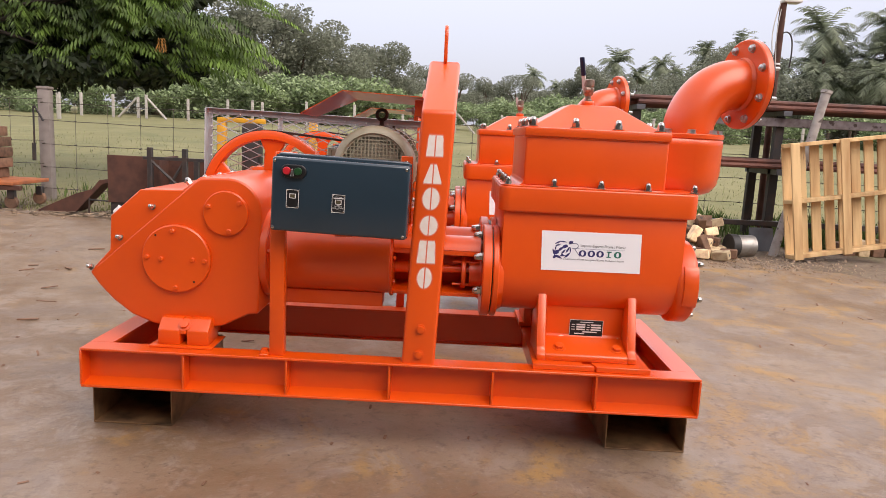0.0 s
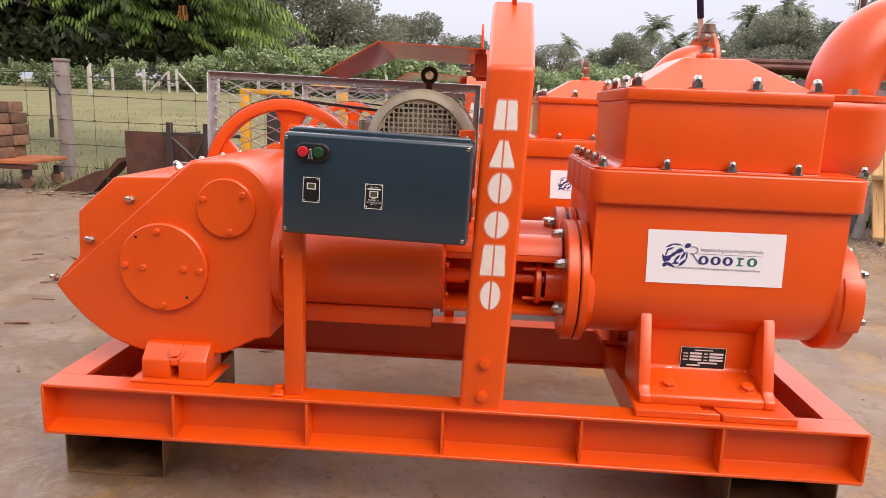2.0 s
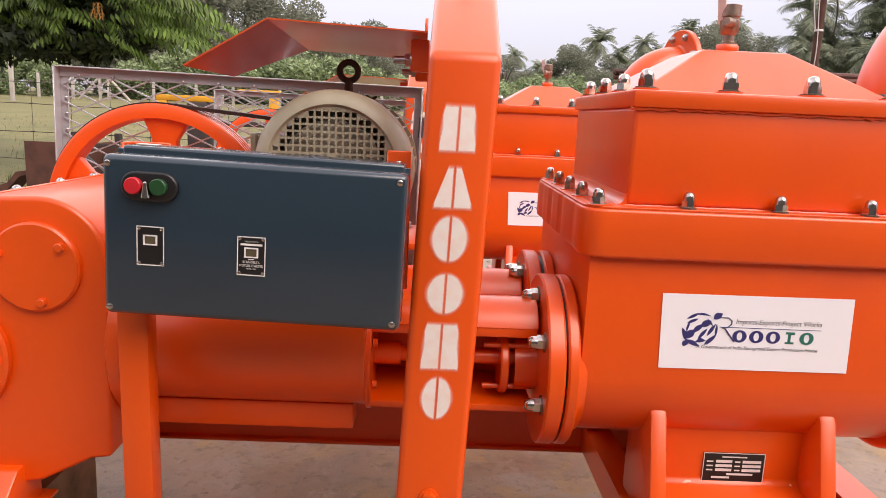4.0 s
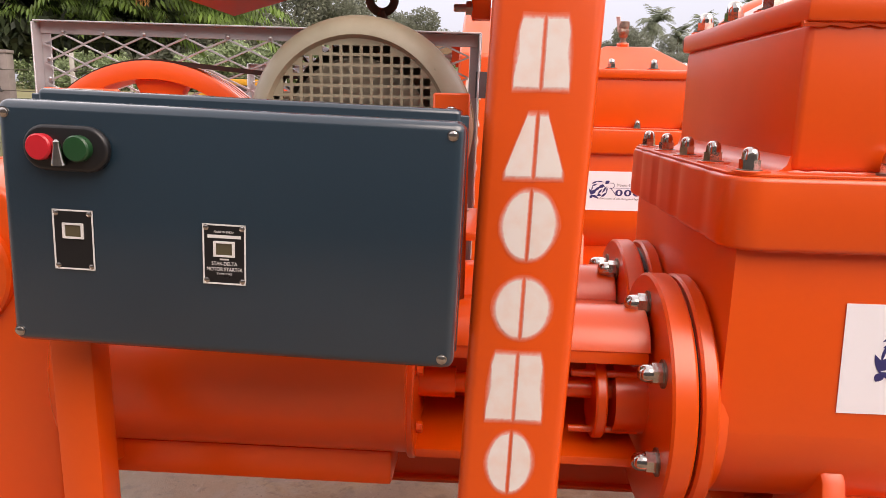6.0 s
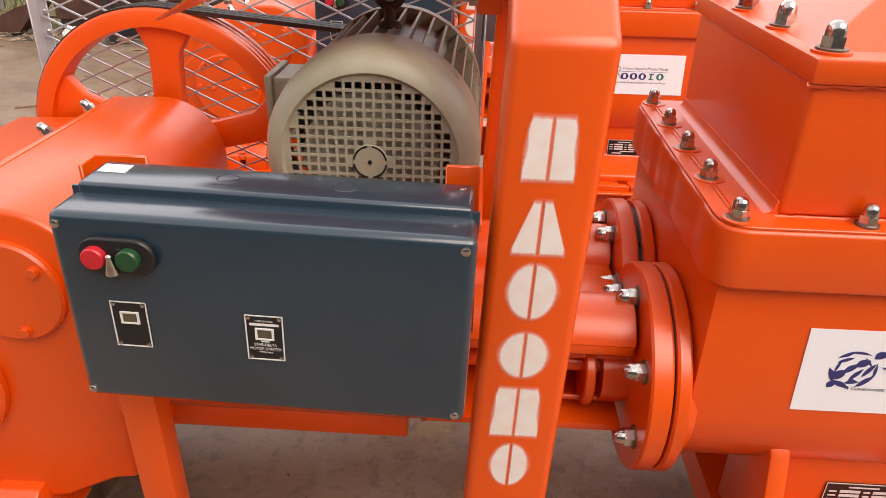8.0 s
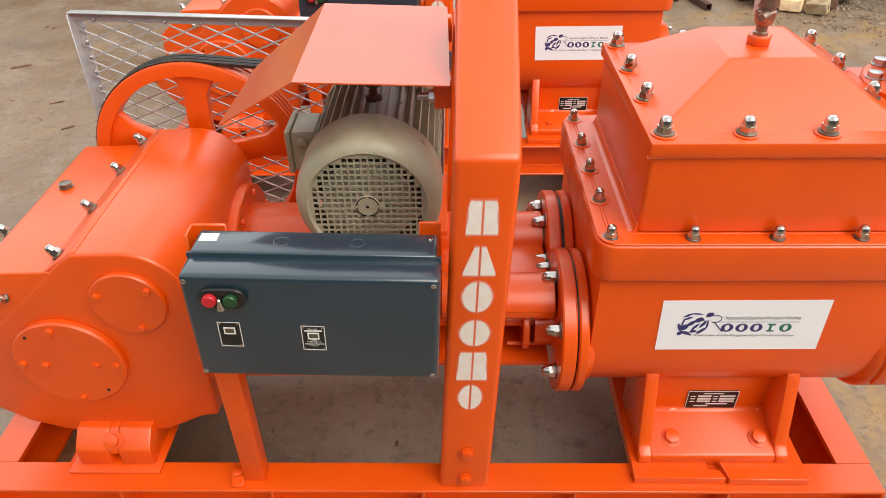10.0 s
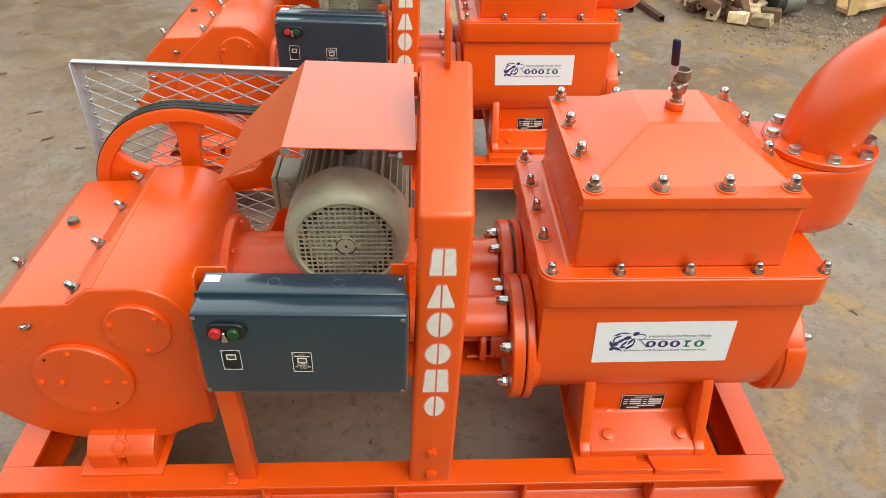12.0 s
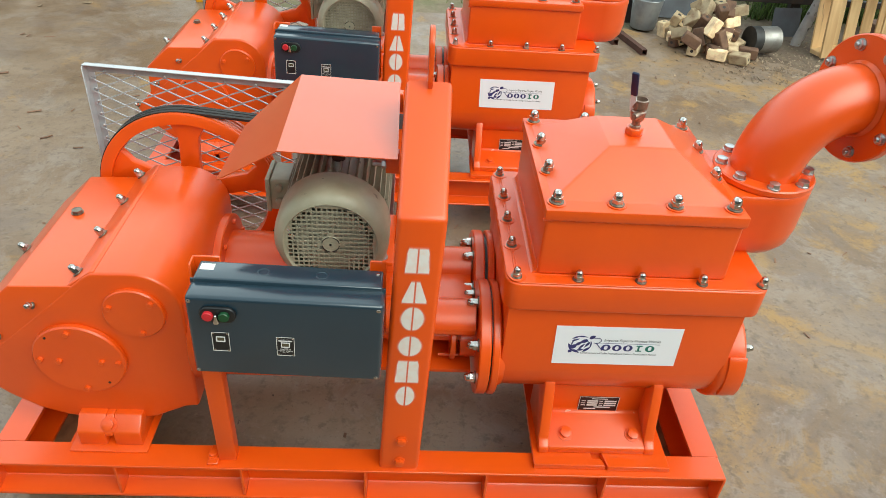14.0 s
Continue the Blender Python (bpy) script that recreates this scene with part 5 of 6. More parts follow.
    for k in range(5):
        x = 0.732 + 0.0345 * k
        bm = bmesh.new()
        outer = [(x + 0.0148 * math.cos(a), 0.743 + 0.0132 * math.sin(a)) for a in np.linspace(0, 2 * math.pi, 21)[:-1]]
        inner = [(x + 0.0058 * math.cos(a), 0.743 + 0.0088 * math.sin(a)) for a in np.linspace(0, 2 * math.pi, 21)[:-1]]
        if k == 3:
            outer = [(x - 0.009, 0.7305), (x + 0.009, 0.7305), (x + 0.009, 0.7345), (x + 0.002, 0.7345), (x + 0.002, 0.750), (x + 0.010, 0.750), (x + 0.010, 0.7555), (x - 0.009, 0.7555), (x - 0.009, 0.751), (x - 0.004, 0.751), (x - 0.004, 0.7345), (x - 0.009, 0.7345)]
            add_prism(bm, outer, "y", S - 0.0016, S - 0.001)
        else:
            vo, vi = [bm.verts.new((p[0], S - 0.0016, p[1])) for p in outer], [bm.verts.new((p[0], S - 0.0016, p[1])) for p in inner]
            for i in range(20):
                bm.faces.new((vo[i], vo[(i + 1) % 20], vi[(i + 1) % 20], vi[i]))
        part("name_shape", bm, NAVY if k < 3 else TEAL, st)
    for body, x, z, size, width, mat in (("Imports-Exports-Project Works", 0.722, 0.7690, 0.0150, 0.176, INK), ("A Government of India Recognised Export Production House", 0.646, 0.7150, 0.0105, 0.250, INK)):
        me = text_mesh("tag_line", body, size, mat, 0.0001, "LEFT", 0.15, width)
        part_mesh("tag_line", me, st, Matrix.Translation((x, S - 0.0014, z)) @ pose(0, 0, 0, 90))


def build_block(x0, x1, y0, y1):
    """An open rectangular steel box section lying under the skid, its open end to the front."""
    b = unit("steel_block", "oily brown hollow steel section under the skid", "support block", ((x0 + x1) / 2, y0, GROUND_LOW))
    low, w = GROUND_LOW + 0.0005, 0.006
    bm = bmesh.new()
    rings = []
    for y in (y0, y1):
        for k in (0, w):
            rings.append([bm.verts.new((x, y, z)) for x, z in ((x0 + k, low + k), (x1 - k, low + k), (x1 - k, 0.141 - k), (x0 + k, 0.141 - k))])
    for p, q in ((0, 1), (1, 3), (3, 2), (2, 0)):
        for i in range(4):
            bm.faces.new((rings[p][i], rings[p][(i + 1) % 4], rings[q][(i + 1) % 4], rings[q][i]))
    bmesh.ops.recalc_face_normals(bm, faces=bm.faces)
    part("shell", soften(bm, 0.002, 2), BLOCKSTEEL, b)
    bm = bmesh.new()
    add_box(bm, x0 + w, x1 - w, y1 - 0.02, y1 - 0.01, low + w, 0.141 - w)
    part("end_plate", bm, BLOCKSTEEL, b)


build_skid()
for a, b in ((-1.223, -0.897), (0.883, 1.209)):
    build_block(a, b, 0.135, 0.78)
build_gear_case()
build_belts()
build_motor()
build_lifting_frame()
build_mesh_guard()
build_starter()
build_pump()
SECOND = Matrix.Translation((-0.112, 1.885, 0))
for ob in list(MACHINE):
    twin = copy_thing(ob, SECOND @ ob.matrix_basis)
    for o in twin.children_recursive:
        if o.name.startswith("lever_grip"):
            bpy.data.objects.remove(o)


# ---- ground: a concrete yard, earth and a gently rising field ----
def dip(y):
    """How far the concrete lies below the far yard."""
    return GROUND_LOW * min(1.0, max(0.0, (4.2 - y) / 1.2))


def land(x, y):
    if y < 4.4:
        return -0.25 if y < 4.0 else -0.25 + 0.22 * (y - 4.0) / 0.4
    rise = max(0.0, y - 6.6)
    return -0.03 + min(rise, 25) * 0.053 + min(max(rise - 25, 0), 50) * 0.026 + 0.03 * noise.noise(Vector((x * 0.4, y * 0.4, 0))) * min(1.0, max(0.0, y - 5.0))


def build_ground():
    xs = sorted(set([-900, -500, -250, -120, -70] + list(np.linspace(-45, 45, 91)) + [70, 120, 250, 500, 900]))
    ys = sorted(set([-900, -300, -100, -40, -15, -5, 0, 3] + list(np.linspace(4, 40, 73)) + [45, 52, 60, 70, 90, 130, 200, 400, 900]))
    verts = [(float(x), float(y), land(x, y)) for y in ys for x in xs]
    n = len(xs)
    faces = [(j * n + i, j * n + i + 1, (j + 1) * n + i + 1, (j + 1) * n + i) for j in range(len(ys) - 1) for i in range(n - 1)]
    tagged(quads_object("ground", verts, faces, EARTH, None, True), "dry earth and yellow-green grass field", "ground", "", "structure")
    edge = [(-14, 6.1), (-6, 6.02), (-4.9, 5.9), (-3.8, 5.55), (-2.5, 5.75), (-1, 5.6), (0.5, 5.75), (2.2, 5.6), (3.0, 5.15), (3.7, 4.65), (4.2, 4.25), (4.6, 3.6), (5.2, 3.1), (6.5, 2.9), (12, 2.7)]
    rnd = random.Random(2)
    fine = []
    for a, b in zip(edge, edge[1:]):
        for i in range(8):
            f = i / 8
            fine.append((a[0] + (b[0] - a[0]) * f, a[1] + (b[1] - a[1]) * f + rnd.uniform(-0.05, 0.05)))
    fine.append(edge[-1])
    ring = [(-14, -14), (12, -14)] + fine[::-1]
    bm = bmesh.new()
    add_prism(bm, ring, "z", -0.12, 0.0)
    for y in (3.0, 4.2):
        bmesh.ops.bisect_plane(bm, geom=bm.verts[:] + bm.edges[:] + bm.faces[:], plane_co=(0, y, 0), plane_no=(0, 1, 0))
    for v in bm.verts:
        v.co.z += dip(v.co.y)
    tagged(part("pavement", bm, CONCRETE), "damp grey-brown concrete yard with ochre stains", "pavement", "", "structure")


# ---- plants ----
def leaf_cloud(rnd, blobs, count, size, droop=0.2):
    """Many small bent leaf cards spread over lumps; each lump is (centre, radii)."""
    verts, faces = [], []
    vol = [r[0] * r[1] * r[2] for _, r in blobs]
    for _ in range(count):
        c, r = rnd.choices(blobs, vol)[0]
        d = Vector((rnd.gauss(0, 1), rnd.gauss(0, 1), rnd.gauss(0, 1))).normalized()
        k = rnd.random() ** 0.25
        p = Vector((c[0] + d.x * r[0] * k, c[1] + d.y * r[1] * k, c[2] + d.z * r[2] * k))
        s = size * rnd.uniform(0.6, 1.4)
        a = Vector((rnd.gauss(0, 1), rnd.gauss(0, 1), rnd.gauss(-droop, 0.6))).normalized()
        b = a.cross(Vector((rnd.gauss(0, 1), rnd.gauss(0, 1), rnd.gauss(0, 1)))).normalized()
        i = len(verts)
        verts += [tuple(p - a * s), tuple(p + b * s * 0.45 + Vector((0, 0, 0.1 * s))), tuple(p + a * s), tuple(p - b * s * 0.45)]
        faces += [(i, i + 1, i + 2, i + 3)]
    return verts, faces


def build_tree(name, label, seed, height, spread, leaves, size, mat, trunk=True, group="tree line"):
    rnd = random.Random(seed)
    tree = thing(name, label, "tree" if trunk else "bush", (0, 0, 0), group)
    blobs = []
    n = 16 if trunk else 9
    for k in range(n):
        a = rnd.uniform(0, 2 * math.pi)
        d = spread * math.sqrt(rnd.random()) * 0.75
        h = rnd.uniform(0.16 if trunk else 0.05, 0.86) * height
        w = spread * rnd.uniform(0.28, 0.46) * (1.15 - 0.5 * h / height)
        blobs.append(((d * math.cos(a), d * math.sin(a), h), (w, w, w * rnd.uniform(0.55, 0.85))))
    if trunk:
        part("trunk", tube([(0, 0, -0.4), (0.1, 0, height * 0.25), (0.0, 0.1, height * 0.6)], 0.2, 8, True, [0.035 * height, 0.025 * height, 0.01 * height]), BARK, tree)
        for c, r in blobs[:5]:
            part("limb", tube([(0.05, 0, height * 0.2), (c[0] * 0.5, c[1] * 0.5, c[2] * 0.75), c], 0.1, 5, True, [0.016 * height, 0.010 * height, 0.003 * height]), BARK, tree)
    v, f = leaf_cloud(rnd, blobs, leaves, size)
    quads_object("crown", v, f, mat, tree)
    return tree


def build_palm(seed, height, reach):
    rnd = random.Random(seed)
    palm = thing("palm_tree", "coconut palm with a slender trunk, fronds paled grey-green for haze", "palm tree", (0, 0, 0), "palms")
    lean = Vector((rnd.uniform(-0.08, 0.08), rnd.uniform(-0.08, 0.08), 0)) * height
    pts = [lean * (k / 6) ** 2 + Vector((0, 0, height * k / 6)) for k in range(7)]
    pts[0].z = -4
    part("trunk", tube(pts, 0.15, 8, True, [0.17, 0.14, 0.13, 0.12, 0.11, 0.10, 0.10]), BARK, palm)
    verts, faces = [], []
    head = pts[-1]
    for k in range(34):
        az = k * 2.399 + rnd.uniform(-0.2, 0.2)
        el = math.radians(rnd.choice((70, 50, 35, 20, 5, -15, -35)) + rnd.uniform(-10, 10))
        L = reach * rnd.uniform(0.8, 1.15)
        out = Vector((math.cos(az), math.sin(az), 0))
        p, d = head.copy(), out * math.cos(el) + Vector((0, 0, math.sin(el)))
        side = Vector((-out.y, out.x, 0))
        steps = 15
        for s in range(steps):
            q = p + d * (L / steps)
            d = (d + Vector((0, 0, -0.085 - 0.006 * s))).normalized()
            w = reach * 0.25 * math.sin(math.pi * (0.12 + 0.85 * s / steps))
            for sg in (-1, 1):
                tip = q + side * sg * w + d * w * 0.5 + Vector((0, 0, -w * rnd.uniform(0.25, 0.75)))
                wide = d * (L / steps) * 0.42
                i = len(verts)
                verts += [tuple(p), tuple(p + wide * 2), tuple(tip + wide * 0.3), tuple(tip - wide * 0.1)]
                faces.append((i, i + 1, i + 2, i + 3))
            p = q
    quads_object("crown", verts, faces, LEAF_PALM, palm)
    return palm


def put(ob, x, y, turn=0.0, size=1.0, drop=0.0):
    m = Matrix.Translation((x, y, land(x, y) - drop)) @ Matrix.Rotation(turn, 4, "Z")
    c = copy_thing(ob, m)
    c.scale = (size, size, size)
    return c


def add_frond(rnd, verts, faces, p, d, length, pairs, tooth, droop):
    """A feathered leaf: a bent stalk with a comb of narrow hanging leaflets on either side."""
    side = d.cross(Vector((0, 0, 1))).normalized()
    step = length / pairs
    for s in range(pairs):
        q = p + d * step
        d = (d + Vector((0, 0, -droop))).normalized()
        w = tooth * (0.55 + 0.45 * math.sin(math.pi * (0.15 + 0.8 * s / pairs))) * (1.0 if s < pairs - 2 else 0.7)
        for sg in (-1, 1):
            e = q + side * sg * w * rnd.uniform(0.45, 0.75) + Vector((0, 0, -w * rnd.uniform(0.65, 0.95))) + d * w * 0.35
            mid_p = q.lerp(e, 0.45)
            g = d * step * 0.42
            i = len(verts)
            verts += [tuple(q), tuple(mid_p + g), tuple(e), tuple(mid_p - g)]
            faces.append((i, i + 1, i + 2, i + 3))
        p = q


def build_near_tree():
    """Broad crown of drooping feathered leaves that reaches in over the fence."""
    rnd = random.Random(21)
    tree = thing("feather_leaf_tree", "broad green tree with drooping feathered leaves over the fence", "tree", (-9.0, 9.6, 0.0))
    part("trunk", tube([(-9.0, 9.6, -0.1), (-8.9, 9.5, 1.2), (-8.5, 9.4, 2.4), (-8.0, 9.2, 4.2)], 0.2, 10, True, [0.24, 0.2, 0.16, 0.08]), BARK, tree)
    verts, faces = [], []
    for k in range(150):
        reach = rnd.uniform(0.2, 1.0) ** 0.6
        start = Vector((-8.3, 9.4, rnd.uniform(2.0, 3.2)))
        zt = rnd.uniform(1.85, 4.4)
        far = 5.55 - 0.25 * abs(zt - 2.15) - (0.5 if zt < 2.0 else 0)
        tip = Vector((-8.3 + far * reach, 9.2 - 1.5 * rnd.random() * reach, zt))
        az = math.atan2(tip.y - start.y, tip.x - start.x)
        mid = (start + tip) / 2 + Vector((rnd.uniform(-0.4, 0.4), rnd.uniform(-0.3, 0.3), rnd.uniform(0.1, 0.8)))
        path = [start * (1 - t) ** 2 + mid * 2 * t * (1 - t) + tip * t * t for t in np.linspace(0, 1, 8)]
        if k < 14:
            part("limb", tube(path, 0.03, 5, True, [0.05, 0.042, 0.036, 0.03, 0.024, 0.018, 0.012, 0.006]), DARKBARK, tree)
        for j in range(5):
            t = 0.35 + 0.65 * rnd.random()
            if path[min(int(t * 7), 7)].x < -5.6 and rnd.random() < 0.72:
                continue
            p = path[min(int(t * 7), 7)] + Vector((rnd.gauss(0, 0.10), rnd.gauss(0, 0.12), rnd.gauss(0, 0.08)))
            a = az + rnd.gauss(0, 1.1)
            d = Vector((math.cos(a), math.sin(a), rnd.uniform(-0.1, 0.5))).normalized()
            add_frond(rnd, verts, faces, p, d, rnd.uniform(0.42, 0.78), 10, 0.175, 0.12)
    # longer sprays at the crown's outer edge
    for k in range(46):
        f = rnd.random()
        p = Vector((-3.65 + rnd.uniform(-0.55, 0.35), 8.2 + rnd.uniform(-0.5, 0.7), 2.02 + 0.75 * f))
        add_frond(rnd, verts, faces, p, Vector((0.9, rnd.uniform(-0.5, 0.4), rnd.uniform(0.05, 0.35))).normalized(), rnd.uniform(0.55, 0.95), 12, 0.185, 0.085)
    for k in range(10):
        p = Vector((-3.2 + rnd.uniform(-0.4, 0.3), 8.8 + rnd.uniform(-0.4, 0.4), 3.05 + rnd.uniform(-0.08, 0.25)))
        add_frond(rnd, verts, faces, p, Vector((0.9, rnd.uniform(-0.4, 0.3), rnd.uniform(0.0, 0.3))).normalized(), rnd.uniform(0.5, 0.8), 14, 0.11, 0.06)
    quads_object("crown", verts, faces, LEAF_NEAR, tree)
    # Inner leaves whose dark colour stands in for the crown's own shade.
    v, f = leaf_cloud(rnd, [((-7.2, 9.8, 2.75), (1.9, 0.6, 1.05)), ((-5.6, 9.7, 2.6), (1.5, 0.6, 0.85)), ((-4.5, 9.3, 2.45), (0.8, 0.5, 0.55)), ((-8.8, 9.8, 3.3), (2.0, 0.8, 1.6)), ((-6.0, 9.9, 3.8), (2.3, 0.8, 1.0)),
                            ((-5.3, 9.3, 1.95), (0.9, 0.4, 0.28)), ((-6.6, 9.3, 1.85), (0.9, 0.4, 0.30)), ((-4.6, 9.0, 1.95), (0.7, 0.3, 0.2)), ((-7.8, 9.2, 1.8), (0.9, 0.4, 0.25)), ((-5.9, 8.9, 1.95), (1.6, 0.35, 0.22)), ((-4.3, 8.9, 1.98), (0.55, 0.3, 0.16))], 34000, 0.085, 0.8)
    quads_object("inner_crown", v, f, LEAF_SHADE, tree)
    verts, faces = [], []
    for k in range(3):
        add_frond(rnd, verts, faces, Vector((-4.24 + 0.03 * k, 8.05, 2.43)), Vector((0.15 * (k - 1), -0.2, -0.7)).normalized(), 0.22, 5, 0.07, 0.1)
    tagged(quads_object("withered_spray", verts, faces, LEAF_DRY, tree), "withered orange-brown leaves")
    return tree


def build_plants():
    build_near_tree()
    kinds = [build_tree("broadleaf_tree", "grey-green broadleaf tree of the far tree line, leaves paled for haze", s, 8.0, 4.2, 12500, 0.125, LEAF_FAR_HAZED) for s in (1, 2, 3)]
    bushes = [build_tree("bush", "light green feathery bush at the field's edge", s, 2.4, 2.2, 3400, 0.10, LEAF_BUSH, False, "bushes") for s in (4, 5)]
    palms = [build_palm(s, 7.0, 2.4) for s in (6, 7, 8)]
    rnd = random.Random(9)
    # tree line running away to the right
    for k in range(17):
        f = k / 16
        x, y = -18 + 31 * f + rnd.uniform(-1, 1), 41 + 54 * f + rnd.uniform(-2, 2)
        put(kinds[k % 3], x, y, rnd.uniform(0, 6), rnd.uniform(0.95, 1.05) * max(0.64, 1.24 - 0.95 * f))
    for k in range(10):
        put(kinds[k % 3], -46 + 3.2 * k + rnd.uniform(-1, 1), 44 + rnd.uniform(-3, 5), rnd.uniform(0, 6), rnd.uniform(0.7, 0.95))
    for k in range(24):
        put(kinds[k % 3], 8 + 2.2 * k + rnd.uniform(-1, 1), 74 - 1.5 * k + rnd.uniform(-3, 3), rnd.uniform(0, 6), rnd.uniform(0.72, 0.88) if k < 9 else rnd.uniform(0.55, 0.70))
    for k in range(14):
        x = 17 + 2.0 * k + rnd.uniform(-0.8, 0.8)
        put(kinds[(k + 1) % 3], x, 46 + rnd.uniform(-2, 3), rnd.uniform(0, 6), rnd.uniform(0.66, 0.86))
    for k in range(44):
        x = -31 + 1.2 * k + rnd.uniform(-0.7, 0.7)
        put(bushes[k % 2], x, 33.5 + 0.25 * max(0, x + 19) + rnd.uniform(-0.8, 2.0), rnd.uniform(0, 6), rnd.uniform(0.6, 1.0), 0.15)
    for k in range(11):
        put(bushes[k % 2], -13.6 + 1.05 * k + rnd.uniform(-0.4, 0.4), 35.0 + rnd.uniform(-0.6, 1.2), rnd.uniform(0, 6), rnd.uniform(0.85, 1.2), 0.2)
    for k in range(12):
        x = 3 + 2.0 * k + rnd.uniform(-1, 1)
        put(bushes[k % 2], x, 37 + rnd.uniform(-2, 4), rnd.uniform(0, 6), rnd.uniform(0.7, 1.1), 0.2)
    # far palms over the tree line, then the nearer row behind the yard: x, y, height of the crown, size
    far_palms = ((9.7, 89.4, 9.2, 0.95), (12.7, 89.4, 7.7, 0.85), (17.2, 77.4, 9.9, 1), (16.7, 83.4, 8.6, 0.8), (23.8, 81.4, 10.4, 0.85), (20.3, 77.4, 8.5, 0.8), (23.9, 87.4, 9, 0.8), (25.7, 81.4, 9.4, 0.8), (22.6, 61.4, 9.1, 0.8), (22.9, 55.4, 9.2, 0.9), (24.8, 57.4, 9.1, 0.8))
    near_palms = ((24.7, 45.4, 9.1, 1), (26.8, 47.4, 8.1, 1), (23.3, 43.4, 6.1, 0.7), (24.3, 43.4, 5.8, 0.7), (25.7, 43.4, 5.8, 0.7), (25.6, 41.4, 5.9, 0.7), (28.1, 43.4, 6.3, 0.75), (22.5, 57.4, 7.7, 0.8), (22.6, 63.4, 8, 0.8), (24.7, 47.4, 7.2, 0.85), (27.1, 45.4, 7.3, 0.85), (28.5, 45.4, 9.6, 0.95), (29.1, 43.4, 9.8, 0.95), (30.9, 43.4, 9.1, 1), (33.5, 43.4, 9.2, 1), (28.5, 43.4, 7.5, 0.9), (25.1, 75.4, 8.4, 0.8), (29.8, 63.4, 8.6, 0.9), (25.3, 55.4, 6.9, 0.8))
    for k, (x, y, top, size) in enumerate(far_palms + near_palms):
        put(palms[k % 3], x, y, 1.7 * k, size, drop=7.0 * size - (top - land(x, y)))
    for ob in kinds + bushes + palms:
        for o in [ob, *ob.children_recursive]:
            bpy.data.objects.remove(o)


# ---- fences ----
def build_fences():
    def post(x, y, h, w, mat, label):
        z = land(x, y)
        p = box(x - w / 2, x + w / 2, y - w * 0.4, y + w * 0.4, z - 0.3, z + h, 0.012, 2)
        ob = thing("fence_post", label, "fence post", (x, y, z), "fence posts")
        part("shaft", p, mat, ob)
        return ob
    near = [(-13.3, 7.9), (-9.4, 7.6), (-5.49, 7.2), (4.09, 7.0), (12.6, 6.8)]
    for x, y in near:
        if x == 4.09:
            continue
        ob = post(x, y, 1.54 if x < 0 else 1.85, 0.155 if x < 0 else 0.12, POSTSTONE, "weathered grey stone fence post with wire")
        k = 0.088 if x < 0 else 0.075
        part("cap", box(x - k, x + k, y - k * 0.8, y + k * 0.8, land(x, y) + (1.54 if x < 0 else 1.85) + 0.0005, land(x, y) + (1.58 if x < 0 else 1.9), 0.01, 2), POSTSTONE, ob)
    prop = thing("leaning_post", "pale weathered post leaning against the pipe rack", "fence post", (3.95, 5.45, -0.03))
    part("shaft", tube([(3.95, 5.45, -0.05), (4.16, 5.485, 0.9), (4.36, 5.52, 1.84)], 0.05, 10), OLDPOST, prop)
    part("cap", tube([(4.36, 5.52, 1.841), (4.368, 5.521, 1.875)], 0.062, 10), OLDPOST, prop)
    fence = thing("wire_fence", "rusty square-mesh wire fence between stone posts", "wire fence", (-5, 7.1, 0.1))
    rnd = random.Random(13)
    for a, b in zip(near, near[1:]):
        bm = bmesh.new()
        n = max(2, int(math.hypot(b[0] - a[0], b[1] - a[1]) / 0.45))
        for h in (0.18, 0.48, 0.80, 1.12, 1.36):
            add_tube(bm, [(a[0] + (b[0] - a[0]) * k / n, a[1] + (b[1] - a[1]) * k / n - 0.09 + rnd.uniform(-0.01, 0.01), land(a[0], a[1]) + h - 0.03 * math.sin(math.pi * k / n) + rnd.uniform(-0.008, 0.008)) for k in range(n + 1)], 0.0042, 4, False)
            for k in range(n):
                x, y = a[0] + (b[0] - a[0]) * k / n, a[1] + (b[1] - a[1]) * k / n - 0.09
                add_tube(bm, [(x - 0.02, y, land(a[0], a[1]) + h - 0.03 * math.sin(math.pi * k / n)), (x + 0.02, y, land(a[0], a[1]) + h - 0.03 * math.sin(math.pi * k / n) + 0.006)], 0.008, 4, False)
        for k in range(1, n):
            x, y = a[0] + (b[0] - a[0]) * k / n, a[1] + (b[1] - a[1]) * k / n - 0.09
            add_tube(bm, [(x, y, land(a[0], a[1]) + 0.1), (x + 0.01, y, land(a[0], a[1]) + 1.37)], 0.0034, 4, False)
        part("wire_panel", bm, WIRE, fence)
    rnd = random.Random(3)
    # far white posts across the field
    row = [-17.6, -16.1, -14.95, -14.45, -12.5, -10.7, -9.5, -9.0, -6.9, -4.6, -2.3, 0.2, 2.4, 4.9, 7.2, 9.6, 12.0, 14.4, 16.7]
    for k, x in enumerate(row):
        y = 31.0 + rnd.uniform(-0.2, 0.2)
        ob = post(x, y, 1.06 + rnd.uniform(-0.08, 0.08), 0.115, WHITEPOST, "whitewashed post of the far field fence")
        if k in (2, 3, 11):
            z = land(x, y)
            s = -1 if k == 2 else 1
            part("brace", tube([(x + s * 0.08, y, z + 0.92), (x + s * 0.95, y, z)], 0.055, 6), WHITEPOST, ob)
    post(-16.6, 27.2, 1.85, 0.15, WHITEPOST, "tall whitewashed post standing in the field")
    bm = bmesh.new()
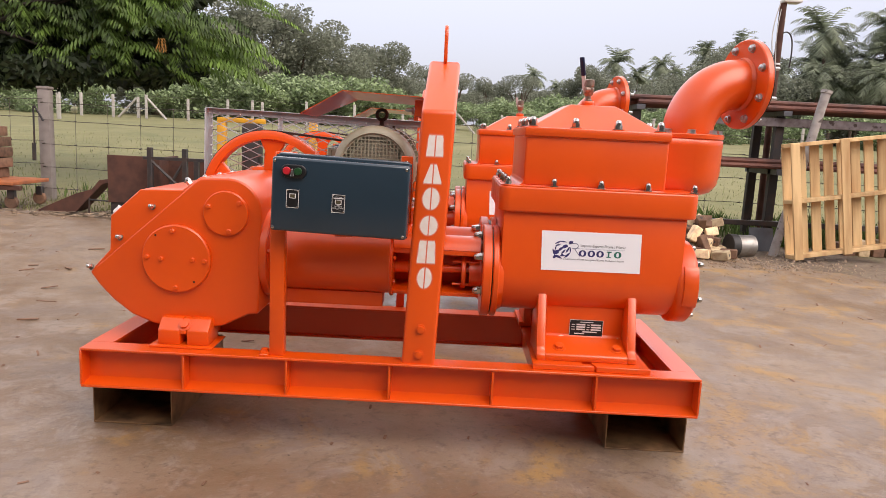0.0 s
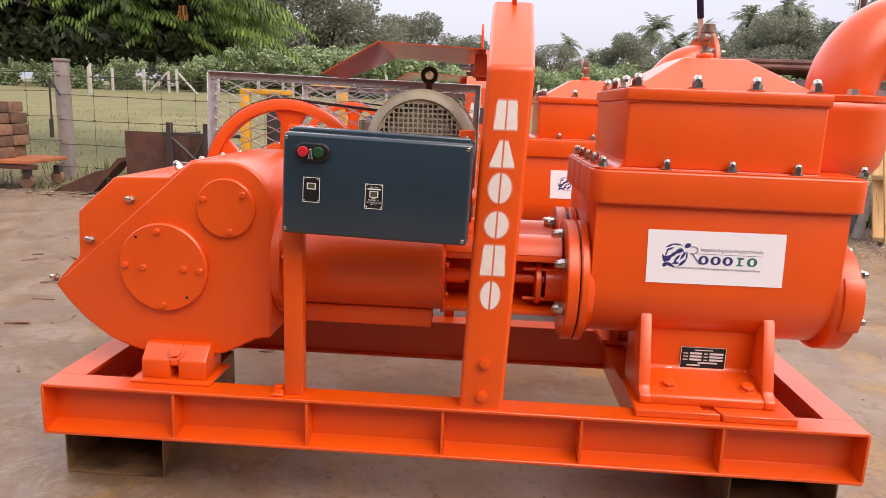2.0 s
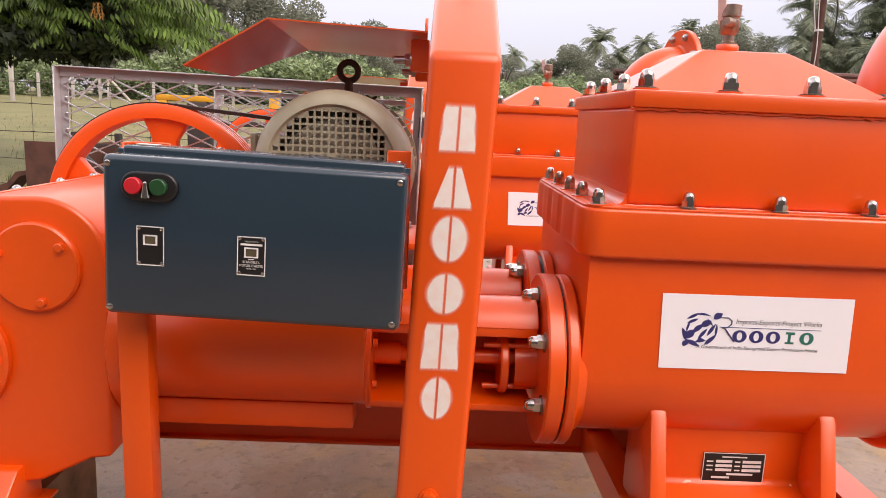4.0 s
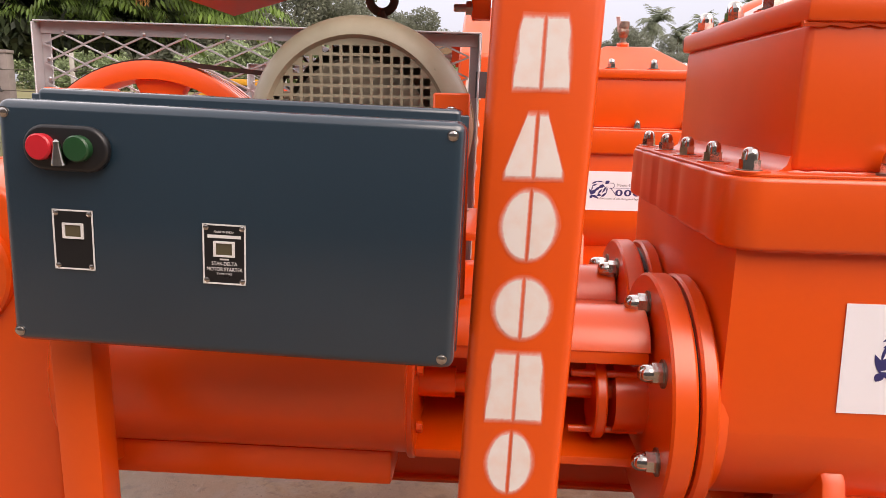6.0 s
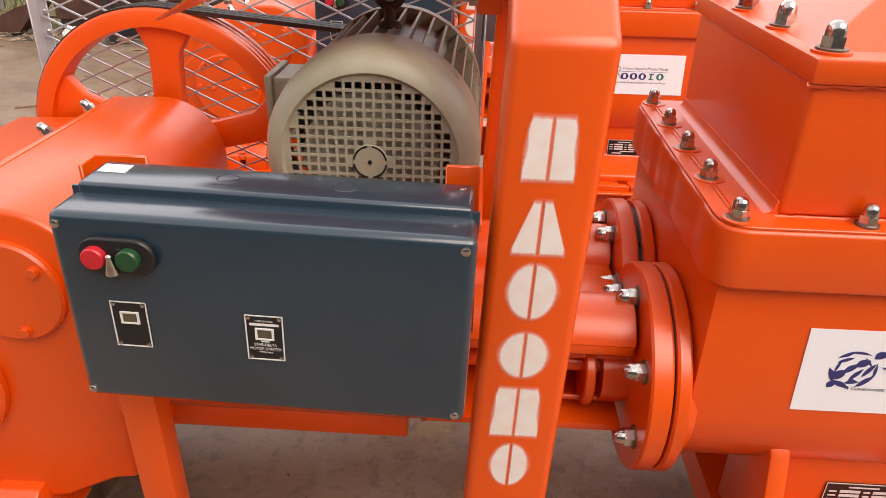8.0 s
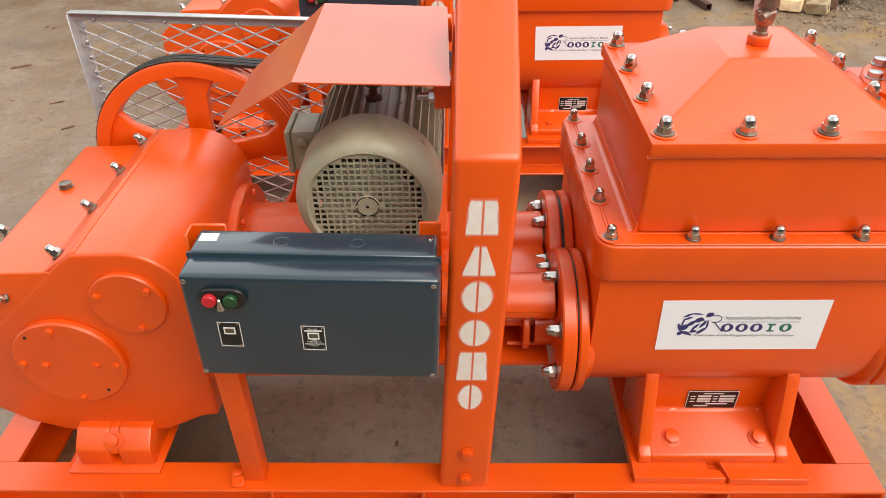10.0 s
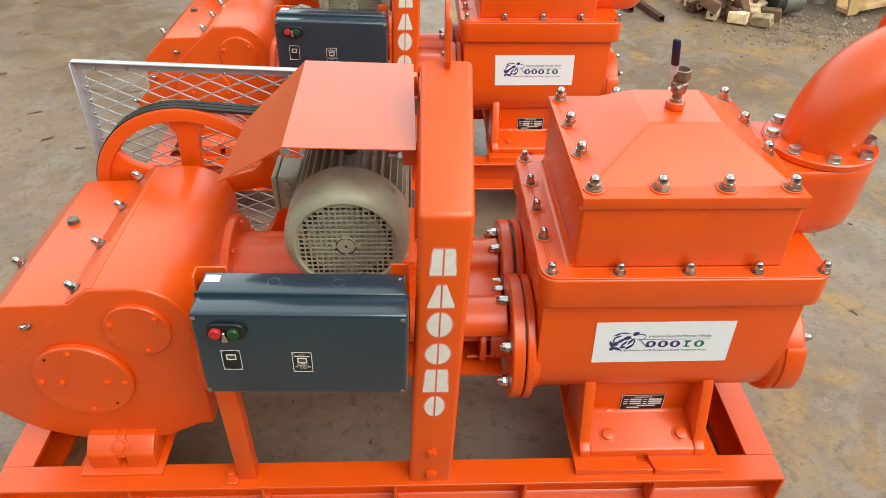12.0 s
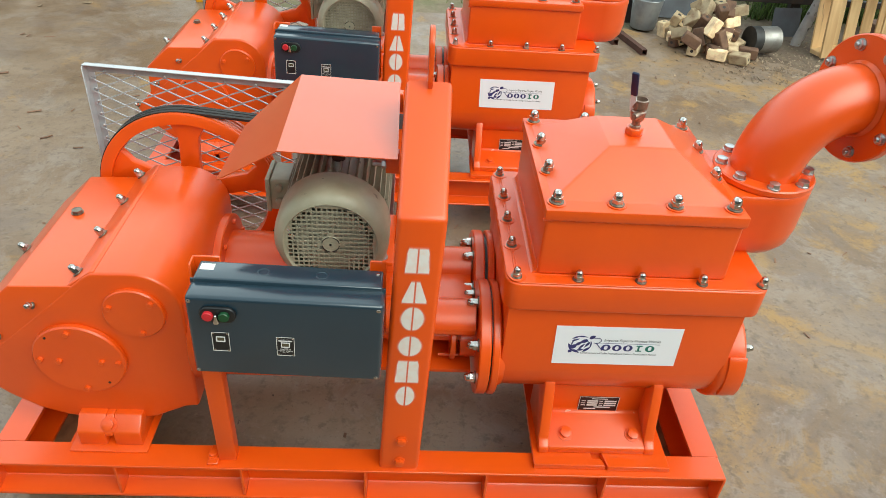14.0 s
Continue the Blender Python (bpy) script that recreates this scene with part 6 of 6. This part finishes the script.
    for h in (0.4, 0.75, 1.05):
        add_tube(bm, [(-22, 31, land(-22, 31) + h), (0, 31, land(0, 31) + h), (18, 31, land(18, 31) + h)], 0.006, 4, False)
    tagged(part("far_fence_wire", bm, WIRE), "thin wire strands of the far field fence", "fence wire")
    # black hooked bar hung on the near fence
    hook = thing("hooked_bar", "bent black steel bar hung on the fence wire", "steel bar", (-5.8, 7.0, 0.5))
    part("bar", tube([(-5.40, 6.98, 1.10), (-5.51, 6.97, 1.30), (-5.525, 6.97, 1.29), (-5.53, 6.97, 0.66)], 0.013, 8), BLACKSTEEL, hook)
    part("socket", tube([(-5.54, 6.97, 0.56), (-5.535, 6.97, 0.80)], 0.026, 8), BLACKSTEEL, hook)


# ---- scrap and stock along the yard's edge ----
def build_left_scrap():
    plate = thing("rusty_plate_box", "brown rusty open plate box standing on the ground", "scrap steel", (-3.6, 6.0, 0))
    part("front_plate", box(-4.02, -3.38, 5.93, 5.945, 0.16, 0.74, 0.003, 1), RUST, plate)
    part("side_plate", box(-3.385, -3.37, 5.945, 6.5, 0.10, 0.74, 0.003, 1), RUST, plate)
    part("back_plate", box(-3.37, -2.9, 6.2, 6.212, 0.10, 0.72, 0.003, 1), RUST, plate)
    part("foot_bar", box(-4.0, -3.2, 5.95, 6.0, 0.0, 0.16, 0.004, 1), BLACKSTEEL, plate)
    fr = thing("steel_trestle", "black welded steel trestle with diagonal braces", "trestle", (-3.2, 5.8, 0))
    for x in (-3.42, -3.0, -2.86):
        part("upright", box(x - 0.028, x + 0.028, 5.74, 5.80, 0.0, 0.86 if x != -2.86 else 0.72, 0.003, 1), BLACKSTEEL, fr)
    part("top_bar", box(-3.50, -2.55, 5.742, 5.798, 0.715, 0.752, 0.003, 1), BLACKSTEEL, fr)
    for a, b in (((-3.40, 5.76, 0.70), (-3.02, 5.76, 0.36)), ((-3.02, 5.77, 0.70), (-3.22, 5.77, 0.36))):
        part("brace", tube([a, b], 0.017, 6), BLACKSTEEL, fr)
    part("low_bar", box(-3.45, -2.7, 5.805, 5.84, 0.30, 0.34, 0.003, 1), BLACKSTEEL, fr)
    sl = thing("rusty_chute", "slanted rusty sheet steel chute lying on earth", "scrap steel", (-4.4, 6.2, 0))
    bm = bmesh.new()
    add_prism(bm, [(-4.95, 0.0), (-4.90, 0.03), (-4.45, 0.24), (-4.25, 0.30), (-4.15, 0.42), (-4.03, 0.44), (-4.03, 0.40), (-4.12, 0.37), (-4.45, 0.02), (-4.5, 0.0)], "y", 5.98, 6.25)
    part("sheet", bm, RUST, sl)
    part("strut", tube([(-4.30, 6.0, 0.0), (-4.28, 6.0, 0.28)], 0.012, 6), BLACKSTEEL, sl)
    part("strut", tube([(-4.30, 6.0, 0.17), (-3.95, 6.0, 0.16)], 0.010, 6), BLACKSTEEL, sl)
    cart = thing("flat_cart", "low flat cart with a faded orange deck", "cart", (-5.6, 6.3, 0))
    part("deck", box(-6.9, -5.22, 5.95, 6.75, 0.30, 0.345, 0.008, 2), CARTORANGE, cart)
    part("deck_beam", box(-6.9, -5.14, 5.97, 6.03, 0.24, 0.30, 0.004, 1), RUST, cart)
    for x, y in ((-5.30, 6.05), (-5.30, 6.65), (-6.7, 6.05), (-6.7, 6.65)):
        w = part("caster", disc((x, y - 0.025, 0.085), (0, 1, 0), 0.085, 0.05, 0.012, 24), BLOCKDARK, cart, "worn brown caster wheel")
        part("fork", box(x - 0.035, x + 0.05, y - 0.034, y + 0.034, 0.13, 0.24, 0.006, 1), BLACKSTEEL, w)
    st = thing("timber_stack", "stack of dark weathered sleepers on the cart", "timber stack", (-6.0, 6.3, 0.345))
    rnd = random.Random(6)
    for k in range(5):
        z = 0.3455 + 0.135 * k
        part("sleeper", box(-6.85 + rnd.uniform(0, 0.05), -5.62 + rnd.uniform(-0.06, 0.05), 6.02, 6.30, z, z + 0.125, 0.012, 2), BLOCKDARK, st)
        part("sleeper", box(-6.85 + rnd.uniform(0, 0.05), -5.66 + rnd.uniform(-0.06, 0.05), 6.36, 6.66, z, z + 0.125, 0.012, 2), BLOCKDARK, st)
    sack = thing("white_sack", "crumpled white woven sack beside the scrap", "sack", (-3.75, 5.6, 0))
    bm = bmesh.new()
    bmesh.ops.create_icosphere(bm, subdivisions=3, radius=1.0)
    for v in bm.verts:
        k = 1 + 0.25 * noise.noise(v.co * 2.1)
        v.co = Vector((-3.72 + v.co.x * 0.09 * k, 5.62 + v.co.y * 0.07 * k, max(0.0, 0.06 + v.co.z * 0.10 * k)))
    part("cloth", bm, SACK, sack)
    yf = thing("yellow_frame", "yellow painted steel machine frame standing in the yard", "machine frame", (-2.0, 5.7, 0))
    part("leg", box(-2.07, -1.97, 5.66, 5.74, 0.0, 0.36, 0.006, 2), YELLOW, yf)
    part("leg", box(-1.50, -1.41, 5.66, 5.74, -0.02, 1.279, 0.006, 2), YELLOW, yf)
    part("column", box(-2.58, -2.48, 5.66, 5.74, 0.36, 1.199, 0.006, 2), YELLOW, yf)
    part("top_beam", box(-2.58, -2.02, 5.665, 5.735, 1.20, 1.255, 0.006, 2), YELLOW, yf)
    part("cap_beam", box(-1.80, -1.39, 5.665, 5.735, 1.28, 1.335, 0.006, 2), YELLOW, yf)
    part("base_beam", box(-2.60, -1.505, 5.67, 5.73, 0.3605, 0.42, 0.006, 2), BLACKSTEEL, yf)
    part("drive_head", box(-2.28, -2.08, 5.62, 5.84, 0.421, 1.199, 0.02, 2), BLACKSTEEL, yf)
    part("gear_box", box(-2.02, -1.74, 5.62, 5.84, 0.421, 0.88, 0.03, 3), STEELGREY, yf)
    part("upper_arm", box(-2.079, -1.505, 5.68, 5.72, 0.98, 1.03, 0.006, 2), BLACKSTEEL, yf)


def build_right_stock():
    rack = thing("pipe_rack", "dark welded steel rack holding layers of rusty pipe", "storage rack", (4.5, 6.0, 0))
    for x in (2.35, 4.05, 6.3, 8.4):
        part("upright", box(x - 0.05, x + 0.05, 5.86, 5.94, -0.03, 1.58, 0.004, 1), BLACKSTEEL, rack)
        part("upright", box(x - 0.05, x + 0.05, 6.46, 6.54, -0.03, 1.58, 0.004, 1), BLACKSTEEL, rack)
        part("bearer", box(x - 0.05, x + 0.05, 5.70, 6.60, 0.895, 0.965, 0.004, 1), STEELGREY, rack)
        part("bearer", box(x - 0.05, x + 0.05, 5.70, 6.60, 1.581, 1.640, 0.004, 1), STEELGREY, rack)
    part("long_beam", box(3.2, 9.0, 5.80, 5.86, 1.46, 1.56, 0.004, 1), OLDSTEEL, rack)
    part("long_beam", box(2.2, 9.0, 5.80, 5.86, 0.28, 0.34, 0.004, 1), BLACKSTEEL, rack)
    rnd = random.Random(5)
    for layer, z0, rows in ((0, 0.966, 2), (1, 1.641, 2)):
        bundle = thing("pipe_bundle", "bundle of long thin rusty steel pipes on the rack", "pipe bundle", (5, 6.1, z0), "pipe bundles")
        for j in range(rows):
            for i in range(14):
                r = 0.030
                y = 5.72 + 0.061 * i + (0.03 if j else 0)
                a, b = 2.15 + rnd.uniform(-0.15, 0.3) + (0.25 if layer == 0 else 0.0), 9.2 + rnd.uniform(-0.4, 0.4)
                part("pipe", tube([(a, y, z0 + r + 0.0535 * j), (b, y, z0 + r + 0.0535 * j - 0.004)], r, 8), RUSTPIPE, bundle)
    pole = thing("light_pole", "red-brown steel pole with loose cables and a lamp", "pole", (4.25, 6.75, 0))
    part("mast", tube([(4.34, 6.78, -0.05), (4.31, 6.75, 1.6), (4.29, 6.72, 3.03)], 0.042, 10), RUST, pole)
    part("lamp_head", box(4.27, 4.50, 6.64, 6.80, 3.031, 3.080, 0.015, 2), WHITEPRINT, pole)
    part("cable", tube([(4.24 - 0.055 * math.sin(math.pi * f), 6.69, 3.02 - 0.75 * f) for f in np.linspace(0, 1, 16)], 0.007, 6), SACK, pole)
    part("cable", tube([(4.25 - 0.02 * math.sin(2 * math.pi * f), 6.67, 2.95 - 1.2 * f) for f in np.linspace(0, 1, 16)], 0.006, 6), SACK, pole)
    part("cable", tube([(4.31 + 0.14 * math.sin(0.62 * math.pi * f), 6.68, 2.66 + 0.05 * math.sin(math.pi * f) - 0.42 * f ** 2) for f in np.linspace(0, 1, 16)], 0.009, 6), BLACKSTEEL, pole)
    for z in (2.28, 2.82):
        part("cable_tie", lathe([(0.044, -0.012), (0.047, -0.008), (0.047, 0.008), (0.044, 0.012)], (4.30, 6.735, z), (0, 0, 1), 14, False), WHITEPRINT, pole)
    # pallet standing on edge
    pal = thing("wooden_pallet", "pale pine pallet standing on edge against the rack", "pallet", (4.4, 4.75, 0))
    W, H = 1.24, 1.24

    def board(x0, x1, y0, y1, z0, z1, name):
        part(name, box(x0, x1, y0, y1, z0, z1, 0.004, 1), PALLETWOOD, pal)
    for k in range(8):
        x = 3.80 + 0.008 + k * (W - 0.12) / 7
        board(x, x + 0.112, 4.90, 4.918, 0.06, H - 0.045, "slat")
    for x in (3.80, 4.37, 4.94):
        board(x, x + 0.10, 4.735, 4.755, 0.02, H - 0.005, "face_board")
    for z in (0.03, 0.61, 1.197):
        board(3.80, 3.80 + W, 4.756, 4.899, z, z + 0.040, "stringer")
    pal.rotation_euler = (radians(-4), radians(-7.5), radians(10))
    pal.location = (4.62, 5.13, 0.06)
    pal.scale = (1.05, 1.05, 1.05)
    # pile of drilled wood blocks
    bm = bmesh.new()
    a, b, c = 0.047, 0.047, 0.085
    add_box(bm, -a, a, -b, b, -c, c)
    soften(bm, 0.008, 1)
    me = finish(bm, "wood_block", BLOCKWOOD)
    hole = finish(lathe([(0.015, 0), (0.015, 0.0012)], (0, 0, 0.0846), (0, 0, 1), 12), "drill_hole", BLACKSTEEL)
    rnd = random.Random(8)
    for k in range(86):
        lay = 0 if k < 40 else (1 if k < 64 else (2 if k < 78 else 3))
        cx, cy = 2.94 + rnd.gauss(0, 0.22 - 0.04 * lay), 5.18 + max(-0.3, min(0.25, rnd.gauss(0, 0.16 - 0.03 * lay)))
        if k in (0, 1, 2, 3):
            cx, cy = ((3.08, 4.72), (3.22, 4.88), (2.72, 4.92), (2.90, 4.80))[k]
        if cx > 3.18 and k > 3:
            cx -= 0.32
        rot = (rnd.choice((90, 90, 0)) + rnd.uniform(-14, 14) * (1 + lay), rnd.uniform(-12, 12) * (1 + lay), rnd.uniform(0, 360))
        ob = new("wood_block", me)
        ob.matrix_world = Matrix.Translation((cx, cy, 0.055 + 0.095 * lay + rnd.uniform(0, 0.01))) @ pose(0, 0, 0, *rot)
        if rnd.random() < 0.42:
            ob.data = block_dark(me)
        tagged(ob, "small drilled sawn wood block in a heap", "wood block", "heap of wood blocks")
        h = new("drill_hole", hole)
        h.parent = ob
    can = thing("steel_drum", "short grey steel cylinder lying by the wood blocks", "steel cylinder", (3.4, 5.1, 0))
    part("shell", lathe([(0.118, 0), (0.122, 0.005), (0.122, 0.275), (0.118, 0.28), (0.10, 0.282), (0.0, 0.282)], (3.29, 5.08, 0.1225), (0.985, 0.17, 0), 32), CANSTEEL, can)
    part("dark_band", lathe([(0.10, -0.004), (0.1245, -0.002), (0.1245, 0.085), (0.1222, 0.087)], (3.29, 5.08, 0.1245), (0.985, 0.17, 0), 32), RUBBER, can, "blackened end band")
    buck = thing("bucket", "grey metal bucket with a wire handle", "bucket", (2.43, 5.67, 0))
    part("pail", lathe([(0.0, 0.003), (0.12, 0.003), (0.125, 0.01), (0.155, 0.29), (0.160, 0.295), (0.155, 0.30), (0.150, 0.295), (0.118, 0.02), (0.0, 0.015)], (2.43, 5.67, 0), (0, 0, 1), 32, False), BUCKETGREY, buck)
    part("handle", tube([(2.43 + 0.155 * math.cos(a), 5.67 - 0.10 * math.sin(a), 0.28 - 0.10 * math.sin(a)) for a in np.linspace(0, math.pi, 14)], 0.004, 6), ZINC, buck)
    for k, (x0, y0, x1, y1) in enumerate(((2.06, 5.60, 2.235, 4.84), (1.90, 5.50, 2.02, 5.08))):
        t = thing("square_tube", "rusty square steel tube lying on the concrete", "steel tube", (x0, y0, 0), "square tubes")
        d = Vector((x1 - x0, y1 - y0, 0))
        m = Matrix.Translation((x0, y0, 0.0275)) @ d.to_track_quat("Y", "Z").to_matrix().to_4x4()
        bm = bmesh.new()
        L, w, th = d.length, 0.0265, 0.004
        add_box(bm, -w, w, 0, L, -w, -w + th, m)
        add_box(bm, -w, w, 0, L, w - th, w, m)
        add_box(bm, -w, -w + th, 0, L, -w + th, w - th, m)
        add_box(bm, w - th, w, 0, L, -w + th, w - th, m)
        part("tube_wall", bm, RUST, t)
    pile = thing("sheet_offcuts", "grey steel sheet offcuts leaning under the rack", "scrap steel", (3.5, 5.5, 0))
    for k, (x, y, w, h, rz, tilt) in enumerate(((3.90, 5.62, 0.30, 0.28, 6, -14), (2.75, 6.05, 0.8, 0.24, -6, -28))):
        m = Matrix.Translation((x, y, 0.0)) @ pose(0, 0, 0, tilt, 0, rz)
        bm = bmesh.new()
        add_box(bm, -w / 2, w / 2, 0, 0.006, 0, h, m)
        part("sheet", bm, STEELGREY, pile)
    cr = thing("timber_offcut", "short dark timber baulks under the pallet", "timber", (5.4, 5.9, 0))
    for k in range(5):
        part("baulk", box(4.95 + 0.17 * k, 5.09 + 0.17 * k, 5.75, 6.05, -0.03, 0.11 + 0.05 * (k % 2), 0.01, 1), BLOCKWOOD if k % 2 else BLOCKDARK, cr)


DARK = {}


def block_dark(me):
    if me.name not in DARK:
        d = me.copy()
        d.materials.clear()
        d.materials.append(BLOCKDARK)
        DARK[me.name] = d
    return DARK[me.name]


def build_litter():
    rnd = random.Random(14)
    verts, faces = [], []

    def chip(x, y, L, w, h, a, z):
        d, s = Vector((math.cos(a), math.sin(a), 0)), Vector((-math.sin(a), math.cos(a), 0))
        p = Vector((x, y, z + dip(y)))
        lift = rnd.uniform(0, 0.015)
        i = len(verts)
        for dz in (0, h):
            for u, v in ((-1, -1), (1, -1), (1, 1), (-1, 1)):
                verts.append(tuple(p + d * u * L + s * v * w + Vector((0, 0, dz + (lift if u > 0 else 0)))))
        for f in ((0, 1, 2, 3), (4, 5, 6, 7), (0, 1, 5, 4), (1, 2, 6, 5), (2, 3, 7, 6), (3, 0, 4, 7)):
            faces.append(tuple(i + k for k in f))
    for k in range(800):
        x, y = 3.65 + rnd.gauss(0, 0.55), 4.72 + rnd.gauss(0, 0.30)
        big = 0.05 > rnd.random()
        chip(x, y, rnd.uniform(0.015, 0.045) if big else rnd.uniform(0.003, 0.012), rnd.uniform(0.004, 0.014) if big else rnd.uniform(0.002, 0.007), rnd.uniform(0.002, 0.006), rnd.uniform(0, 3.2), 0.001)
    for k in range(260):
        x, y = -4.2 + rnd.gauss(0, 0.6), 5.85 + rnd.gauss(0, 0.16)
        chip(x, y, rnd.uniform(0.01, 0.07), rnd.uniform(0.005, 0.02), rnd.uniform(0.002, 0.008), rnd.uniform(-0.6, 0.6), 0.001)
    tagged(quads_object("litter", verts, faces, CHIP), "scattered pale wood chips and splinters", "litter", "", "stuff")
    verts, faces = [], []
    for k in range(150):
        x, y = rnd.uniform(-4.5, 4.5), rnd.uniform(-0.6, 4.6)
        chip(x, y, rnd.uniform(0.004, 0.022), rnd.uniform(0.003, 0.008), rnd.uniform(0.001, 0.004), rnd.uniform(0, 3.2), 0.001)
    for k in range(40):
        x, y = rnd.uniform(-4.5, -0.6), rnd.uniform(1.0, 4.8)
        chip(x, y, rnd.uniform(0.03, 0.07), rnd.uniform(0.004, 0.012), rnd.uniform(0.001, 0.006), rnd.gauss(0, 0.3), 0.001)
    tagged(quads_object("dry_leaf_bits", verts, faces, BLOCKDARK), "dark dry leaf bits on the concrete", "leaf litter", "", "stuff")
    # dry grass at the field's near edge
    verts, faces = [], []
    for k in range(15000):
        y = 6.4 + 14 * rnd.random() ** 1.7
        x = rnd.uniform(-0.75, 0.75) * (y + 3) * 1.0
        if rnd.random() < 0.3:
            x = rnd.uniform(-6, 8)
            y = rnd.uniform(6.2, 7.4)
        z = land(x, y)
        h, a = rnd.uniform(0.03, 0.10), rnd.uniform(0, 6.28)
        dx, dy = math.cos(a), math.sin(a)
        i = len(verts)
        verts += [(x - 0.006 * dx, y - 0.006 * dy, z - 0.01), (x + 0.006 * dx, y + 0.006 * dy, z - 0.01), (x + 0.5 * h * dy + rnd.gauss(0, 0.02), y - 0.4 * h * dx, z + h)]
        faces.append((i, i + 1, i + 2))
    tagged(quads_object("grass", verts, faces, GRASS), "short dry yellow-green grass", "grass", "", "stuff")


def build_weeds():
    """Green weeds under and behind the pipe rack and along the fence."""
    rnd = random.Random(41)
    verts, faces = [], []
    for k in range(9000):
        if rnd.random() < 0.93:
            x, y = rnd.uniform(2.0, 9.5), 6.2 + 2.2 * rnd.random() ** 1.4
        else:
            x, y = rnd.uniform(-9, 2), 7.4 + rnd.gauss(0, 0.25)
        clump = noise.noise(Vector((x * 1.3, y * 1.3, 3.0)))
        if clump < -0.05:
            continue
        z = land(x, y)
        h, a = rnd.uniform(0.08, 0.32) * (0.6 + clump), rnd.uniform(0, 6.28)
        dx, dy = math.cos(a), math.sin(a)
        w, bend = rnd.uniform(0.006, 0.014), rnd.uniform(0.1, 0.5)
        i = len(verts)
        verts += [(x - w * dx, y - w * dy, z - 0.01), (x + w * dx, y + w * dy, z - 0.01), (x + w * 0.8 * dx + bend * h * 0.4 * dy, y + w * 0.8 * dy - bend * h * 0.4 * dx, z + h * 0.6), (x + bend * h * dy, y - bend * h * dx, z + h), (x - w * 0.8 * dx + bend * h * 0.4 * dy, y - w * 0.8 * dy - bend * h * 0.4 * dx, z + h * 0.6)]
        faces.append((i, i + 1, i + 2, i + 3, i + 4))
    tagged(quads_object("weeds", verts, faces, WEED), "ragged green weeds under the rack and fence", "weeds", "", "stuff")


def build_wall():
    """Unseen wall added behind the walk to block southern light; also closes the yard."""
    tagged(part("wall_south", box(-14, 12, -5.1, -4.8, -0.2, 3.7, 0.02, 1), WALLPAINT), "plain dark grey wall, unseen, added to block southern sky light", "wall", "", "structure")


build_ground()
build_wall()
build_plants()
build_fences()
build_left_scrap()
build_right_stock()
build_litter()
build_weeds()
